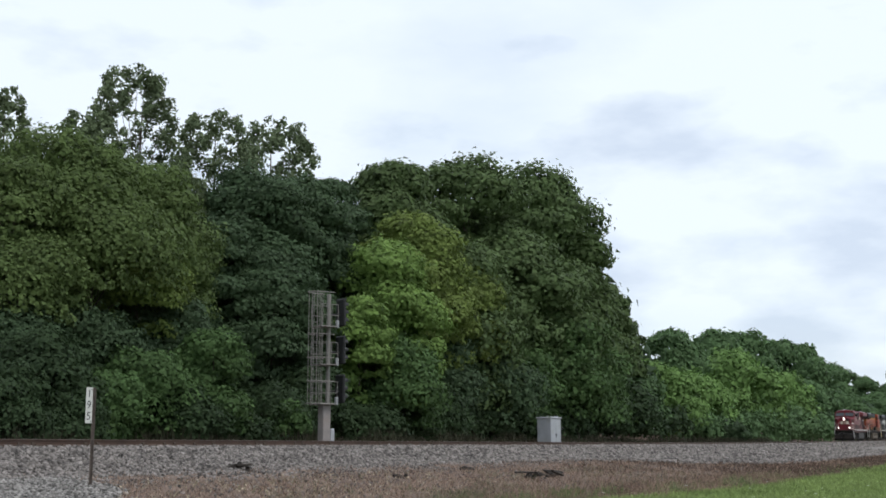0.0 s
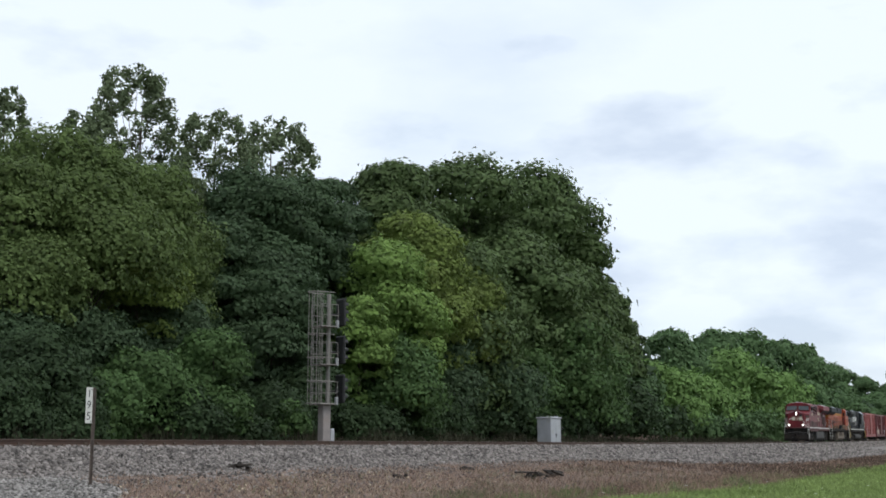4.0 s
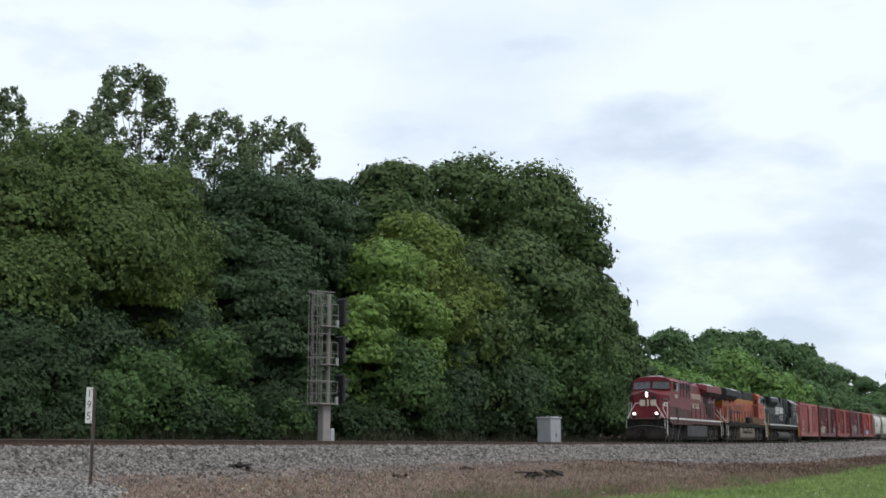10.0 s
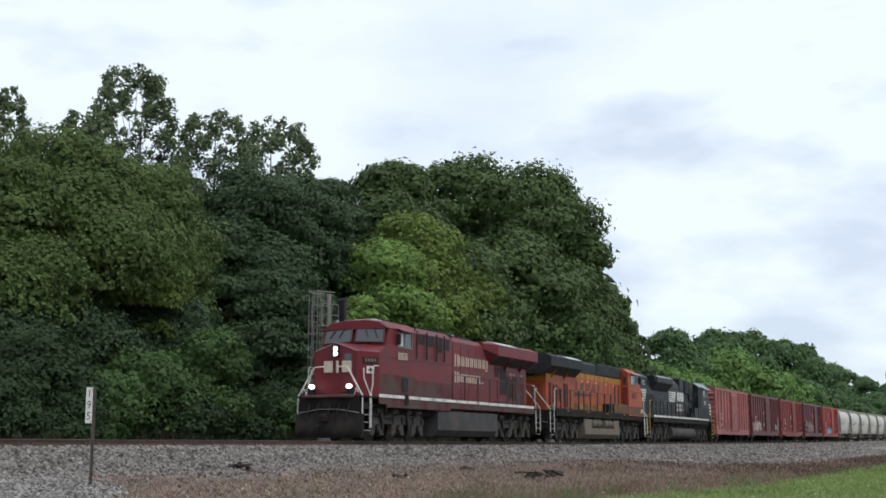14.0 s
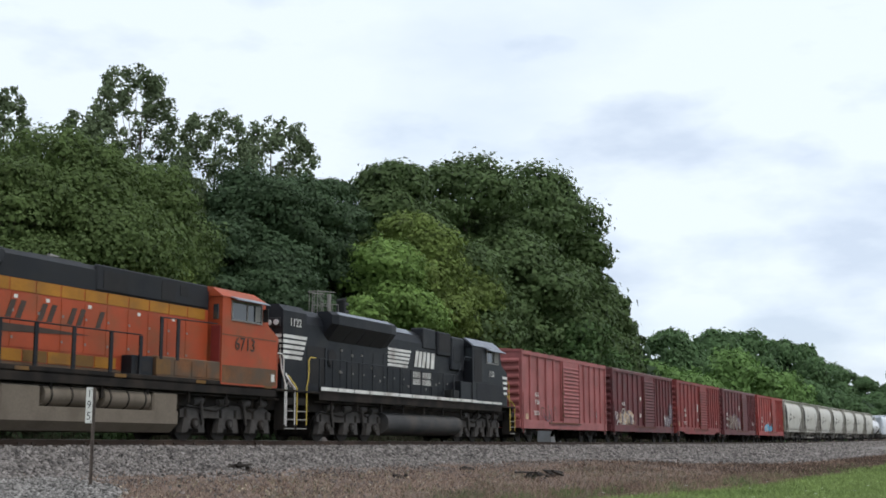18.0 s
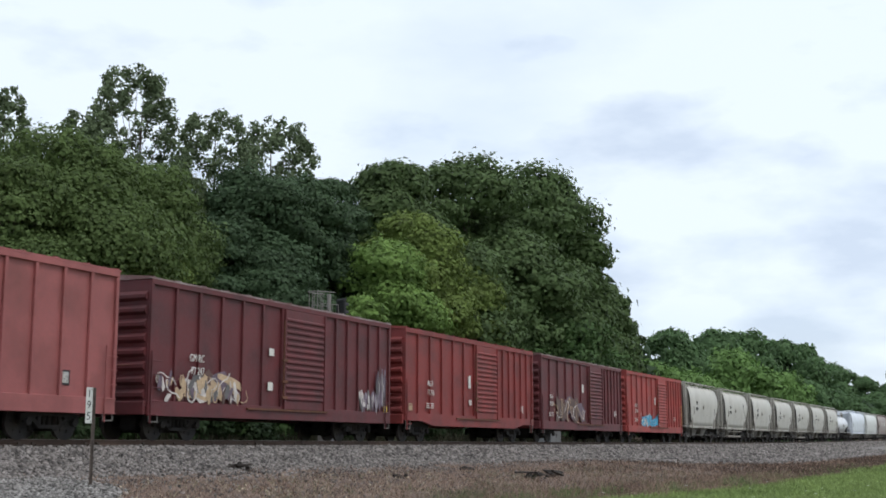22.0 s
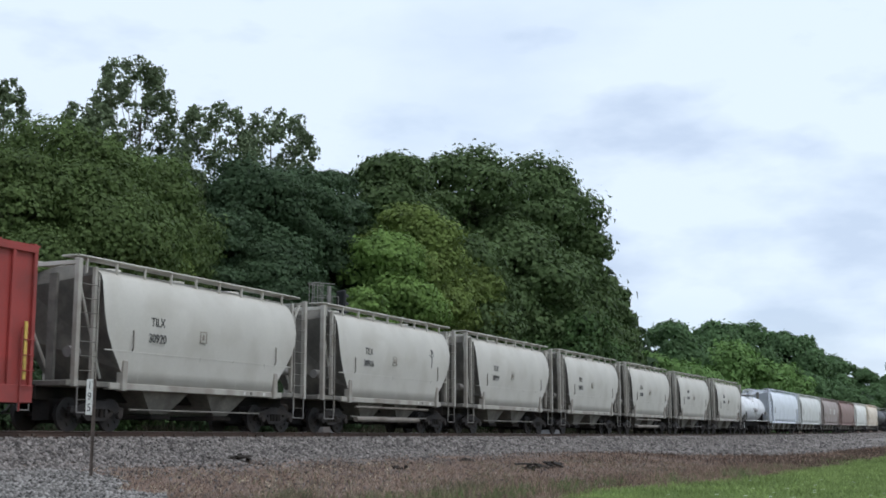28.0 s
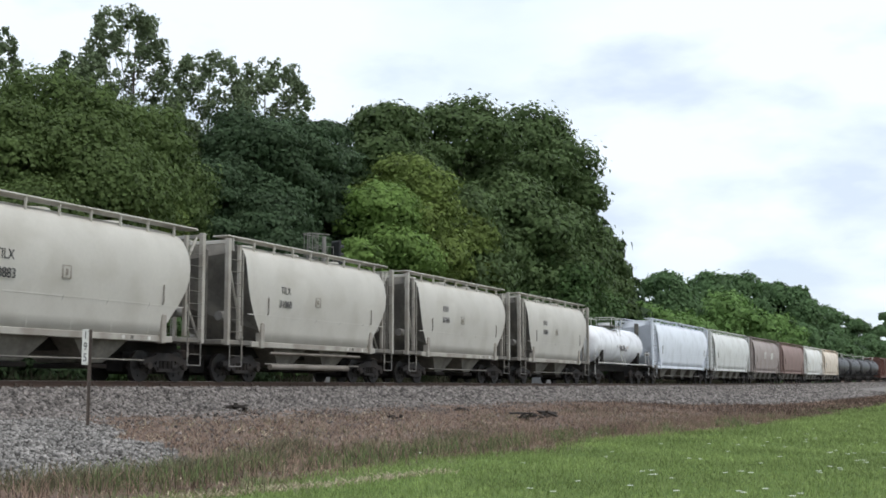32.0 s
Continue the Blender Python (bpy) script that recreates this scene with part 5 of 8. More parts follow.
def cab_window(car, x0, x1, z0, z1, y, frame_mat):
    w = part("side_window", Shape().box(x0, x1, min(y, y * 1.006), max(y, y * 1.006), z0, z1, 0.005), M_GLASS, car, "dark cab window")
    f = Shape()
    yy0, yy1 = min(y, y * 1.02), max(y, y * 1.02)
    for a, b, c, d in ((x0 - 0.05, x1 + 0.05, z1, z1 + 0.05), (x0 - 0.05, x1 + 0.05, z0 - 0.05, z0), (x0 - 0.05, x0, z0, z1), (x1, x1 + 0.05, z0, z1), ((x0 + x1) / 2 - 0.025, (x0 + x1) / 2 + 0.025, z0, z1)):
        f.box(a, b, yy0, yy1, c, d)
    part("window_frame", f, frame_mat, w)
    return w


def word_blocks(parent, mat, spans, z0, z1, y, label, slant=0.0, weight=0.07):
    """A painted word as plain bars, two for each letter."""
    for k, (a, b) in enumerate(spans):
        w = min(weight, (b - a) * 0.36)
        h = z1 - z0
        s = Shape()
        for x0, x1, f0, f1 in ((a, a + w, 0.0, 1.0), (b - w, b, 0.0, 1.0)):
            s.prism([(x0 + slant * f0, z0 + h * f0), (x1 + slant * f0, z0 + h * f0), (x1 + slant * f1, z0 + h * f1), (x0 + slant * f1, z0 + h * f1)], y, y + math.copysign(0.01, y), "y")
        part("letter_block", s, mat, parent, label)


def even_spans(a, b, n, gap=0.22):
    """n letter spans between a and b, from the lower end up."""
    a, b = min(a, b), max(a, b)
    w = (b - a) / n
    return [(a + k * w, a + (k + 1 - gap) * w) for k in range(n)]


# ---- locomotives ----
def build_loco(kind, d):
    """A six-axle road locomotive. u runs from its cab (-) to its radiators (+); d = 1: cab towards -x; d = -1: cab towards +x."""
    red, orange, black = kind == "red", kind == "orange", kind == "black"
    paint, low = (M_RED, M_REDLOW) if red else (M_ORANGE, M_ORANGELOW) if orange else (M_BLACKPAINT, M_BLACKPAINT)
    names = {"red": "dark red diesel freight locomotive with lit headlights, grimy sides", "orange": "orange diesel freight locomotive with black roof and yellow bands",
             "black": "black diesel freight locomotive with white stripes on hood"}
    car = tagged(new("locomotive"), names[kind], "locomotive", group="locomotives of the freight train")
    E = 11.0 if black else 10.4   # end plates
    grab = M_GRABY if black else M_GRABS
    rail_mat = M_REDLOW if red else M_BLACKPAINT

    def X(u):
        return d * u

    def span(u0, u1):
        return min(d * u0, d * u1), max(d * u0, d * u1)

    def box(u0, u1, y0, y1, z0, z1, b=0.02):
        return Shape().box(*span(u0, u1), min(y0, y1), max(y0, y1), z0, z1, b)

    def panel(name, u0, u1, z0, z1, y, mat, label="", thick=0.012, parent=None):
        return part(name, box(u0, u1, y, y + math.copysign(thick, y), z0, z1, 0), mat, parent or car, label)

    def slope_panel(name, u0, u1, y0, z0, y1, z1, mat, parent, label="", lift=0.02):
        """A thin plate between two lines along the body, one lower and one higher."""
        n = Vector((0, -(z1 - z0), y1 - y0))
        n = n.normalized() * lift * (1 if y0 > 0 else -1) * (1 if z1 >= z0 else -1)
        q = [(X(u0), y0, z0), (X(u1), y0, z0), (X(u1), y1, z1), (X(u0), y1, z1)]
        v = [Vector(p) + n * -1 for p in q] + [Vector(p) + n for p in q]
        return part(name, Shape().add(v, [(0, 1, 2, 3), (7, 6, 5, 4), (0, 4, 5, 1), (1, 5, 6, 2), (2, 6, 7, 3), (3, 7, 4, 0)]), mat, parent, label)

    # frame, platform and running gear
    part("underframe", box(0.2 - E, E - 0.2, -1.1, 1.1, 1.05, 1.72, 0.03), M_UNDER, car)
    part("walkway", box(0.05 - E, E - 0.05, -1.53, 1.53, 1.70, 1.79), M_UNDER, car)
    zs = 1.84 if black else 1.76
    for y in (-1.53, 1.53):
        part("side_sill", box(-9.0, 9.35, y, y * 0.98, 1.48, zs + 0.13), low if red else M_UNDER, car)
        if red:
            part("sill_skirt", box(-8.3, -1.8, y * 1.001, y * 0.97, 1.36, 1.74), M_REDLOW, car, "grime-covered sill")
        for k in range(14):
            a = -9.0 + k * 18.3 / 14
            if not orange:
                part("sill_stripe", box(a, a + 18.3 / 14 - 0.07, y * 1.001, y * 1.008, zs, zs + 0.13, 0.0), M_WHITE, car)
            elif k % 3 == 0:
                part("sill_stripe", box(a + 0.3, a + 0.8, y * 1.001, y * 1.008, zs, zs + 0.1, 0.0), M_YELLOWLOW, car)
    loco_truck(car, X(-6.9 if black else -6.6))
    loco_truck(car, X(6.3 if black else 6.95))
    # fuel tank
    if black:
        prof = [(1.5 * math.copysign(abs(math.cos(k * math.pi / 12)) ** 0.6, math.cos(k * math.pi / 12)), 0.74 + 0.5 * math.copysign(abs(math.sin(k * math.pi / 12)) ** 0.7, math.sin(k * math.pi / 12))) for k in range(24)]
        tank = Shape().prism(prof, *span(-4.0, 3.6), "x", True)
    elif red:
        tank = Shape().prism([(-1.2, 0.22), (1.2, 0.22), (1.48, 0.5), (1.48, 1.34), (1.3, 1.4), (-1.3, 1.4), (-1.48, 1.34), (-1.48, 0.5)], *span(-3.15, 4.0), "x")
    else:
        tank = Shape().prism([(-1.2, 0.22), (1.2, 0.22), (1.48, 0.48), (1.48, 0.86), (-1.48, 0.86), (-1.48, 0.48)], *span(-3.45, 3.95), "x")
        tank.box(*span(2.5, 3.95), -1.47, 1.47, 0.8, 1.4, 0.05).box(*span(-3.45, -2.25), -1.47, 1.47, 0.8, 1.4, 0.05)
    tank_ob = part("fuel_tank", tank, M_TANKTAN if orange else M_TANKGREY, car, "dust-coated fuel tank")
    if not black:
        part("filler_neck", Shape().rod((X(2.0), -1.3, 0.95 if orange else 1.38), (X(2.0), -1.42, 1.15 if orange else 1.52), 0.07, 10), M_UNDER, tank_ob)
    for y in (-1.18, 1.18):
        res = ((2.36, 0.24, 1.17, 0.31), (-0.05, -2.12, 1.17, 0.31)) if orange else ((2.91, 0.78, 1.55, 0.2), (-0.5, -4.3, 1.55, 0.2)) if black else ()
        for a, b, z, rr in res:
            tank_r = part("air_reservoir", Shape().rod((X(a), y, z), (X(b), y, z), rr, 18), M_TANKTAN if orange else M_TANKGREY, car, "round air reservoir")
            for q in (0.12, 0.5, 0.88):
                u = a + (b - a) * q
                part("strap", Shape().rod((X(u) - 0.03, y, z), (X(u) + 0.03, y, z), rr + 0.012, 18), M_UNDER, tank_r)
    for k in range(9):   # pipes and boxes below the sill
        u = -8.2 + 2.05 * k
        part("hanger", box(u, u + 0.09, -1.45, -1.38, 1.15, 1.5, 0), M_UNDER, car)
    part("train_pipe", Shape().pipe([(X(-9.4), -1.36, 1.42), (X(9.4), -1.36, 1.42)], 0.035), M_UNDER, car)

    # end plates, steps and grab rails
    for e in (-1, 1):
        part("pilot", box(e * (E + 0.02), e * (E - 0.1), -1.35, 1.35, 0.75, 1.79, 0.02), M_UNDER, car)
        if red and e < 0:
            plow = Shape()
            plow.loft([[(X(-E + 0.15), y, 0.12), (X(-E - 0.42 + 0.3 * abs(y / 1.52) ** 2), y, 0.12), (X(-E - 0.2 + 0.2 * abs(y / 1.52) ** 2), y, 0.5), (X(-E - 0.1 + 0.1 * abs(y / 1.52) ** 2), y, 1.16 - 0.1 * abs(y / 1.5)), (X(-E + 0.15), y, 1.16 - 0.1 * abs(y / 1.5))] for y in (-1.52, -1.1, -0.7, 0, 0.7, 1.1, 1.52)])
            part("plow", plow, M_UNDER, car, "black steel pilot plow")
        coupler(car, X(e * (E - 0.1)), d * e)
        u0, u1 = e * (E - 0.10), e * (E - 0.78)
        for y in (-1.5, 1.5):
            steps(car, *span(u0, u1), y, M_GALV)
            handrail(car, [(X(u1), y, 0.55), (X(u1), y, 1.95), (X(u1 - e * 0.12), y, 2.25), (X(u1 - e * 0.12), y, 2.9), (X(u1 - e * 0.25), y, 3.02), (X(u1 - e * 0.6), y, 3.02)], 0.024, grab, label="pale grab rail")
            if not (red and e < 0):
                handrail(car, [(X(u0), y, 0.55), (X(u0), y, 1.85), (X(u0 - e * 0.05), y * 0.45, 2.85), (X(u0 - e * 0.2), y * 0.38, 2.98), (X(u0 - e * 0.5), y * 0.36, 2.98)], 0.024, grab, label="pale grab rail")
        for k in range(5):
            y = -0.95 + 0.42 * k + (0.12 if k > 2 else 0)
            part("brake_hose", Shape().pipe([(X(e * E), y, 1.5), (X(e * (E + 0.17)), y + 0.04, 1.15), (X(e * (E + 0.12)), y + 0.1, 0.82)], 0.028), M_HOSE, car)
        part("uncoupling_lever", Shape().pipe([(X(e * (E + 0.06)), -1.4, 1.1), (X(e * (E + 0.12)), -0.4, 1.25), (X(e * (E + 0.12)), 0.4, 1.25), (X(e * (E + 0.06)), 1.4, 1.1)], 0.018), M_GALV, car)

    # walkway railing
    if red:
        posts, rise_at, rail_from = (-1.55, -0.1, 1.5, 3.0, 4.03, 5.35, 6.25, 7.69, 9.2), (), -1.55
    elif orange:
        posts, rise_at, rail_from = (9.16, 8.4, 7.63, 6.68, 5.08, 4.13, 2.82, 1.36, -0.19, -1.52), (-2.48, -3.31), -1.52
    else:
        posts, rise_at, rail_from = (9.3, 8.29, 7.19, 6.19, 5.02, 3.71, 2.52, 1.51, 0.46, -0.63, -1.89, -3.06), (), -3.5
    for y in (-1.5, 1.5):
        half = 0.07 if orange else 0.04
        for u in posts:
            part("stanchion", box(u - half, u + half, y - 0.02, y + 0.02, 1.79, 3.02, 0.0), rail_mat, car)
        for u in rise_at:
            part("stanchion", box(u - half, u + half, y - 0.02, y + 0.02, 2.2, 3.66, 0.0), rail_mat, car)
        line = [(X(9.5), y, 3.02), (X(rail_from), y, 3.05)]
        if black:
            line += [(X(-4.4), y, 3.97), (X(-6.5), y, 3.99)]
        handrail(car, line, 0.022, rail_mat)
        if orange:
            handrail(car, [(X(-2.4), y, 3.66), (X(-5.4), y, 3.72)], 0.022, rail_mat)

    hw = 1.08 if black else 1.05
    top = 4.88 if black else 4.9
    if not black:
        # long hood under radiator wings
        a0, a1 = (4.05, 9.85) if red else (4.5, 10.15)
        h_end = 9.35 if red else 9.7
        h_from = -1.7 if red else -5.5
        if red:
            hood = Shape().prism([(-hw, 1.79), (hw, 1.79), (hw, top - 0.22), (hw - 0.2, top), (-hw + 0.2, top), (-hw, top - 0.22)], *span(h_from, h_end), "x")
            part("long_hood", hood, paint, car)
        else:
            part("long_hood", box(h_from, h_end, -hw, hw, 1.79, 4.2, 0.01), paint, car)
            prof = [(-hw, 4.2), (hw, 4.2), (hw, top - 0.1), (hw - 0.2, top + 0.06), (-hw + 0.2, top + 0.06), (-hw, top - 0.1)]
            part("upper_hood", Shape().prism(prof, *span(h_from, h_end), "x"), M_ROOFGREY, car, "black upper hood")
        rings = []
        for u, k in ((a0 - 0.85, 0.0), (a0, 1.0), (a1, 1.0)):
            w, zl, zt = hw + 0.01 + (1.56 - hw) * k, 4.78 - 0.48 * k, 4.86 - 0.04 * k
            rings.append([(X(u), -w, zl), (X(u), -w, zt), (X(u), -1.0 - 0.2 * k, 4.93 + 0.05 * k), (X(u), 1.0 + 0.2 * k, 4.93 + 0.05 * k), (X(u), w, zt), (X(u), w, zl), (X(u), hw, 4.6 - 0.75 * k), (X(u), -hw, 4.6 - 0.75 * k)])
        wing = part("radiator_wing", Shape().loft(rings, smooth=False), paint if red else M_ROOFGREY, car, "overhanging radiator housing")
        part("radiator_top", box(a0 + 0.1, a0 + 3.0, -1.1, 1.1, 4.98, 5.02), M_ROOFWHITE, wing)
        for y in (-1, 1):
            slope_panel("pale_panel", a0 + 0.05, a0 + 2.6, y * 1.535, 4.845, y * 1.22, 4.985, M_ROOFWHITE, wing, "pale roof edge panel", 0.012)
            for u0, u1 in ((a0 + 0.1, a0 + 1.85), (a0 + 2.3, a0 + 4.15), (a0 + 4.35, a0 + 5.4)):
                slope_panel("radiator_grille", u0, u1, y * 1.10, 3.90, y * 1.52, 4.28, M_VENT, wing, "dark radiator grille")
            for u in (a0 + 2.05, a0 + 4.25):
                part("wing_rib", Shape().prism([(y * hw, 3.6), (y * 1.5, 4.3), (y * hw, 4.3)], *span(u - 0.03, u + 0.03), "x"), paint, wing)
        part("roof_hatch", box(0.2, 2.4, -0.7, 0.7, top, top + 0.12, 0.04), M_ROOFGREY, car)
        part("exhaust_stack", box(2.6, 3.1, -0.35, 0.35, top, top + 0.14, 0.03), M_VENT, car, "soot-black exhaust stack")
        part("horn", Shape().rod((X(1.2), -0.3, top + 0.2), (X(0.8), -0.3, top + 0.22), 0.07, 10, 0.03), M_GALV, car)
        for y in (-hw, hw):
            seams = (-0.6, 0.35, 1.3, 2.25, 3.2) if red else (4.3, 3.35, 2.4, 1.45, 0.5, -0.45, -1.4, -2.35, -3.3, -4.25)
            for k, u in enumerate(seams):   # hood doors
                door_ob = panel("hood_door", u - 0.9, u - 0.03, 2.02 if red else 2.38, 4.5 if red else 3.8, y, paint, thick=0.014)
                for z in (2.6, 3.3):
                    part("latch", box(u - 0.12, u - 0.06, y * 1.01, y * 1.03, z, z + 0.07, 0), M_GALV, door_ob)
            vents = ((5.53, 6.33, 2.43, 3.75), (4.83, 5.24, 3.29, 3.77), (6.5, 6.78, 2.13, 3.34), (6.88, 7.15, 2.28, 3.22), (7.3, 7.66, 2.17, 3.36)) if red else \
                    ((8.88, 9.25, 2.09, 3.37), (8.3, 8.6, 2.2, 3.3), (7.74, 8.0, 2.42, 3.31), (7.3, 7.56, 2.35, 3.16), (6.3, 6.62, 2.1, 3.4), (5.85, 6.18, 2.04, 3.4))
            for u0, u1, z0, z1 in vents:
                lou = panel("louvre", u0, u1, z0, z1, y, M_VENT, "dark louvred opening", 0.016)
                f = Shape()
                for p0, p1, q0, q1 in ((u0 - 0.04, u0, z0, z1), (u1, u1 + 0.04, z0, z1), (u0 - 0.04, u1 + 0.04, z1, z1 + 0.04), (u0 - 0.04, u1 + 0.04, z0 - 0.04, z0)):
                    f.box(*span(p0, p1), min(y, y * 1.025), max(y, y * 1.025), q0, q1)
                part("louvre_frame", f, low if red else paint, lou)
                for k in range(int((z1 - z0) / 0.22)):
                    zz = z0 + 0.12 + 0.22 * k
                    part("blade", box(u0 + 0.02, u1 - 0.02, y * 1.013, y * 1.022, zz, zz + 0.05, 0), M_ROOFGREY, lou)
            if red:
                for u0, u1 in ((7.80, 8.42), (8.48, 9.05)):
                    panel("hood_door", u0, u1, 2.05, 3.45, y, low, thick=0.016)
                panel("grime_band", 4.6, 9.3, 1.8, 2.05, y, low, "road grime along the hood's foot", 0.006)
                for u in (6.95, 7.4, 8.6, 3.6):
                    panel("placard", u, u + 0.12, 3.46, 3.55, y, M_WHITE, thick=0.02)
                panel("placard", 3.05, 3.25, 2.85, 2.9, y, M_WHITE, thick=0.02)
            else:
                for k in range(10):
                    u = 4.36 - 0.97 * k
                    panel("yellow_panel", u - 0.92, u, 3.86, 4.19, y, M_YELLOW, "yellow painted band", 0.016)
                for k in range(2):
                    panel("yellow_panel", h_end - 0.02 - 0.7 * (k + 1), h_end - 0.06 - 0.7 * k, 3.55, 3.95, y, M_YELLOW, "yellow painted band", 0.016)
                for k in range(7):
                    u = 5.66 - 0.95 * k
                    panel("yellow_panel", u - 0.9, u, 2.02, 2.33, y, M_YELLOWLOW if k % 2 else M_YELLOW, "yellow painted band", 0.016)
                panel("grime_band", -5.4, 9.6, 1.8, 2.0, y, low, "road grime along the hood's foot", 0.006)
                part("blower_box", box(0.06, -5.4, y * 0.9, y * 1.04, 4.22, 4.98, 0.04), M_ROOFGREY, car, "black equipment box above the hood")
                for u0, u1, z0, z1 in ((-0.23, -1.34, 4.3, 4.82), (-2.95, -3.63, 4.3, 4.86), (-3.9, -4.3, 4.5, 4.8)):
                    panel("intake_grille", u0, u1, z0, z1, y * 1.04, M_VENT, "dark air intake", 0.012)
                for u in (3.1, 1.9, 0.2, -2.0, -3.7):
                    panel("placard", u, u + 0.14, 3.66, 3.76, y, M_WHITE, thick=0.018)
        # rear end of the hood
        if orange:
            part("end_panel", box(h_end, h_end + 0.012, -0.9, 0.9, 3.5, 4.0, 0), M_YELLOW, car, "yellow band across the end")
        part("rear_lamp_panel", box(h_end, h_end + 0.1, -0.42, 0.42, 3.75, 4.12, 0.03), M_VENT, car)
        for k in (0, 1):
            part("rear_headlight", Shape().rod((X(h_end + 0.09), -0.14 + 0.28 * k, 3.94), (X(h_end + 0.16), -0.14 + 0.28 * k, 3.94), 0.1, 14), M_DULL, car)
        part("end_door", box(h_end, h_end + 0.03, -0.95, -0.3, 1.9, 3.5, 0.01), paint, car)
        # equipment compartment behind the cab
        if red:
            aux = Shape().prism([(-1.5, 1.79), (1.5, 1.79), (1.5, 4.66), (1.15, 4.93), (-1.15, 4.93), (-1.5, 4.66)], *span(-5.65, -1.65), "x")
            eq = part("equipment_hood", aux, paint, car)
            for y in (-1.5, 1.5):
                for u0, u1, z0 in ((-5.2, -4.62, 4.18), (-4.36, -3.66, 4.16), (-3.2, -2.75, 3.95), (-2.5, -1.95, 4.1)):
                    panel("intake_grille", u0, u1, z0, 4.62, y, M_VENT, "dark air intake", 0.02, eq)
                for u in (-5.5, -4.48, -3.45, -2.6):
                    part("grab_post", box(u - 0.035, u + 0.035, y * 1.03, y * 1.06, 3.55, 4.75, 0), M_BLACKPAINT, eq)
                part("roof_railing", Shape().pipe([(X(-5.6), y, 4.66), (X(-5.6), y, 4.9), (X(-1.75), y, 4.9), (X(-1.4), y * 0.85, 3.6)], 0.028), M_BLACKPAINT, eq)
                panel("side_seam", -5.6, -1.7, 3.42, 3.45, y, low, thick=0.01, parent=eq)
                panel("lower_side", -8.95, -5.62, 1.9, 2.72, y * 1.0275, low, "grimy lower body side", 0.006)
                panel("lower_side", -5.6, -1.68, 1.9, 2.6, y * 1.001, low, "grimy lower body side", 0.006)
                panel("vent_door", -6.95, -6.42, 2.08, 2.64, y * 1.04, M_VENT, "small dark vent door", 0.02)
                panel("step_notch", -6.65, -6.3, 1.5, 1.95, y * 1.03, M_UNDER, thick=0.02)
        else:
            for y in (-1.06, 1.06):
                part("battery_box", box(-2.3, -5.6, y, y * 1.42, 1.79, 2.5, 0.03), low, car, "grimy battery box")
                for u in (-2.6, -3.5, -4.4, -5.2):
                    panel("box_lid", u - 0.35, u + 0.35, 1.95, 2.4, y * 1.425, M_YELLOWLOW if u > -3 else low, thick=0.012)
            step_ob = part("walkway_step", box(-1.2, -2.2, -1.45, -1.05, 1.79, 2.45, 0.02), M_BLACKPAINT, car)
            part("step_opening", box(-1.35, -2.05, -1.46, -1.45, 2.0, 2.3, 0), M_VENT, step_ob)
        # cab: side walls, roof, nose
        cw = 1.54
        back, front, sill, scr, eave = -5.6, -9.0, 3.58, 3.88, 4.68
        cab = Shape()
        side = [(back, 1.79), (front, 1.79), (front, sill), (-8.42, scr), (-8.14, eave), (back, eave)]
        cab.prism([(X(u), z) for u, z in side], -cw, cw, "y")
        cab_ob = part("cab", cab, paint, car, "wide crew cab")
        rr = []
        for u, dz in ((-8.32, -0.07), (-8.0, 0.0), (back + 0.05, 0.0)):
            rr.append([(X(u), -cw - 0.03, eave - 0.02 + dz * 0.3), (X(u), -1.15, 4.97 + dz), (X(u), -0.5, 5.07 + dz), (X(u), 0.5, 5.07 + dz), (X(u), 1.15, 4.97 + dz), (X(u), cw + 0.03, eave - 0.02 + dz * 0.3)])
        part("cab_roof", Shape().loft(rr, smooth=False), paint if red else M_ORANGE, car, "crowned cab roof")
        part("roof_hatch", box(-7.6, -6.6, -0.5, 0.4, 5.06, 5.13, 0.03), M_ROOFWHITE if red else M_ROOFGREY, cab_ob)
        part("antenna", Shape().rod((X(-6.2), 0.4, 5.05), (X(-6.2), 0.4, 5.22), 0.09, 12), M_WHITE, cab_ob)
        nose = Shape()
        nose.loft([[(X(front), cw, 1.79), (X(front), cw, sill), (X(-8.42), cw, scr), (X(-8.42), 0, scr + 0.14), (X(-8.42), -cw, scr), (X(front), -cw, sill), (X(front), -cw, 1.79)],
                   [(X(-9.82), 1.05, 1.79), (X(-9.86), 1.05, 3.60), (X(-9.6), 1.0, 3.70), (X(-9.6), 0, 3.98), (X(-9.6), -1.0, 3.70), (X(-9.86), -1.05, 3.60), (X(-9.82), -1.05, 1.79)],
                   [(X(-9.88), 0.98, 1.82), (X(-9.92), 0.98, 3.58), (X(-9.92), 0.5, 3.76), (X(-9.92), 0, 3.92), (X(-9.92), -0.5, 3.76), (X(-9.92), -0.98, 3.58), (X(-9.88), -0.98, 1.82)]], smooth=False)
        nose_ob = part("nose", nose, paint, car, "wide peaked nose")
        if red:
            for y in (-1, 1):
                part("nose_edge", Shape().rod((X(-9.93), 0.02 * y, 3.94), (X(-9.9), y * 0.98, 3.60), 0.022, 6).rod((X(-9.9), y * 0.98, 3.60), (X(-9.02), y * 1.53, 3.60), 0.022, 6), M_ROOFPALE, nose_ob, "pale worn edge")
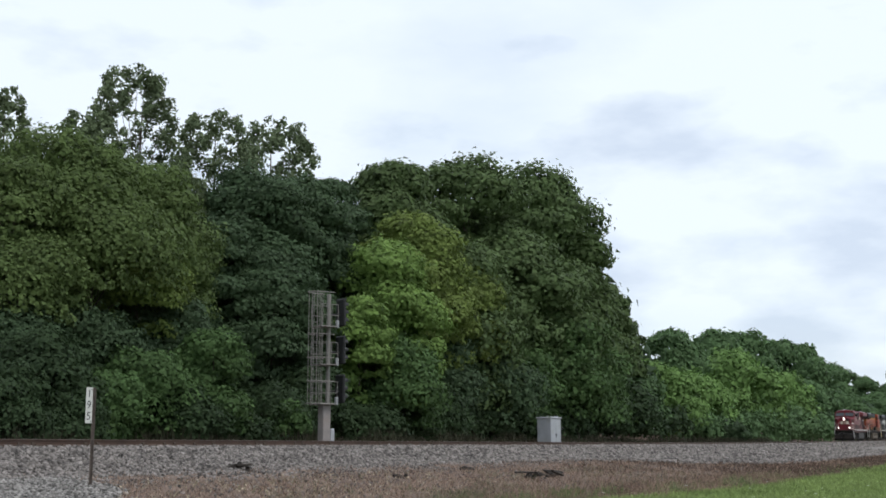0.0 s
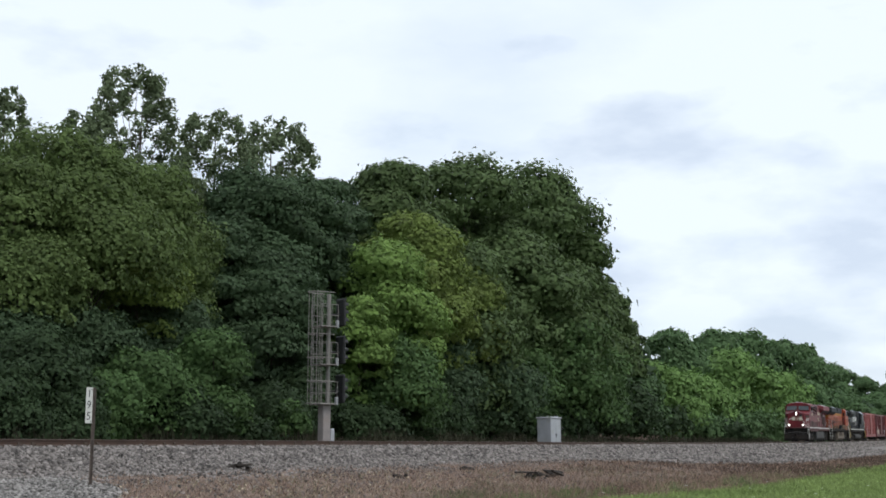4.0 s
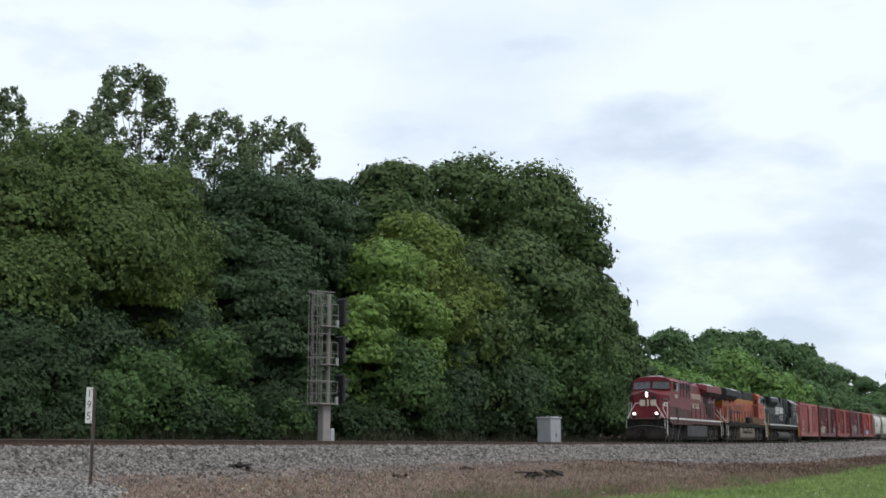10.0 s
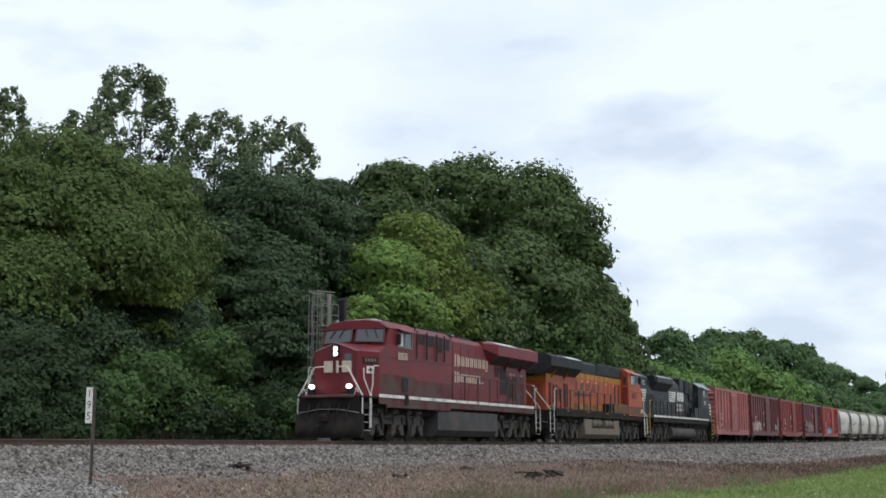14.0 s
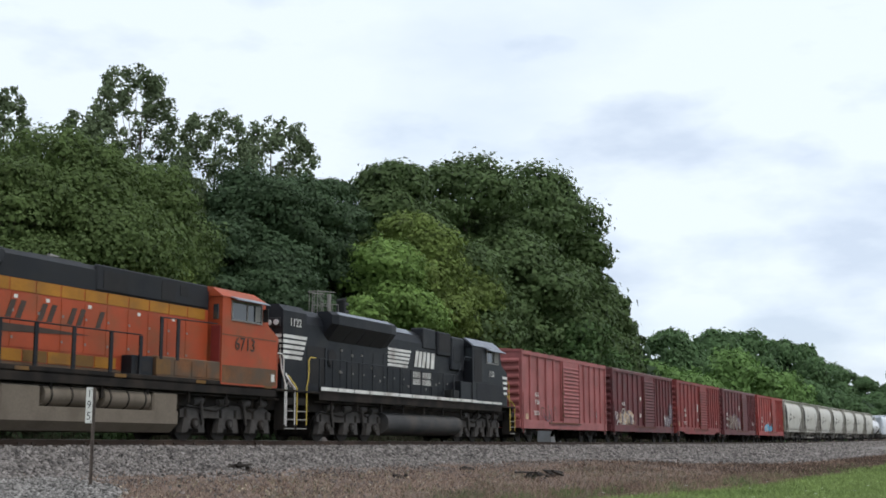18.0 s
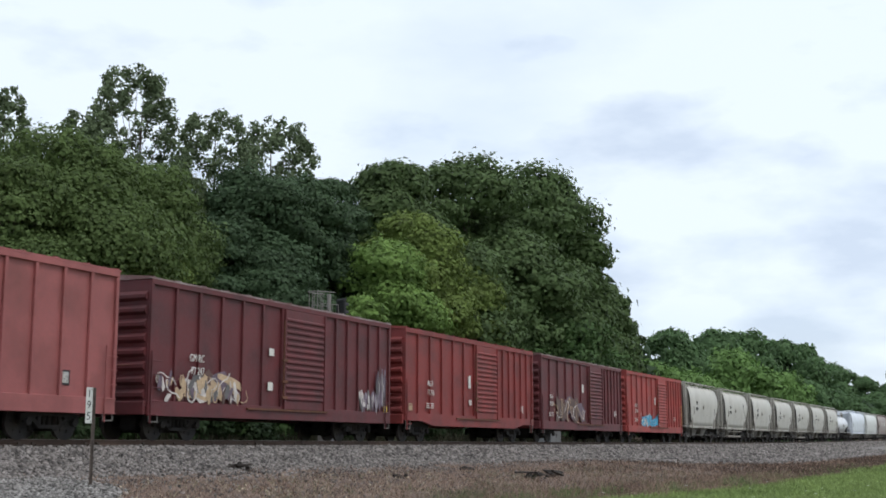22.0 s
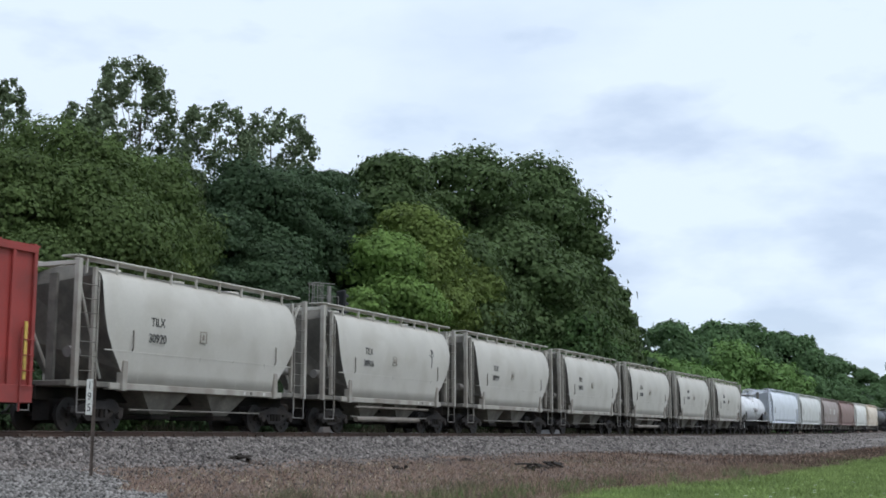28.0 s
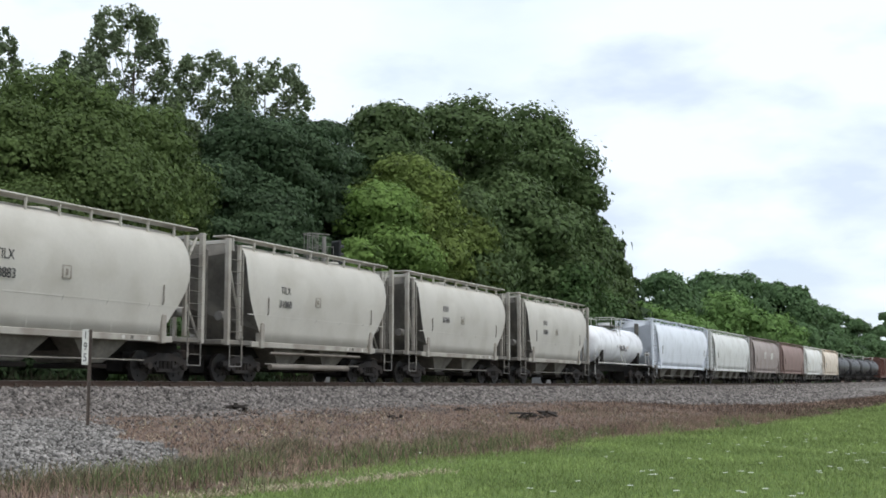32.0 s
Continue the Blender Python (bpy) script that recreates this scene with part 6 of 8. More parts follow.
        # two wide windscreens with wipers
        for y in (-1, 1):
            p = [Vector((X(-8.40), y * 0.10, 4.08)), Vector((X(-8.38), y * 1.42, 4.02)), Vector((X(-8.20), y * 1.38, 4.60)), Vector((X(-8.22), y * 0.10, 4.66))]
            n = Vector((-d * 0.95, 0, 0.3)).normalized()
            s = Shape().add([q + n * 0.07 for q in p] + [q - n * 0.05 for q in p], [(0, 1, 2, 3), (7, 6, 5, 4), (0, 4, 5, 1), (1, 5, 6, 2), (2, 6, 7, 3), (3, 7, 4, 0)])
            glass = part("windscreen", s, M_GLASS, cab_ob, "dark windscreen pane")
            rim = Shape()
            for k in range(4):
                rim.rod(p[k] + n * 0.07, p[(k + 1) % 4] + n * 0.07, 0.035, 6)
            part("gasket", rim, M_BLACK if orange else M_REDLOW, glass)
            for q in (0.3, 0.62):
                part("wiper", Shape().rod(p[3].lerp(p[2], q) + n * 0.10, p[0].lerp(p[1], q + 0.16).lerp(p[3].lerp(p[2], q + 0.16), 0.35) + n * 0.10, 0.016, 5), M_BLACK, glass)
        for y in (-cw, cw):
            wx = (-7.33, -6.05) if red else (-7.9, -6.15)
            cab_window(cab_ob, *span(*wx), 3.95, 4.52, y, M_GALV)
            panel("window_screen", wx[0] + 0.08, wx[0] + 0.42, 3.98, 4.5, y * 1.022, M_SIGN if red else M_GALV, "pale sliding sash", 0.01, cab_ob)
            part("sunshade", Shape().prism([(y, 4.66), (y * 1.2, 4.55), (y * 1.2, 4.58), (y, 4.70)], *span(wx[0] - 0.1, wx[1] + 0.1), "x"), M_ROOFPALE if orange else paint, cab_ob)
            part("mirror", box(wx[0] - 0.16, wx[0] - 0.12, y, y * 1.14, 4.0, 4.45, 0.01), M_BLACK, cab_ob)
            part("cab_sill", box(back, -8.9, y, y * 1.006, 3.40, 3.43, 0), low, cab_ob)
            if orange:
                panel("lower_side", -8.95, -5.65, 1.85, 2.42, y, low, "grime-covered lower cab side", 0.008)
                panel("placard", -8.8, -8.6, 2.0, 2.25, y * 1.007, M_WHITE, thick=0.01)
                part("cab_door", box(back + 0.01, back + 0.05, y * 0.74, y * 0.97, 2.5, 3.7, 0.01), M_RUSTRED, cab_ob, "deep red recessed door")
                part("door_window", box(back + 0.02, back + 0.05, y * 0.78, y * 0.92, 3.9, 4.4, 0.01), M_GLASS, cab_ob)
        # lamps, number boards and rails on the front
        part("headlight_panel", box(-9.93, -9.98, -0.2, 0.12, 3.36, 3.84, 0.02), M_BLACKPAINT, nose_ob)
        for z in (3.70, 3.50):
            part("headlight", Shape().rod((X(-9.96), -0.04, z), (X(-10.02), -0.04, z), 0.085, 14), M_LAMP if red else M_DULL, nose_ob, "bright round headlight" if red else "")
        for y in (-0.86, 0.86):
            part("ditch_light", Shape().rod((X(-10.22), y, 2.16), (X(-10.4), y, 2.16), 0.085, 14), M_LAMP if red else M_DULL, car, "bright ditch light" if red else "")
            part("lamp_bracket", box(-10.36, -10.1, y - 0.1, y + 0.1, 1.79, 2.08, 0.02), M_BLACKPAINT, car)
            e = math.copysign(1, y)
            c0 = Vector((X(-9.40), e * 1.315, 0))
            away = Vector((-0.535 * d, 0.845 * e, 0))
            along = Vector((-0.845 * d, -0.535 * e, 0))
            for name, z0, z1, half, mat, lift in (("number_board", 3.12, 3.36, 0.34, M_VENT, 0.03), ("crest_panel", 2.70, 3.0, 0.17, M_WHITE if red else paint, 0.025)):
                c = c0 + away * 0.01
                v = [c + along * a + Vector((0, 0, z)) + away * q for q in (0, lift) for a, z in ((-half, z0), (half, z0), (half, z1), (-half, z1))]
                board = part(name, Shape().add(v, [(0, 1, 2, 3), (7, 6, 5, 4), (0, 4, 5, 1), (1, 5, 6, 2), (2, 6, 7, 3), (3, 7, 4, 0)]), mat, nose_ob)
                if red and name == "crest_panel":
                    for a0_, a1_, z0_, z1_ in ((-0.03, 0.03, 2.75, 2.95), (-0.11, 0.11, 2.82, 2.88)):
                        v = [c + along * a + Vector((0, 0, z)) + away * q for q in (0.024, 0.034) for a, z in ((a0_, z0_), (a1_, z0_), (a1_, z1_), (a0_, z1_))]
                        part("crest_bar", Shape().add(v, [(0, 1, 2, 3), (7, 6, 5, 4), (0, 4, 5, 1), (1, 5, 6, 2), (2, 6, 7, 3), (3, 7, 4, 0)]), M_RED, board)
                if red and name == "number_board":
                    for k in range(4):
                        v = [c + along * a + Vector((0, 0, z)) + away * q for q in (0.028, 0.036) for a, z in ((-0.26 + 0.14 * k, 3.17), (-0.17 + 0.14 * k, 3.17), (-0.17 + 0.14 * k, 3.31), (-0.26 + 0.14 * k, 3.31))]
                        part("numeral_block", Shape().add(v, [(0, 1, 2, 3), (7, 6, 5, 4), (0, 4, 5, 1), (1, 5, 6, 2), (2, 6, 7, 3), (3, 7, 4, 0)]), M_SMUDGY, board)
            handrail(car, [(X(-10.25), e * 0.34, 2.96), (X(-10.28), e * 0.75, 2.94), (X(-10.32), e * 1.48, 1.78), (X(-10.34), e * 1.48, 0.6)], 0.028, grab, label="pale grab rail")
            handrail(car, [(X(-9.75), e * 1.22, 2.9), (X(-9.78), e * 1.24, 2.5), (X(-9.72), e * 1.5, 1.85), (X(-9.72), e * 1.5, 0.5)], 0.026, grab, label="pale grab rail")
            handrail(car, [(X(-10.3), e * 1.1, 1.82), (X(-10.34), e * 1.2, 2.1), (X(-10.34), e * 1.3, 1.9)], 0.022, grab)
        part("nose_door", box(-9.9, -9.935, -0.85, -0.3, 1.95, 3.60, 0.01), paint, nose_ob)
        part("door_window", box(-9.93, -9.945, -0.74, -0.42, 3.22, 3.5, 0.01), M_GLASS, nose_ob)
        part("anticlimber", box(-10.3, -10.6, -1.15, 1.15, 1.70, 1.82, 0.03), M_REDLOW if red else M_UNDER, car, "grime-edged steel ledge")
    else:
        # hood, flared radiators and rear end
        prof = [(-hw, 1.79), (hw, 1.79), (hw, 4.3), (hw - 0.1, 4.62), (hw - 0.4, 4.86), (-hw + 0.4, 4.86), (-hw + 0.1, 4.62), (-hw, 4.3)]
        part("long_hood", Shape().prism(prof, *span(-5.1, 9.7), "x"), paint, car)
        part("hood_rear", Shape().prism([(-hw - 0.03, 1.79), (hw + 0.03, 1.79), (hw + 0.03, 4.66), (hw - 0.2, 4.9), (-hw + 0.2, 4.9), (-hw - 0.03, 4.66)], *span(9.66, 11.3), "x"), paint, car)
        for y in (-1, 1):
            rings = []
            for u, k in ((8.35, 0.0), (8.0, 1.0), (3.5, 1.0), (3.0, 0.55)):
                w = hw + (1.57 - hw) * (0.75 + 0.25 * k)
                rings.append([(X(u), y * 1.0, 3.72 + 0.2 * (1 - k)), (X(u), y * w, 4.42 - 0.02 * k), (X(u), y * w, 4.76), (X(u), y * (w - 0.18), 4.9), (X(u), y * 0.8, 4.9)])
            wing = part("radiator_flare", Shape().loft(rings, smooth=False), paint, car, "flared radiator housing")
            slope_panel("flare_edge", 3.6, 7.95, y * 1.565, 4.77, y * 1.40, 4.90, M_ROOFPALE, wing, "pale strip along the flare top", 0.01)
            for k in range(4):
                u = 3.55 + k * 1.12
                slope_panel("radiator_grille", u, u + 1.05, y * 1.05, 3.79, y * 1.52, 4.37, M_VENT, wing)
            panel("equipment_recess", 8.25, 9.55, 2.1, 3.5, y * hw, M_VENT, "dark open recess", 0.012)
            panel("recess_edge", 8.12, 8.25, 2.1, 3.5, y * hw, paint, thick=0.05)
            part("round_hatch", Shape().rod((X(7.7), y * hw, 3.15), (X(7.7), y * (hw + 0.05), 3.15), 0.32, 20), M_VENT, car, "round dark hatch")
            part("hatch_rim", Shape().rod((X(7.7), y * hw, 3.15), (X(7.7), y * (hw + 0.03), 3.15), 0.38, 20), M_ROOFGREY, car)
            for u, z in ((6.9, 3.45), (6.0, 3.3), (5.2, 3.35), (4.3, 2.9), (7.0, 2.6), (3.6, 2.4), (0.9, 2.3), (-0.9, 2.25), (-2.0, 2.5)):
                part("grab_latch", box(u, u + 0.09, y * hw, y * (hw + 0.05), z, z + 0.1, 0.01), M_GALV, car)
            for k in range(12):
                u = 7.0 - 0.92 * k
                door_ob = panel("hood_door", u - 0.88, u, 1.95, 3.6 if u > 3 else 3.0, y * hw, paint, thick=0.012)
                part("latch", box(u - 0.14, u - 0.07, y * (hw + 0.01), y * (hw + 0.03), 2.6, 2.67, 0), M_GALV, door_ob)
            slope_panel("worn_roof", 0.4, 2.8, y * (hw - 0.08), 4.64, y * (hw - 0.36), 4.87, M_ROOFPALE, car, "pale strip along the hood top", 0.012)
            part("blower_housing", box(-0.5, -1.87, y * 0.5, y * 1.12, 4.1, 5.04, 0.05), paint, car)
            part("blower_housing", box(-2.0, -3.44, y * 0.5, y * 1.18, 3.9, 5.0, 0.05), M_ROOFGREY, car)
            panel("intake_grille", -2.1, -3.35, 4.1, 4.9, y * 1.18, M_VENT, thick=0.015)
            part("blower_housing", box(-3.5, -5.0, y * 0.5, y * 1.2, 3.3, 4.88, 0.06), paint, car)
            panel("intake_grille", -3.7, -4.4, 3.7, 4.4, y * 1.2, M_ROOFGREY, thick=0.015)
            part("battery_box", box(-3.9, -5.6, y * 1.05, y * 1.5, 1.79, 2.8, 0.03), paint, car)
            part("step_box", box(-2.9, -3.8, y * 1.05, y * 1.45, 1.79, 2.35, 0.02), M_VENT, car)
        part("fan_cover", Shape().rod((X(6.0), 0, 4.86), (X(6.0), 0, 5.0), 0.7, 20), M_ROOFGREY, car)
        part("exhaust_stack", box(1.2, 1.8, -0.4, 0.4, 4.86, 5.0, 0.03), M_VENT, car)
        part("rear_lamp_panel", box(11.3, 11.36, -1.02, -0.4, 4.05, 4.4, 0.02), M_VENT, car)
        for k in (0, 1):
            part("rear_headlight", Shape().rod((X(11.35), -0.86 + 0.3 * k, 4.22), (X(11.41), -0.86 + 0.3 * k, 4.22), 0.1, 14), M_DULL, car)
        # cab with its nose
        cw = 1.54
        side = [(-5.2, 1.79), (-9.72, 1.79), (-9.72, 3.45), (-8.95, 3.82), (-8.72, 4.55), (-5.2, 4.55)]
        cab_ob = part("cab", Shape().prism([(X(u), z) for u, z in side], -cw, cw, "y"), paint, car, "angular crew cab")
        rr = [[(X(u), -cw - 0.02, 4.54), (X(u), -1.05, 4.94), (X(u), 1.05, 4.94), (X(u), cw + 0.02, 4.54)] for u in (-8.95, -5.15)]
        part("cab_roof", Shape().loft(rr, smooth=False), paint, car)
        nose = Shape().loft([[(X(-9.7), -1.5, 1.79), (X(-9.7), 1.5, 1.79), (X(-9.7), 1.5, 3.45), (X(-9.7), -1.5, 3.45)], [(X(-10.2), -1.05, 1.79), (X(-10.2), 1.05, 1.79), (X(-10.1), 1.0, 3.3), (X(-10.1), -1.0, 3.3)]], smooth=False)
        part("nose", nose, paint, car)
        for y in (-1, 1):
            # this pale plate paints the sky's reflection onto the black roof slope
            slope_panel("roof_slope", -8.93, -5.3, y * 1.545, 4.57, y * 1.07, 4.96, M_ROOFPALE, cab_ob, "roof slope with the sky sheen painted pale", 0.012)
            cab_window(cab_ob, *span(-8.5, -7.0), 3.85, 4.42, y * cw, M_GALV)
            panel("window_screen", -8.4, -7.9, 3.88, 4.4, y * cw * 1.022, M_GALV, thick=0.01, parent=cab_ob)
            part("sunshade", Shape().prism([(y * 1.53, 4.54), (y * 1.86, 4.38), (y * 1.86, 4.41), (y * 1.53, 4.58)], *span(-8.8, -6.8), "x"), M_ROOFPALE, cab_ob)
            part("doorway", box(-5.4, -6.35, y * cw, y * (cw + 0.012), 2.85, 4.4, 0), M_VENT, cab_ob)
            part("door_window", box(-5.16, -5.2, y * 1.2, y * 1.45, 3.8, 4.4, 0), M_GLASS, cab_ob)
            part("cab_sill", box(-5.2, -9.7, y * cw, y * (cw + 0.01), 2.84, 2.88, 0), M_ROOFGREY, cab_ob)
            part("tool_box", box(-5.7, -9.6, y * cw, y * (cw + 0.015), 1.95, 2.8, 0.005), M_ROOFGREY, cab_ob, "dusty lower side panel")
            for k in range(4):
                panel("nose_stripe", -9.2 + 0.05 * k, -9.68, 2.35 + 0.26 * k, 2.48 + 0.26 * k, y * cw * 1.012, M_WHITE, "white nose stripe", 0.01)

    # markings
    if red:
        for y in (-hw - 0.016, hw + 0.016):
            a = even_spans(0.18, 3.88, 7)
            word_blocks(car, M_CREAM, [(-0.32, 0.1)], 3.52, 4.12, y, "cream lettering block", weight=0.11)
            word_blocks(car, M_CREAM, a, 3.58, 4.02, y, "cream lettering block", weight=0.11)
            word_blocks(car, M_CREAM, [(-0.32, 0.06)], 2.76, 3.28, y, "cream lettering block", weight=0.11)
            word_blocks(car, M_CREAM, even_spans(0.14, 2.9, 6), 2.80, 3.2, y, "cream lettering block", weight=0.11)
        side_text("8808", 0.46, M_CREAM, car, X(-6.92), 3.42 + 0.1, -1.575, 1.0, "road_number")
        for y0, y1 in ((0.10, 0.52), (-0.76, -0.32)):
            blk = box(-9.93, -9.965, y0, y1, 2.74, 3.2, 0.03)
            part("emblem_block", blk, M_CREAM, nose_ob, "cream emblem block")
        part("emblem_bar", box(-9.94, -9.97, -0.17, -0.06, 2.72, 3.22, 0.01), M_CREAM, nose_ob, "cream emblem block")
    elif orange:
        for y in (-hw - 0.016, hw + 0.016):
            word_blocks(car, M_BROWNINK, even_spans(X(4.34), X(-0.35), 4, 0.14), 3.14, 3.62, y, "dark lettering block", slant=0.2, weight=0.2)
            part("swoosh", Shape().prism([(X(4.7), 2.72), (X(2.5), 2.80), (X(0.2), 2.90), (X(2.6), 2.98), (X(4.6), 2.98)], y, y * 1.008, "y"), M_BROWNINK, car, "dark sweeping underline")
        side_text("6713", 0.62, M_BROWNINK, car, X(-6.95), 3.14, -1.56, 1.0, "road_number")
    else:
        for y in (-hw - 0.014, hw + 0.014):
            for k in range(5):
                z = 3.14 + 0.165 * k
                s = Shape().prism([(X(2.92), z), (X(1.05 - 0.085 * k), z), (X(0.99 - 0.085 * k), z + 0.11), (X(2.92), z + 0.11)], y, y * 1.008, "y")
                part("hood_stripe", s, M_WHITE, car, "white speed stripe")
            for a, b, e in ((0.35, 0.08, -0.18), (-0.02, -0.3, -0.18), (-0.42, -0.72, -0.18), (-0.9, -1.2, -0.1), (-1.35, -1.7, -0.1)):
                s = Shape().prism([(X(a), 3.24), (X(b), 3.24), (X(b + e), 3.94), (X(a + e), 3.94)], y, y * 1.012, "y")
                part("emblem_block", s, M_WHITE, car, "white emblem block")
            word_blocks(car, M_WHITE, even_spans(X(0.44), X(-1.5), 7), 2.77, 3.03, y, "white lettering block", weight=0.07)
            word_blocks(car, M_WHITE, even_spans(X(0.44), X(-1.63), 8), 2.46, 2.71, y, "white lettering block", weight=0.07)
        side_text("1122", 0.42, M_WHITE, car, X(10.45), 4.25, -hw - 0.045, 1.0, "road_number")
        side_text("1122", 0.40, M_WHITE, car, X(-7.6), 3.3, -1.56, 0.8, "road_number")
        for k in range(5):
            z = 2.92 + 0.19 * k
            for y in (-hw - 0.032, hw + 0.032):
                s = Shape().prism([(X(11.28), z), (X(9.98 - 0.08 * k), z), (X(9.92 - 0.08 * k), z + 0.12), (X(11.28), z + 0.12)], y, y * 1.008, "y")
                part("end_stripe", s, M_WHITE, car, "white end stripe")
            part("end_stripe", box(11.3, 11.312, -1.05, -0.35, z, z + 0.12, 0), M_WHITE, car)
            part("end_stripe", box(11.3, 11.312, 0.35, 1.05, z, z + 0.12, 0), M_WHITE, car)
        part("end_crossband", box(11.3, 11.33, -0.3, 0.3, 2.0, 3.9, 0.01), M_VENT, car)
    return car


M_RUSTRED = material("deep_red_door", (0.17, 0.018, 0.014), rough=0.6, spread=0.2)
M_BROWNINK = material("faded_brown_lettering", (0.045, 0.026, 0.018), rough=0.65, spread=0.3, scale=2)
M_SMUDGY = material("grimy_numerals", (0.16, 0.11, 0.09), rough=0.8, spread=0.3)


CARS.append((build_loco("red", 1), 221.75))
CARS.append((build_loco("orange", -1), 244.0))
CARS.append((build_loco("black", -1), 265.35))


# ---- boxcars ----
def paint_for(name, colour, dirt, amount=0.35, rough=0.6):
    return material(name, colour, rough=rough, spread=0.16, scale=0.7, fine=12, dirt=dirt, dirt_amount=amount, dirt_scale=0.9, bump=0.08)


M_BOX = {
    "pink": paint_for("faded_pinkish_red", (0.30, 0.088, 0.085), (0.20, 0.06, 0.055)),
    "maroon": paint_for("dark_maroon", (0.112, 0.021, 0.024), (0.065, 0.018, 0.02)),
    "red": paint_for("boxcar_red", (0.205, 0.030, 0.027), (0.13, 0.027, 0.026)),
    "bright": paint_for("bright_boxcar_red", (0.30, 0.043, 0.036), (0.18, 0.036, 0.03)),
    "brown": paint_for("boxcar_brown", (0.13, 0.05, 0.035), (0.08, 0.035, 0.03)),
}
M_STENCIL = material("stencil_white", (0.6, 0.58, 0.54), rough=0.7, spread=0.2)
M_ROOFGALV = material("galvanised_roof", (0.30, 0.24, 0.23), rough=0.6, metal=0.2, spread=0.25, scale=0.8, dirt=(0.14, 0.06, 0.055), dirt_amount=0.5)
M_RUST = material("rust", (0.12, 0.05, 0.028), rough=0.9, spread=0.35, scale=4)
M_SPRAY = {c: material("spray_" + c, rgb, rough=0.6, spread=0.3, scale=2.5, fine=14, bump=0.0) for c, rgb in
           dict(pale=(0.55, 0.50, 0.47), tan=(0.45, 0.32, 0.20), grey=(0.12, 0.11, 0.11), blue=(0.05, 0.30, 0.48), yellow=(0.55, 0.38, 0.08), lilac=(0.27, 0.22, 0.28), brown=(0.10, 0.055, 0.045), plum=(0.13, 0.09, 0.12)).items()}
BOX_LABELS = {"pink": "faded pinkish-red ribbed boxcar with closed sliding door", "maroon": "dark maroon ribbed boxcar with spray paint along its side",
              "red": "red ribbed boxcar with drop sill and closed door", "bright": "bright red ribbed boxcar with blue spray paint", "brown": "dull brown ribbed boxcar among black tank cars"}


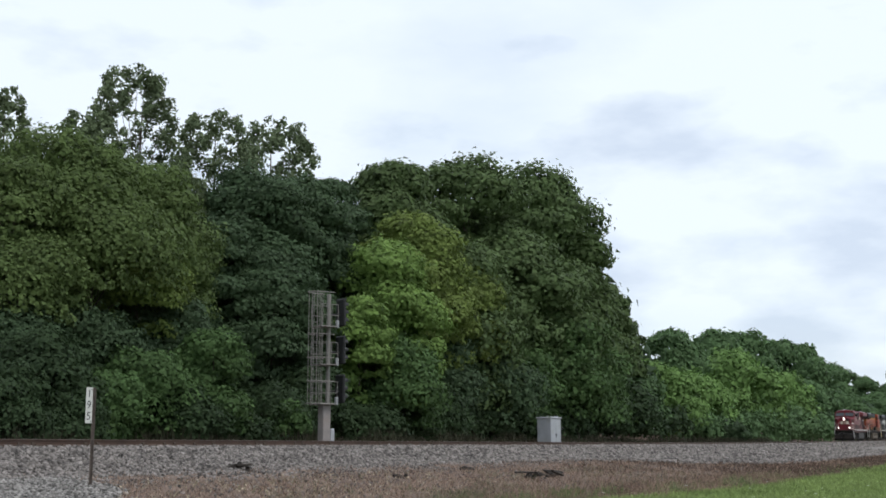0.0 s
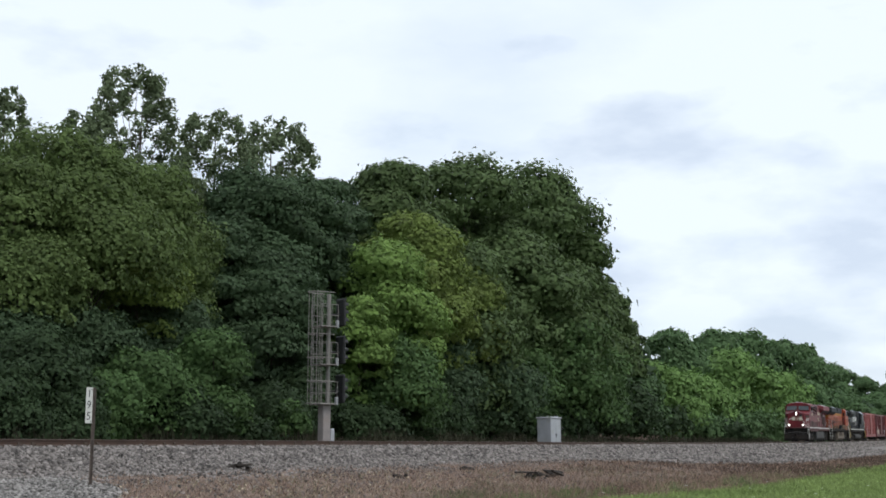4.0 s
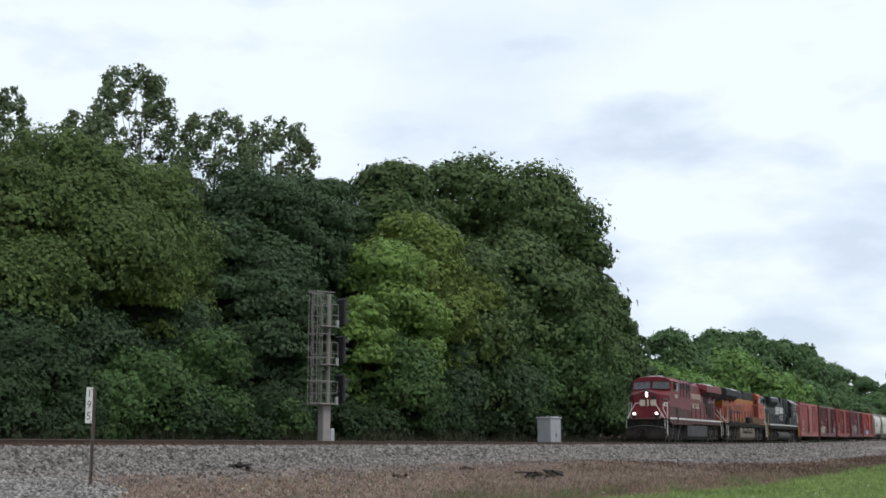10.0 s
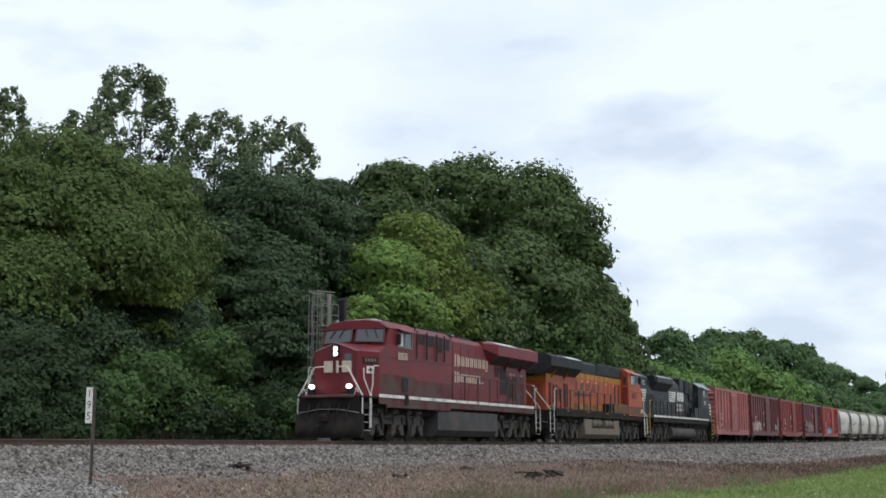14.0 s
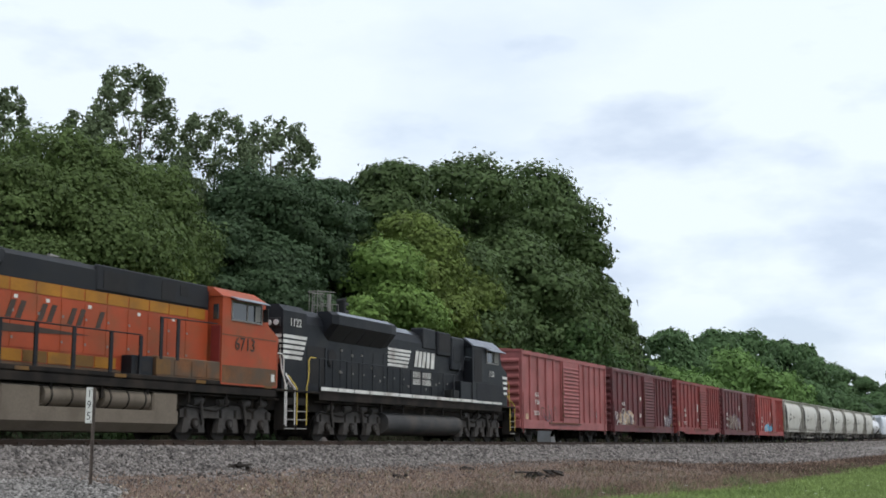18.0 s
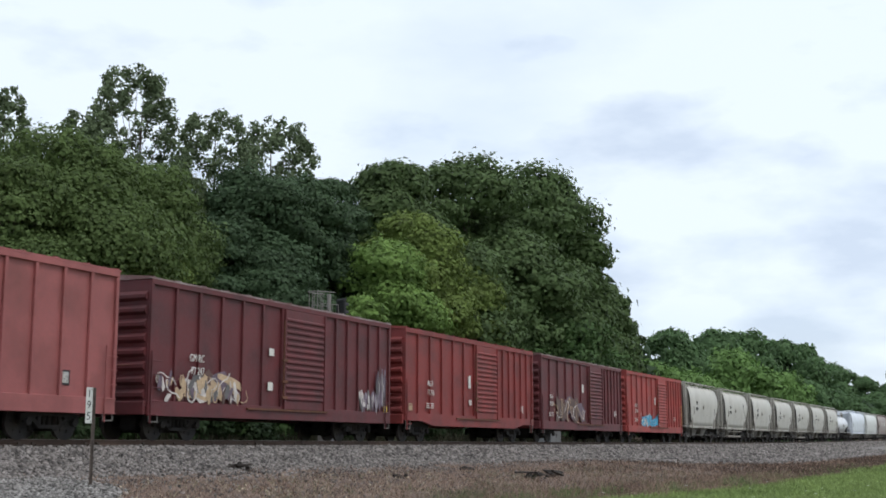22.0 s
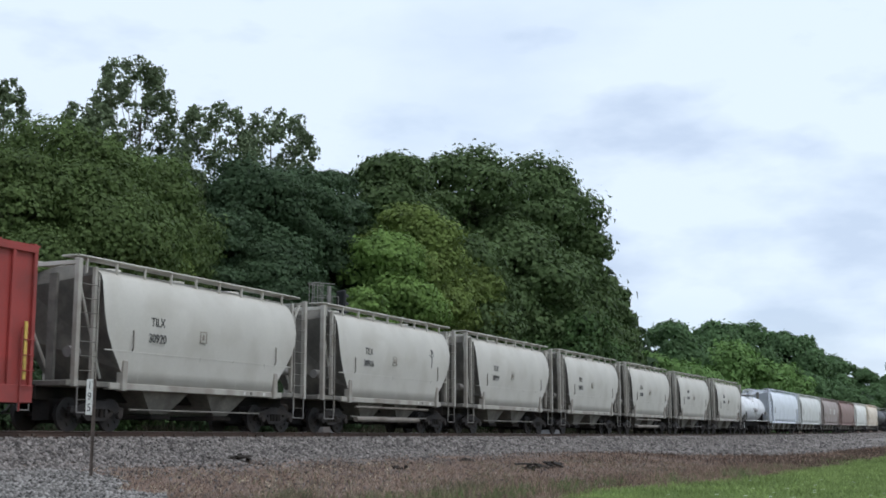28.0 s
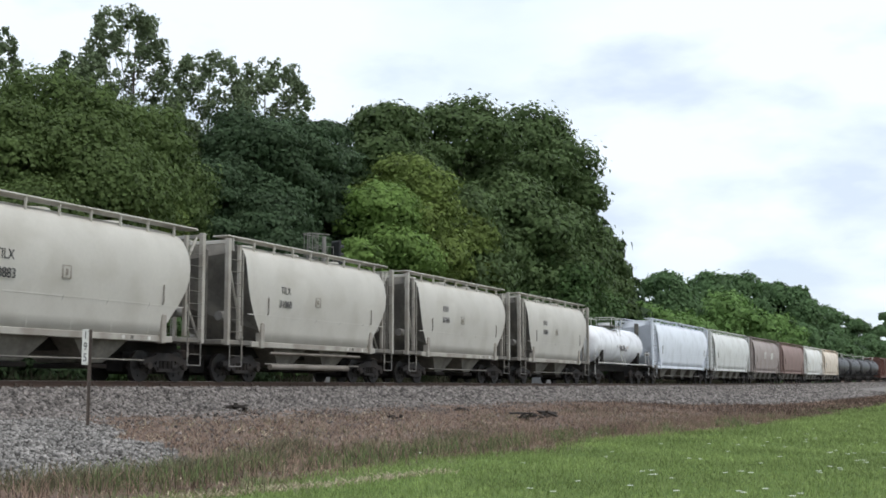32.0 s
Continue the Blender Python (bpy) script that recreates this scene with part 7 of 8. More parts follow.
def build_boxcar(colour, length, door, posts, drop=False, label=""):
    """An outside-braced boxcar. door: (start, end) along the car; posts: how many to each side of the door."""
    mat = M_BOX[colour]
    car = tagged(new("boxcar"), label or BOX_LABELS[colour], "boxcar", group="boxcars of the freight train")
    h = length / 2
    w, z0, z1 = 1.44, 1.03, 4.78
    body = part("body", Shape().box(-h, h, -w, w, z0, z1, 0.01), mat, car)
    # roof with a shallow ridge and ribs
    roof = part("roof", Shape().prism([(-w - 0.09, z1), (w + 0.09, z1), (w + 0.09, z1 + 0.05), (0, z1 + 0.17), (-w - 0.09, z1 + 0.05)], -h - 0.04, h + 0.04, "x"), M_ROOFGALV if colour == "maroon" else mat, car)
    n = int(length / 1.25)
    for k in range(n + 1):
        x = -h + 0.1 + k * (length - 0.2) / n
        for y in (-1, 1):
            part("roof_rib", Shape().prism([(y * 0.05, z1 + 0.16), (y * (w + 0.08), z1 + 0.05), (y * (w + 0.08), z1 + 0.085), (y * 0.05, z1 + 0.20)], x - 0.04, x + 0.04, "x"), M_ROOFGALV if colour == "maroon" else mat, roof)
    for y in (-1, 1):
        yy = y * w
        out = lambda d: (min(yy, yy + y * d), max(yy, yy + y * d))
        part("top_chord", Shape().box(-h, h, *out(0.09), z1 - 0.16, z1, 0.01), mat, body)
        if drop:
            s = Shape().prism([(-h, z0 - 0.16), (-h + 1.6, z0 - 0.16), (-h + 2.8, z0 - 0.36), (h - 2.8, z0 - 0.36), (h - 1.6, z0 - 0.16), (h, z0 - 0.16), (h, z0 + 0.17), (-h, z0 + 0.17)], *out(0.09), "y")
        else:
            s = Shape().box(-h, h, *out(0.09), z0 - 0.33, z0 + 0.13, 0.01)
        part("side_sill", s, mat, body)
        for a, b in ((-h, door[0]), (door[1], h)):
            for k in range(posts + 1):
                x = a + 0.06 + (b - a - 0.12) * k / posts
                corner = (k == 0 and a == -h) or (k == posts and b == h)
                half = 0.055 if not corner else 0.06
                part("post", Shape().box(x - half, x + half, *out(0.085), z0 + 0.12, z1 - 0.15, 0.012), mat, body)
        # sliding door with pressed ribs
        yd = yy + y * 0.02
        dm = Shape().box(door[0], door[1], min(yd, yd + y * 0.09), max(yd, yd + y * 0.09), z0 + 0.05, z1 - 0.17, 0.01)
        rows = 14
        for k in range(rows):
            z = z0 + 0.35 + k * (z1 - z0 - 0.75) / rows
            ye = yd + y * 0.09
            dm.prism([(ye, z), (ye + y * 0.05, z + 0.05), (ye + y * 0.05, z + 0.10), (ye, z + 0.15)], door[0] + 0.14, door[1] - 0.14, "x")
        d = part("door", dm, mat, car, "closed ribbed sliding door")
        for x in (door[0] + 0.05, door[1] - 0.05):
            part("door_edge", Shape().box(x - 0.05, x + 0.05, min(yd + y * 0.08, yd + y * 0.15), max(yd + y * 0.08, yd + y * 0.15), z0 + 0.05, z1 - 0.17, 0.01), mat, d)
        part("lock_bar", Shape().rod((door[0] - 0.12, yd + y * 0.17, z0 + 0.4), (door[0] - 0.12, yd + y * 0.17, z1 - 0.6), 0.025, 6), M_RUST, d)
        for z in (z0 + 0.45, z0 + 1.0, z0 + 1.75):
            part("latch", Shape().box(door[0] - 0.22, door[0] + 0.12, min(yd + y * 0.14, yd + y * 0.2), max(yd + y * 0.14, yd + y * 0.2), z - 0.05, z + 0.05, 0.01), M_RUST, d)
        part("door_track", Shape().box(door[0] - 2.3, door[1] + 0.2, min(yy + y * 0.09, yy + y * 0.16), max(yy + y * 0.09, yy + y * 0.16), z0 - 0.02, z0 + 0.04), M_RUST, body)
        # ladder at each end
        for e in (-1, 1):
            x = e * (h - 0.28)
            lad = part("side_ladder", Shape().box(x - 0.23, x - 0.20, min(yy + y * 0.1, yy + y * 0.14), max(yy + y * 0.1, yy + y * 0.14), z0 - 0.55, z0 + 1.6), mat, car)
            for k in range(5):
                z = z0 - 0.3 + k * 0.4
                part("rung", Shape().rod((x - 0.24, yy + y * 0.14, z), (x + 0.24, yy + y * 0.14, z), 0.014, 6), mat, lad)
            part("stirrup", Shape().pipe([(x - 0.22, yy + y * 0.06, z0), (x - 0.2, yy + y * 0.06, 0.52), (x + 0.2, yy + y * 0.06, 0.52), (x + 0.22, yy + y * 0.06, z0)], 0.018), M_GALV, car, "bent steel stirrup step")
    for e in (-1, 1):
        s = Shape()
        for k in range(8):
            z = z0 + 0.15 + k * 0.42
            s.prism([(e * h, z), (e * (h + 0.10), z + 0.09), (e * (h + 0.10), z + 0.19), (e * h, z + 0.30)], -w + 0.08, w - 0.08, "y")
        part("end_panel", s, mat, body, "corrugated steel end")
        part("end_sill", Shape().box(min(e * h, e * (h + 0.12)), max(e * h, e * (h + 0.12)), -w, w, z0 - 0.3, z0 + 0.1, 0.02), mat, body)
        coupler(car, e * (h + 0.05), e)
        freight_truck(car, e * (h - 2.1))
        part("brake_wheel" if e > 0 else "grab_iron", Shape().rod((e * (h + 0.2), 0.7, 3.3), (e * (h + 0.24), 0.7, 3.3), 0.26, 14) if e > 0 else Shape().rod((e * (h + 0.14), -0.9, 2.2), (e * (h + 0.14), 0.9, 2.2), 0.015), M_RUST, car)
    part("centre_sill", Shape().box(-h + 0.2, h - 0.2, -0.3, 0.3, 0.72, z0, 0.02), M_UNDER, car)
    part("brake_reservoir", Shape().rod((-0.4, -0.75, 0.88), (0.9, -0.75, 0.88), 0.2, 12), M_UNDER, car)
    part("brake_rod", Shape().pipe([(-h + 2.5, -0.6, 0.72), (h - 2.5, -0.6, 0.72)], 0.02), M_UNDER, car)
    return car


def marks(car, length, code, number, x, mat=None, y=-1.545):
    """Stencilled initials and number, with small unreadable data below."""
    mat = mat or M_STENCIL
    side_text(code, 0.34, mat, car, x, 2.52, y, 0.75)
    side_text(number, 0.34, mat, car, x + 0.05, 2.12, y, 0.75)
    for k in range(3):
        sheet(car, "data_bar", x - 0.35, x - 0.02, 1.62 - 0.09 * k, 1.66 - 0.09 * k, y * 0.98, mat, thick=0.02)
        sheet(car, "data_bar", x + 0.12, x + 0.38, 1.62 - 0.09 * k, 1.66 - 0.09 * k, y * 0.98, mat, thick=0.02)


def placards(car, spots, y=-1.50):
    for x, z, w, h, mat in spots:
        sheet(car, "placard", x, x + w, z, z + h, y, mat, thick=0.012)


def spray(car, x0, x1, z0, z1, colours, seed, y=-1.532, count=26, fat=0.33):
    """Abstract spray-painted shapes: bulging strokes and drips over the ribs."""
    r = random.Random(seed)
    for k in range(count):
        big = k < count * fat
        w, hh = (x1 - x0) * (r.uniform(0.18, 0.34) if big else r.uniform(0.015, 0.07)), (z1 - z0) * (r.uniform(0.55, 0.95) if big else r.uniform(0.25, 0.7))
        x = r.uniform(x0, x1 - w)
        z = z0 + (z1 - z0 - hh) * r.random() ** 1.6
        n = 11
        pts = []
        lean = r.uniform(-0.5, 0.5) * w
        for j in range(n):
            a = 2 * math.pi * j / n
            q = r.uniform(0.6, 1.15)
            pts.append((x + w / 2 + w / 2 * q * math.cos(a) + lean * math.sin(a), z + hh / 2 + hh / 2 * q * math.sin(a)))
        s = Shape().prism(pts, y - 0.0008 * k, y - 0.0008 * k - 0.004, "y")
        part("spray_patch", s, M_SPRAY[colours[k % len(colours)]], car, "sprayed patch of paint")


def outlines(car, x0, x1, z0, z1, colours, seed, y=-1.55):
    """Sprayed outlines: tall crooked loops that run into one another, each drawn with one thin line."""
    r = random.Random(seed)
    n = max(4, int((x1 - x0) / 0.5))
    for k in range(n):
        cx = x0 + (x1 - x0) * (k + 0.5) / n + r.uniform(-0.2, 0.2)
        w, h = 0.5 * r.uniform(0.45, 1.15), (z1 - z0) * r.uniform(0.45, 1.0)
        base, lean = z0 + (z1 - z0 - h) * r.uniform(0, 0.6), r.uniform(-0.3, 0.3)
        start, sweep = r.uniform(0, 6.28), r.uniform(2.2, 5.4)
        t = r.uniform(0.014, 0.03)
        pts = []
        for j in range(13):
            a = start + sweep * j / 12
            q = 0.75 + 0.25 * math.sin(2.3 * a + k)
            pts.append(Vector((cx + w * q * math.cos(a) + lean * math.sin(a), base + h * (0.5 + 0.5 * q * math.sin(a)))))
        rings = []
        for j, p in enumerate(pts):
            d = (pts[min(j + 1, 12)] - pts[max(j - 1, 0)]).normalized() * t
            rings.append([(p.x - d.y, y, p.y + d.x), (p.x + d.y, y, p.y - d.x), (p.x + d.y, y - 0.004, p.y - d.x), (p.x - d.y, y - 0.004, p.y + d.x)])
        part("spray_outline", Shape().loft(rings, smooth=False), M_SPRAY[colours[k % len(colours)]], car, "thin sprayed outline")


def boxcars():
    # first: faded pinkish red
    c = build_boxcar("pink", 15.2, (-1.1, 2.0), 5, label="faded pinkish-red ribbed boxcar with closed sliding door")
    marks(c, 15.2, "AG R", "77 520", -5.4)
    letters("AGR 77520", 0.2, M_STENCIL, c, pose(-7.61, 0.55, 4.58, 90, 0, -90), name="end_stencil")
    placards(c, [(5.3, 1.45, 0.45, 0.4, M_BLACK), (5.35, 1.5, 0.35, 0.3, M_STENCIL), (-6.9, 1.2, 0.4, 0.3, M_SPRAY["tan"])], y=-1.447)
    outlines(c, -4.6, -2.2, 1.0, 2.2, ("brown", "plum", "brown"), 31)
    outlines(c, -4.6, -2.2, 1.0, 2.1, ("brown", "brown", "plum"), 33)
    CARS.append((c, 284.9))
    c = build_boxcar("maroon", 15.9, (-0.45, 2.45), 6)
    marks(c, 15.9, "GM RC", "77 247", -5.6)
    spray(c, -7.6, -2.6, 1.1, 2.2, ("tan", "pale", "brown", "plum", "tan", "grey"), 3, count=40, fat=0.2)
    outlines(c, -7.5, -2.7, 1.1, 2.35, ("pale", "pale", "tan"), 19)
    spray(c, 6.55, 7.5, 1.1, 3.1, ("plum", "lilac", "plum", "grey", "lilac", "grey", "pale", "plum"), 4, count=40, fat=0.2)
    spray(c, 5.2, 6.8, 1.1, 2.0, ("plum", "lilac", "grey", "plum", "grey", "pale"), 5, count=30, fat=0.2)
    placards(c, [(-1.35, 2.9, 0.3, 0.25, M_STENCIL), (-1.4, 1.7, 0.3, 0.28, M_STENCIL), (0.2, 2.5, 0.35, 0.05, M_STENCIL), (1.0, 2.55, 0.5, 0.05, M_STENCIL), (7.4, 1.15, 0.3, 0.25, M_SPRAY["yellow"])])
    CARS.append((c, 301.95))
    c = build_boxcar("red", 15.7, (-0.2, 2.6), 6, drop=True)
    marks(c, 15.7, "AG R", "77 716", -5.4)
    placards(c, [(-1.0, 2.5, 0.25, 0.6, M_STENCIL), (-0.95, 1.7, 0.3, 0.25, M_SPRAY["pale"]), (6.0, 1.5, 0.3, 0.35, M_SPRAY["pale"]), (-7.5, 1.3, 0.35, 0.3, M_SPRAY["tan"])])
    letters("AGR 77716", 0.2, M_STENCIL, c, pose(-7.86, 0.55, 4.58, 90, 0, -90), name="end_stencil")
    CARS.append((c, 319.2))
    c = build_boxcar("maroon", 15.7, (0.7, 3.4), 6, label="dark maroon boxcar covered in outlined spray paint")
    marks(c, 15.7, "AG R", "78 558", -6.3)
    spray(c, -5.9, -0.2, 1.05, 2.7, ("brown", "plum", "brown"), 8, count=16, fat=1.0)
    outlines(c, -5.8, -0.3, 1.08, 2.65, ("tan", "pale", "tan"), 9)
    letters("AGR 78558", 0.2, M_STENCIL, c, pose(-7.86, 0.55, 4.58, 90, 0, -90), name="end_stencil")
    placards(c, [(-0.6, 2.95, 0.3, 0.5, M_STENCIL), (6.1, 1.65, 0.4, 0.35, M_SPRAY["pale"])])
    CARS.append((c, 336.25))
    c = build_boxcar("bright", 15.5, (0.2, 2.9), 6, drop=False)
    marks(c, 15.5, "AG R", "77 703", -5.6)
    spray(c, -4.4, 0.6, 1.05, 1.95, ("blue", "blue", "blue", "pale"), 12, count=30, fat=0.5)
    outlines(c, -4.3, 0.5, 1.08, 2.3, ("pale", "blue", "grey"), 13)
    letters("AGR 77703", 0.2, M_STENCIL, c, pose(-7.76, 0.55, 4.58, 90, 0, -90), name="end_stencil")
    part("yellow_stile", Shape().box(7.35, 7.45, -1.56, -1.53, 1.3, 2.8), M_SPRAY["yellow"], c, "yellow reflective strip")
    placards(c, [(-0.5, 2.7, 0.25, 0.5, M_STENCIL), (5.2, 1.6, 0.3, 0.3, M_STENCIL)])
    CARS.append((c, 353.15))


boxcars()


# ---- covered hoppers and tank cars ----
M_HOP = {
    "stone": material("pale_stone_grey", (0.50, 0.475, 0.43), rough=0.55, spread=0.07, scale=0.5, fine=10, dirt=(0.36, 0.33, 0.28), dirt_amount=0.35, dirt_scale=0.7, bump=0.03, grime=0.2),
    "ice": material("bluish_white", (0.70, 0.73, 0.79), rough=0.45, spread=0.06, scale=0.6, fine=10, dirt=(0.45, 0.47, 0.5), dirt_amount=0.3, bump=0.03, grime=0.2),
    "white": material("dull_white", (0.66, 0.66, 0.64), rough=0.5, spread=0.08, scale=0.6, fine=10, dirt=(0.4, 0.38, 0.35), dirt_amount=0.35, bump=0.03, grime=0.2),
    "mauve": material("faded_mauve_brown", (0.34, 0.285, 0.265), rough=0.6, spread=0.15, scale=0.6, fine=10, dirt=(0.25, 0.19, 0.175), dirt_amount=0.4, bump=0.03),
    "rust": material("faded_rust_brown", (0.27, 0.175, 0.155), rough=0.6, spread=0.15, scale=0.6, fine=10, dirt=(0.2, 0.125, 0.11), dirt_amount=0.4, bump=0.03),
    "cream": material("cream_paint", (0.74, 0.73, 0.70), rough=0.5, spread=0.08, scale=0.6, fine=10, dirt=(0.42, 0.36, 0.28), dirt_amount=0.35, bump=0.03, grime=0.2),
    "tan": material("tan_paint", (0.70, 0.61, 0.51), rough=0.55, spread=0.1, scale=0.6, fine=10, dirt=(0.4, 0.28, 0.18), dirt_amount=0.35, bump=0.03, grime=0.3),
    "tank_white": material("gloss_white_tank", (0.72, 0.72, 0.74), rough=0.35, spread=0.08, scale=0.8, fine=10, dirt=(0.4, 0.39, 0.4), dirt_amount=0.28, bump=0.02, grime=0.3),
    "tank_black": material("dull_black_tank", (0.022, 0.022, 0.026), rough=0.5, spread=0.3, scale=0.8, fine=10, dirt=(0.06, 0.05, 0.05), dirt_amount=0.35, bump=0.03),
}
HOP_NAMES = {"stone": "pale grey curved-side covered hopper car with roof walkway", "ice": "bluish-white long covered hopper car", "white": "dull white long covered hopper car",
             "mauve": "faded mauve-brown covered hopper car with pale patches", "rust": "faded rust-brown covered hopper car", "cream": "cream covered hopper car", "tan": "tan covered hopper car"}
M_STREAK = material("streaked_end", (0.13, 0.12, 0.105), rough=0.8, spread=0.3, scale=1.2, fine=10, dirt=(0.22, 0.2, 0.17), dirt_amount=0.3)
# the shade under the car body is put into this darker bay colour
M_BAY = material("dusty_shaded_bay", (0.19, 0.175, 0.15), rough=0.85, spread=0.3, scale=1.0, fine=8, dirt=(0.09, 0.08, 0.068), dirt_amount=0.35, specular=0.2)
M_PIPE = material("grey_brown_pipe", (0.20, 0.175, 0.15), rough=0.7, spread=0.25, scale=1.5, fine=12, dirt=(0.1, 0.08, 0.06), dirt_amount=0.4)
# stone grey for sills and posts, darkened for the shade on them
M_SILL = material("shaded_stone_grey", (0.37, 0.345, 0.305), rough=0.65, spread=0.12, scale=0.8, fine=10, dirt=(0.22, 0.19, 0.16), dirt_amount=0.4)
M_SMUDGE = material("dark_smudge", (0.10, 0.095, 0.10), rough=0.8, spread=0.4, scale=6)
M_BLACKTEXT = material("black_stencil", (0.025, 0.025, 0.028), rough=0.7, spread=0.2)


def build_hopper(colour, half, bays, number="", top=4.7):
    """A covered hopper with bulging sides and sloped ends. half: half its length over the end platforms."""
    mat = M_HOP[colour]
    trim = M_SILL if colour == "stone" else mat
    car = tagged(new("hopper_car"), HOP_NAMES[colour], "hopper car", group="covered hoppers of the freight train")
    sec = [(1.375, 1.36), (1.43, 1.75), (1.505, 2.30), (1.555, 2.7), (1.585, 3.1), (1.58, 3.5), (1.53, 3.85), (1.44, top - 0.52), (1.33, top - 0.32), (1.27, top - 0.24), (0.95, top - 0.05), (0.5, top + 0.05), (0.0, top + 0.08)]
    ring = [(-y, z) for y, z in sec] + [(y, z) for y, z in sec[-2::-1]]

    def end_x(z):
        t = (z - 1.62) / (top - 1.62)
        return half - 2.25 + 0.85 * t + 0.6 * math.sin(math.pi * t)

    body = Shape()
    n = len(ring)
    v = [(-end_x(z), y, z) for y, z in ring] + [(end_x(z), y, z) for y, z in ring]
    body.add(v, [(k, k + 1, n + k + 1, n + k) for k in range(n - 1)] + [(n - 1, 0, n, 2 * n - 1)], True)
    me_ob = part("body", body, mat, car, "smooth bulging steel body")
    for e in (-1, 1):
        # on stone cars the end sheet's shade is put into a darker colour
        cap = Shape().add([(e * end_x(z), y, z) for y, z in ring], [tuple(range(n))])
        part("slope_sheet", cap, M_STREAK if colour == "stone" else mat, me_ob, "sloped end sheet with dusty streaks")
    m = end_x(3.0)
    k = 6 if half < 7 else 9
    for j in range(1, k):   # welded seams
        x = -m + 2 * m * j / k
        pts = ring[:n // 2 - 2]
        s = Shape().loft([[(x - 0.012, y * 1.0015, z) for y, z in pts], [(x + 0.012, y * 1.0015, z) for y, z in pts]], closed=False, caps=False, smooth=True)
        part("weld_seam", s, mat, me_ob)
    s = Shape()
    for y in (-1, 1):
        part("seam_strip", Shape().box(-m + 0.1, m - 0.1, min(y * 1.45, y * 1.508), max(y * 1.45, y * 1.507), 2.27, 2.30), mat, me_ob)
        # side sill and its end brackets
        part("side_sill", Shape().box(-half + 1.76, half - 1.76, min(y * 1.15, y * 1.395), max(y * 1.15, y * 1.395), 1.18, 1.37, 0.015), trim, car)
        part("jacking_pad", Shape().box(-half + 2.2, -half + 2.42, min(y * 1.25, y * 1.5), max(y * 1.25, y * 1.5), 1.14, 2.02, 0.02), trim, car)
        part("jacking_pad", Shape().box(half - 2.42, half - 2.2, min(y * 1.25, y * 1.5), max(y * 1.25, y * 1.5), 1.14, 2.02, 0.02), trim, car)
        for e in (-1, 1):
            x = e * (half - 0.35)
            part("corner_post", Shape().box(min(x, x + e * 0.16), max(x, x + e * 0.16), min(y * 1.30, y * 1.46), max(y * 1.30, y * 1.46), 1.2, top + 0.05, 0.01), trim, car)
            x2 = e * (half - 1.05)
            part("end_post", Shape().box(x2 - 0.06, x2 + 0.06, min(y * 1.25, y * 1.37), max(y * 1.25, y * 1.37), 1.4, top - 0.1, 0.01), trim, car)
            lad = part("end_ladder", Shape().rod((x2, y * 1.46, 0.75), (x2, y * 1.46, top - 0.3), 0.018, 6), trim, car)
            for q in range(9):
                z = 0.85 + q * 0.4
                part("rung", Shape().rod((x2, y * 1.46, z), (x, y * 1.46, z), 0.011, 6), M_STREAK, lad)
            part("brace", Shape().rod((x, y * 1.2, top - 0.1), (e * (half - 1.9), y * 0.9, 1.5), 0.045, 6), mat, car)
            part("stirrup", Shape().pipe([(x2, y * 1.44, 1.4), (x2, y * 1.44, 0.5), (x, y * 1.44, 0.5), (x, y * 1.44, 1.3)], 0.02), M_GALV, car)
            part("side_grab", Shape().pipe([(e * (half - 2.5), y * 1.55, 2.3), (e * (half - 2.5), y * 1.59, 2.4), (e * (half - 2.5), y * 1.59, 2.9)], 0.02), M_PIPE, car)
        # roof walkway on brackets
        part("running_board", Shape().box(-half + 0.3, half - 0.3, min(y * 0.72, y * 1.22), max(y * 0.72, y * 1.22), top + 0.14, top + 0.18), mat, car, "grated roof walkway")
        part("roof_rail", Shape().pipe([(-half + 0.4, y * 1.24, top + 0.17), (half - 0.4, y * 1.24, top + 0.17)], 0.03), mat, car)
        x = -half + 0.8
        while x < half - 0.5:
            part("board_bracket", Shape().box(x - 0.018, x + 0.018, min(y * 1.16, y * 1.24), max(y * 1.16, y * 1.24), top - 0.3, top + 0.15), mat, car)
            x += 1.3
    for e in (-1, 1):
        part("end_platform", Shape().box(min(e * (half - 1.9), e * half), max(e * (half - 1.9), e * half), -1.35, 1.35, 1.22, 1.38, 0.02), M_STREAK, car)
        part("end_crossbar", Shape().box(min(e * (half - 0.33), e * (half - 0.21)), max(e * (half - 0.33), e * (half - 0.21)), -1.4, 1.4, top - 0.12, top, 0.01), mat, car)
        part("centre_strut", Shape().box(min(e * (half - 0.9), e * (half - 0.8)), max(e * (half - 0.9), e * (half - 0.8)), -0.15, 0.15, 1.3, top - 0.2, 0.02), M_STREAK, car)
        part("brake_gear", Shape().rod((e * (half - 1.0), -0.8, 2.2), (e * (half - 0.6), -0.8, 2.2), 0.16, 12), M_GALV, car)
        coupler(car, e * half, e)
        freight_truck(car, e * (half - 1.65))
    part("centre_sill", Shape().box(-half, half, -0.28, 0.28, 0.85, 1.3, 0.02), M_UNDER, car)
    span = 2 * (half - 3.1)
    for b in range(bays):   # discharge bays
        c = -span / 2 + span * (b + 0.5) / bays
        hw = span / bays / 2
        s = Shape().loft([[(c - hw, -1.28, 1.62), (c + hw, -1.28, 1.62), (c + hw, 1.28, 1.62), (c - hw, 1.28, 1.62)], [(c - 0.4, -0.85, 0.52), (c + 0.4, -0.85, 0.52), (c + 0.4, 0.85, 0.52), (c - 0.4, 0.85, 0.52)]], smooth=False)
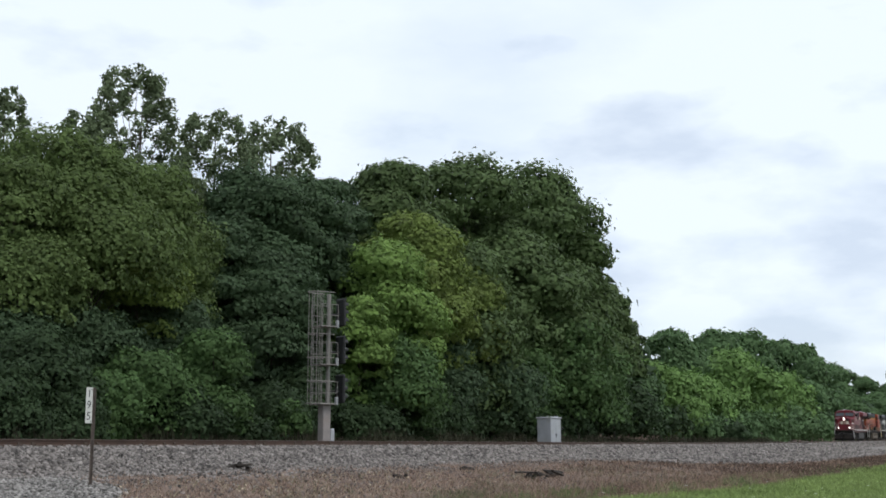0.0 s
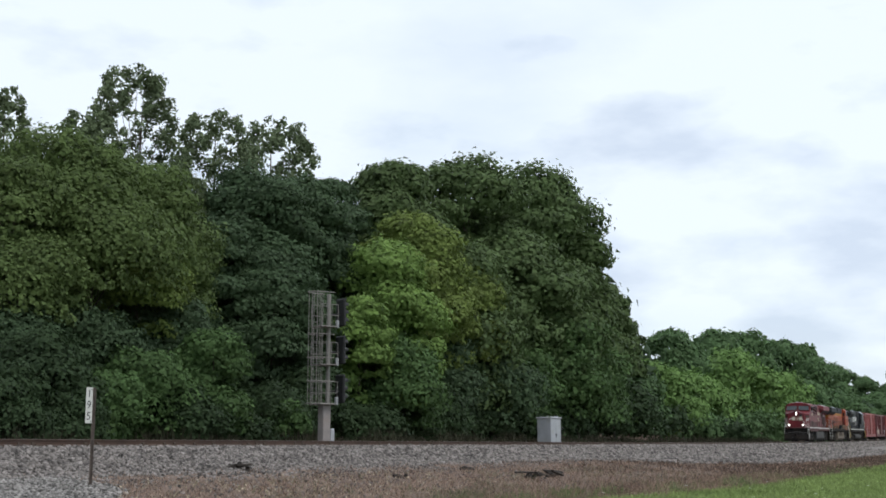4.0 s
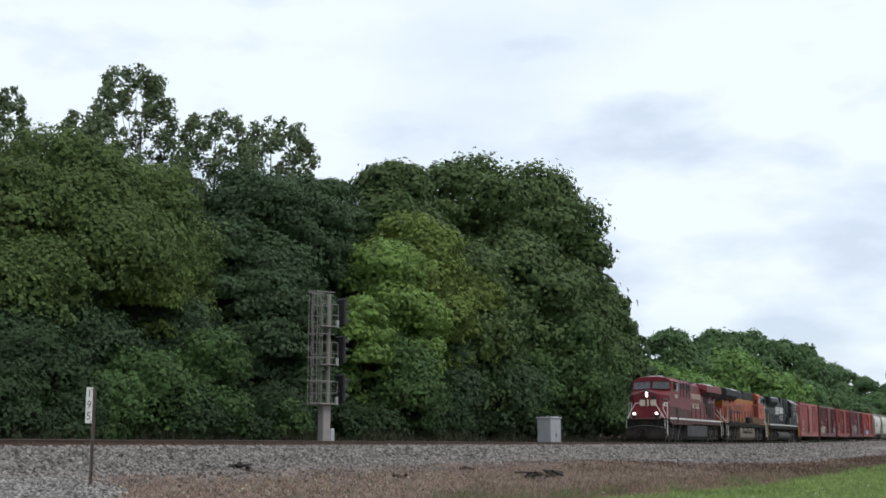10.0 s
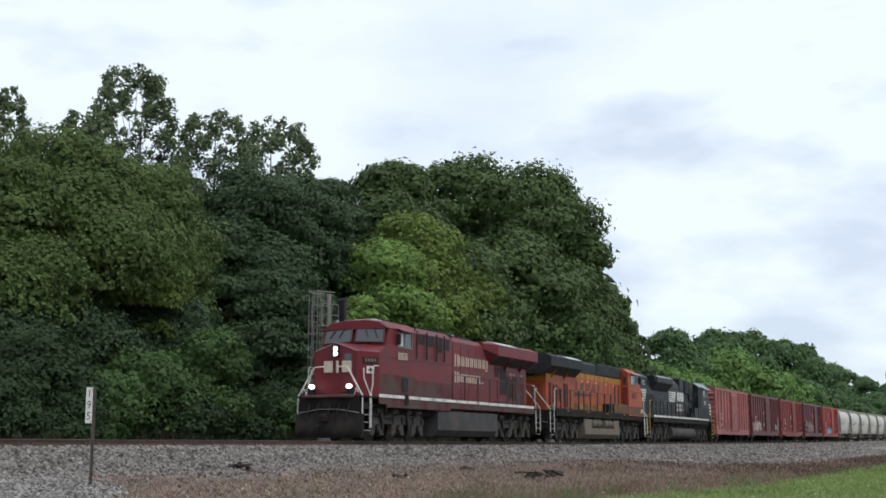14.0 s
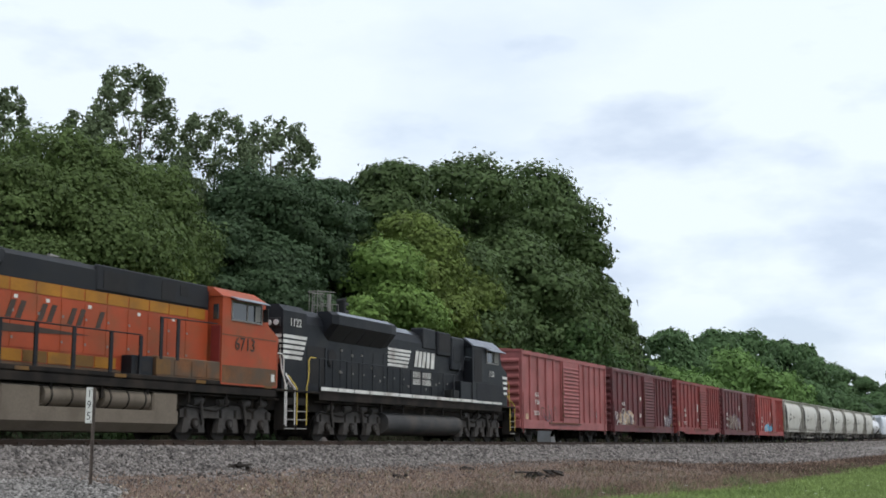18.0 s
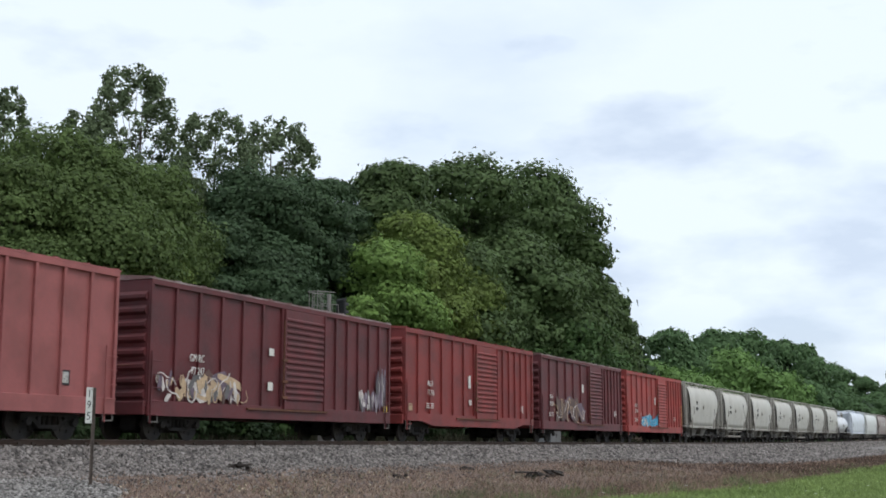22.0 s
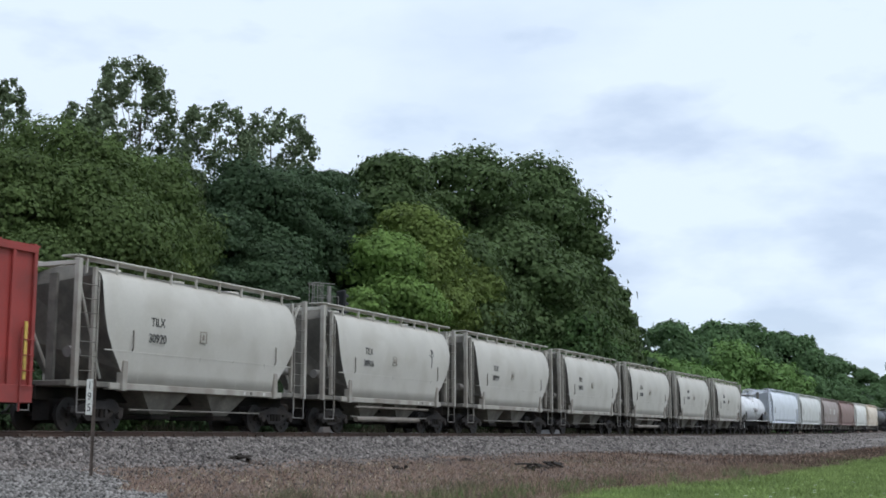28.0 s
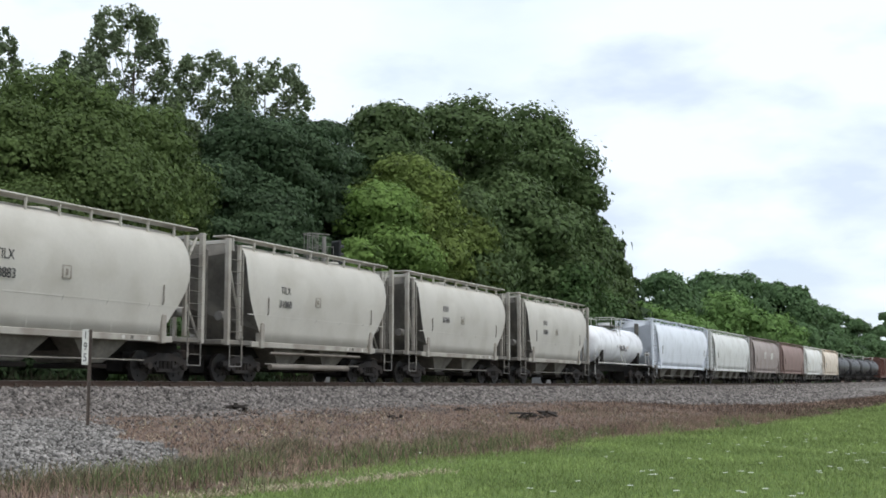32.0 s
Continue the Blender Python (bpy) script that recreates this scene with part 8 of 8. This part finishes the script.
        bay = part("discharge_bay", s, M_BAY, car, "sloped discharge hopper with dust stains and painted-in shade")
        part("outlet_gate", Shape().box(c - 0.48, c + 0.48, -0.95, 0.95, 0.36, 0.5, 0.02), M_UNDER, bay)
    for j in range(3 if half < 7 else 5):
        x = (j - (1 if half < 7 else 2)) * 3.2
        part("roof_hatch", Shape().rod((x, 0, top + 0.07), (x, 0, top + 0.14), 0.38, 16), mat, car)
    part("brake_pipe", Shape().pipe([(-half + 2.9, -1.2, 0.62), (half - 2.9, -1.2, 0.62)], 0.03), M_STREAK, car)
    return car


def hoppers():
    first = build_hopper("stone", 6.38, 2)
    numbers = ("30920", "30916", "30919", "30883", "31060", "", "")
    mids = (368.75, 382.35, 396.0, 409.65, 423.35, 437.1, 450.95)
    row = [first] + [copy_thing(first, Matrix.Identity(4)) for k in range(6)]
    for k, (num, mid, c) in enumerate(zip(numbers, mids, row)):
        if num:
            side_text("TILX", 0.38, M_BLACKTEXT, c, -2.75, 3.2, -1.592, 0.85)
            side_text(num, 0.38, M_BLACKTEXT, c, -2.75, 2.72, -1.582, 0.9)
        else:
            blocks(c, M_SMUDGE, -2.75, -2.1, 3.25, 0.25, -1.588, 4, "stencil")
            blocks(c, M_SMUDGE, -2.75, -1.95, 2.75, 0.25, -1.575, 5, "stencil")
        for j in range(2):
            for q in range(3):
                a = -2.95 + 0.42 * q
                part("data_bar", Shape().prism([(a, 2.17 - 0.15 * j), (a + 0.3, 2.17 - 0.15 * j), (a + 0.3, 2.22 - 0.15 * j), (a, 2.22 - 0.15 * j)], -1.482 + 0.02 * j, -1.40 + 0.02 * j, "y"), M_STREAK, c)
        frame_bars = Shape()
        for x0, x1, z0, z1 in ((-0.6, -0.25, 2.76, 2.78), (-0.6, -0.25, 3.1, 3.12), (-0.6, -0.58, 2.78, 3.1), (-0.27, -0.25, 2.78, 3.1), (-0.46, -0.38, 2.85, 3.02)):
            frame_bars.box(x0, x1, -1.592, -1.55, z0, z1)
        part("data_frame", frame_bars, M_PIPE, c)
        # dark streaks below the crease, added as thin slanting rods
        for x in (-0.55, 1.3, 3.2):
            part("lower_grab", Shape().rod((x, -1.44, 1.98), (x + 0.1, -1.505, 2.3), 0.010, 5), M_STREAK, c)
        for x in (2.2, 2.6, 3.4):
            part("placard", Shape().box(x, x + 0.13, -1.402, -1.396, 1.22, 1.33), M_WHITE if x != 2.6 else M_STREAK, c)
        if k in (1, 4):
            part("vent_pipe", Shape().rod((-3.3, -1.3, 0.52), (2.4, -1.3, 0.52), 0.1, 10), M_PIPE, c, "long grey-brown pipe under the sill")
            part("vent_pipe", Shape().rod((-3.3, -1.3, 1.0), (3.4, -1.3, 1.0), 0.05, 8), M_PIPE, c)
        if k == 1:
            mark = Shape()
            for u0, z0, u1, z1, w in ((3.2, 3.62, 3.28, 3.1, 0.05), (3.28, 3.3, 3.22, 2.85, 0.035), (2.98, 3.38, 3.2, 3.3, 0.03), (3.3, 3.55, 3.42, 3.35, 0.025)):
                mark.prism([(u0 - w, z0), (u0 + w, z0 + 0.04), (u1 + w * 0.6, z1), (u1 - w * 0.4, z1 + 0.05)], -1.592, -1.54, "y")
            part("scorch_mark", mark, M_SMUDGE, c, "dark smudge")
        CARS.append((c, mid))
    for a, b, col in ((472.4, 492.8, "ice"), (492.8, 512.6, "white"), (512.6, 531.3, "mauve"), (531.3, 550.5, "rust"), (550.5, 568.1, "cream"), (568.1, 586.6, "tan")):
        c = build_hopper(col, (b - a) / 2 - 0.45, 4, top=4.72)
        if col == "mauve":
            sheet(c, "pale_patch", -2.2, -1.2, 2.7, 3.4, -1.587, M_WHITE, "pale worn patch", skew=0.4)
            sheet(c, "pale_patch", 2.0, 3.2, 2.7, 3.4, -1.587, M_WHITE, "pale worn patch", skew=0.4)
        CARS.append((c, (a + b) / 2))


def build_tank(colour, half, radius, label):
    mat = M_HOP[colour]
    car = tagged(new("tank_car"), label, "tank car", group="tank cars of the freight train")
    zc = 1.30 + radius
    rings = []
    L = half - 0.75
    for x, r in [(-L, 0.15), (-L + 0.06, 0.5), (-L + 0.2, 0.8), (-L + 0.45, 0.97), (-L + 0.7, 1.0), (L - 0.7, 1.0), (L - 0.45, 0.97), (L - 0.2, 0.8), (L - 0.06, 0.5), (L, 0.15)]:
        rings.append([(x, radius * r * math.cos(2 * math.pi * k / 28), zc + radius * r * math.sin(2 * math.pi * k / 28)) for k in range(28)])
    shell = part("tank_shell", Shape().loft(rings), mat, car, "long welded cylinder")
    for k in range(5):
        x = -L + 1.2 + k * (2 * L - 2.4) / 4
        ring = [[(x + dx, (radius + 0.006) * math.cos(2 * math.pi * q / 28), zc + (radius + 0.006) * math.sin(2 * math.pi * q / 28)) for q in range(28)] for dx in (-0.03, 0.03)]
        part("weld_band", Shape().loft(ring), mat, shell)
    part("centre_sill", Shape().box(-half, half, -0.35, 0.35, 0.85, 1.32, 0.02), M_UNDER, car)
    for e in (-1, 1):
        part("saddle", Shape().prism([(-1.2, 1.3), (1.2, 1.3), (radius * 0.95, zc - 0.3), (-radius * 0.95, zc - 0.3)], e * (half - 2.3) - 0.25, e * (half - 2.3) + 0.25, "x"), mat if colour == "tank_black" else M_UNDER, car)
        part("end_platform", Shape().box(min(e * (half - 0.75), e * half), max(e * (half - 0.75), e * half), -1.4, 1.4, 1.2, 1.32, 0.01), M_UNDER, car)
        for y in (-1.38, 1.38):
            part("grab_rail", Shape().pipe([(e * (half - 0.1), y, 0.6), (e * (half - 0.1), y, 2.2), (e * (half - 1.0), y, 2.2), (e * (half - 1.0), y, 1.3)], 0.022), M_GRABS if colour == "tank_white" else M_UNDER, car)
        coupler(car, e * half, e)
        freight_truck(car, e * (half - 1.75))
    for y in (-1.42, 1.42):
        part("side_rail", Shape().pipe([(-half + 0.8, y, 1.34), (half - 0.8, y, 1.34)], 0.04), M_GRABS if colour == "tank_white" else M_UNDER, car)
    zt = zc + radius
    part("manway", Shape().rod((0, 0, zt - 0.1), (0, 0, zt + 0.32), 0.42, 18), mat, car, "bolted manway dome")
    deck = part("top_platform", Shape().box(-1.3, 1.3, -0.95, 0.95, zt + 0.05, zt + 0.1), M_GALV, car, "dome platform with guard rail")
    for x in (-1.25, 0, 1.25):
        for y in (-0.92, 0.92):
            part("guard_post", Shape().rod((x, y, zt + 0.05), (x, y, zt + 0.62), 0.022, 6), M_GRABS, deck)
    part("guard_rail", Shape().pipe([(-1.25, -0.92, zt + 0.62), (1.25, -0.92, zt + 0.62), (1.25, 0.92, zt + 0.62), (-1.25, 0.92, zt + 0.62), (-1.25, -0.92, zt + 0.62)], 0.022), M_GRABS, deck)
    for x in (-0.35, 0.35):
        part("platform_ladder", Shape().rod((x, -1.45, 1.2), (x, -0.95, zt + 0.1), 0.02, 6), M_GRABS if colour == "tank_white" else M_UNDER, car)
    return car


def tanks():
    c = build_tank("tank_white", 6.75, 1.28, "glossy white tank car with stained side and top platform")
    spray(c, -1.4, 1.6, 2.15, 2.75, ("grey", "pale", "grey"), 21, y=-1.29, count=9)
    CARS.append((c, 465.2))
    first = build_tank("tank_black", 7.7, 1.42, "dull black tank car with domed ends")
    for k in range(4):
        CARS.append((first if k == 0 else copy_thing(first, Matrix.Identity(4)), 594.8 + 16.3 * k))
    for k in range(3):
        b = build_boxcar("brown", 15.7, (-0.2, 2.6), 7)
        CARS.append((b, 660.2 + 17.0 * k))


hoppers()
tanks()


ROLLING = 470   # wheels are keyed on the cars that start nearer than this


def run(t):
    """How far the train has come at t: it slows by a hair near the end."""
    return SPEED * t - float(np.interp(t, [0, 22, 24, 26, 27.5, 28, 29, 30, 31, 32], [0, 0, 0.03, 0.12, 0.27, 0.38, 0.7, 1.05, 1.28, 1.45]))


def roll_wheels(thing, start):
    """Key the turning wheelsets of one car, row by row, so that they roll without slipping as it passes."""
    ks = [k for k in range(32 * FPS + 1) if -45 < start - run(k / FPS) < 115]
    ks = [0] * (ks[0] > 0) + ks + [32 * FPS] * (ks[-1] < 32 * FPS)
    spins = [(k / FPS, run(min(max(k, ks[1]), ks[-2]) / FPS)) for k in ks]
    for truck in thing.children:
        for w in truck.children:
            if w.name.startswith("wheelset"):
                x, y, r = w.matrix_basis.translation
                walk(w, [(t, Matrix.Translation((x, y, r)) @ Matrix.Rotation(-s / r, 4, "Y")) for t, s in spins])


def motions():
    """The train runs at an even speed along the bending, rising track."""
    for thing, start in CARS:
        walk(thing, [(t, on_track(start - run(t))) for t in range(0, 33)])
        if start < ROLLING:
            roll_wheels(thing, start)


motions()
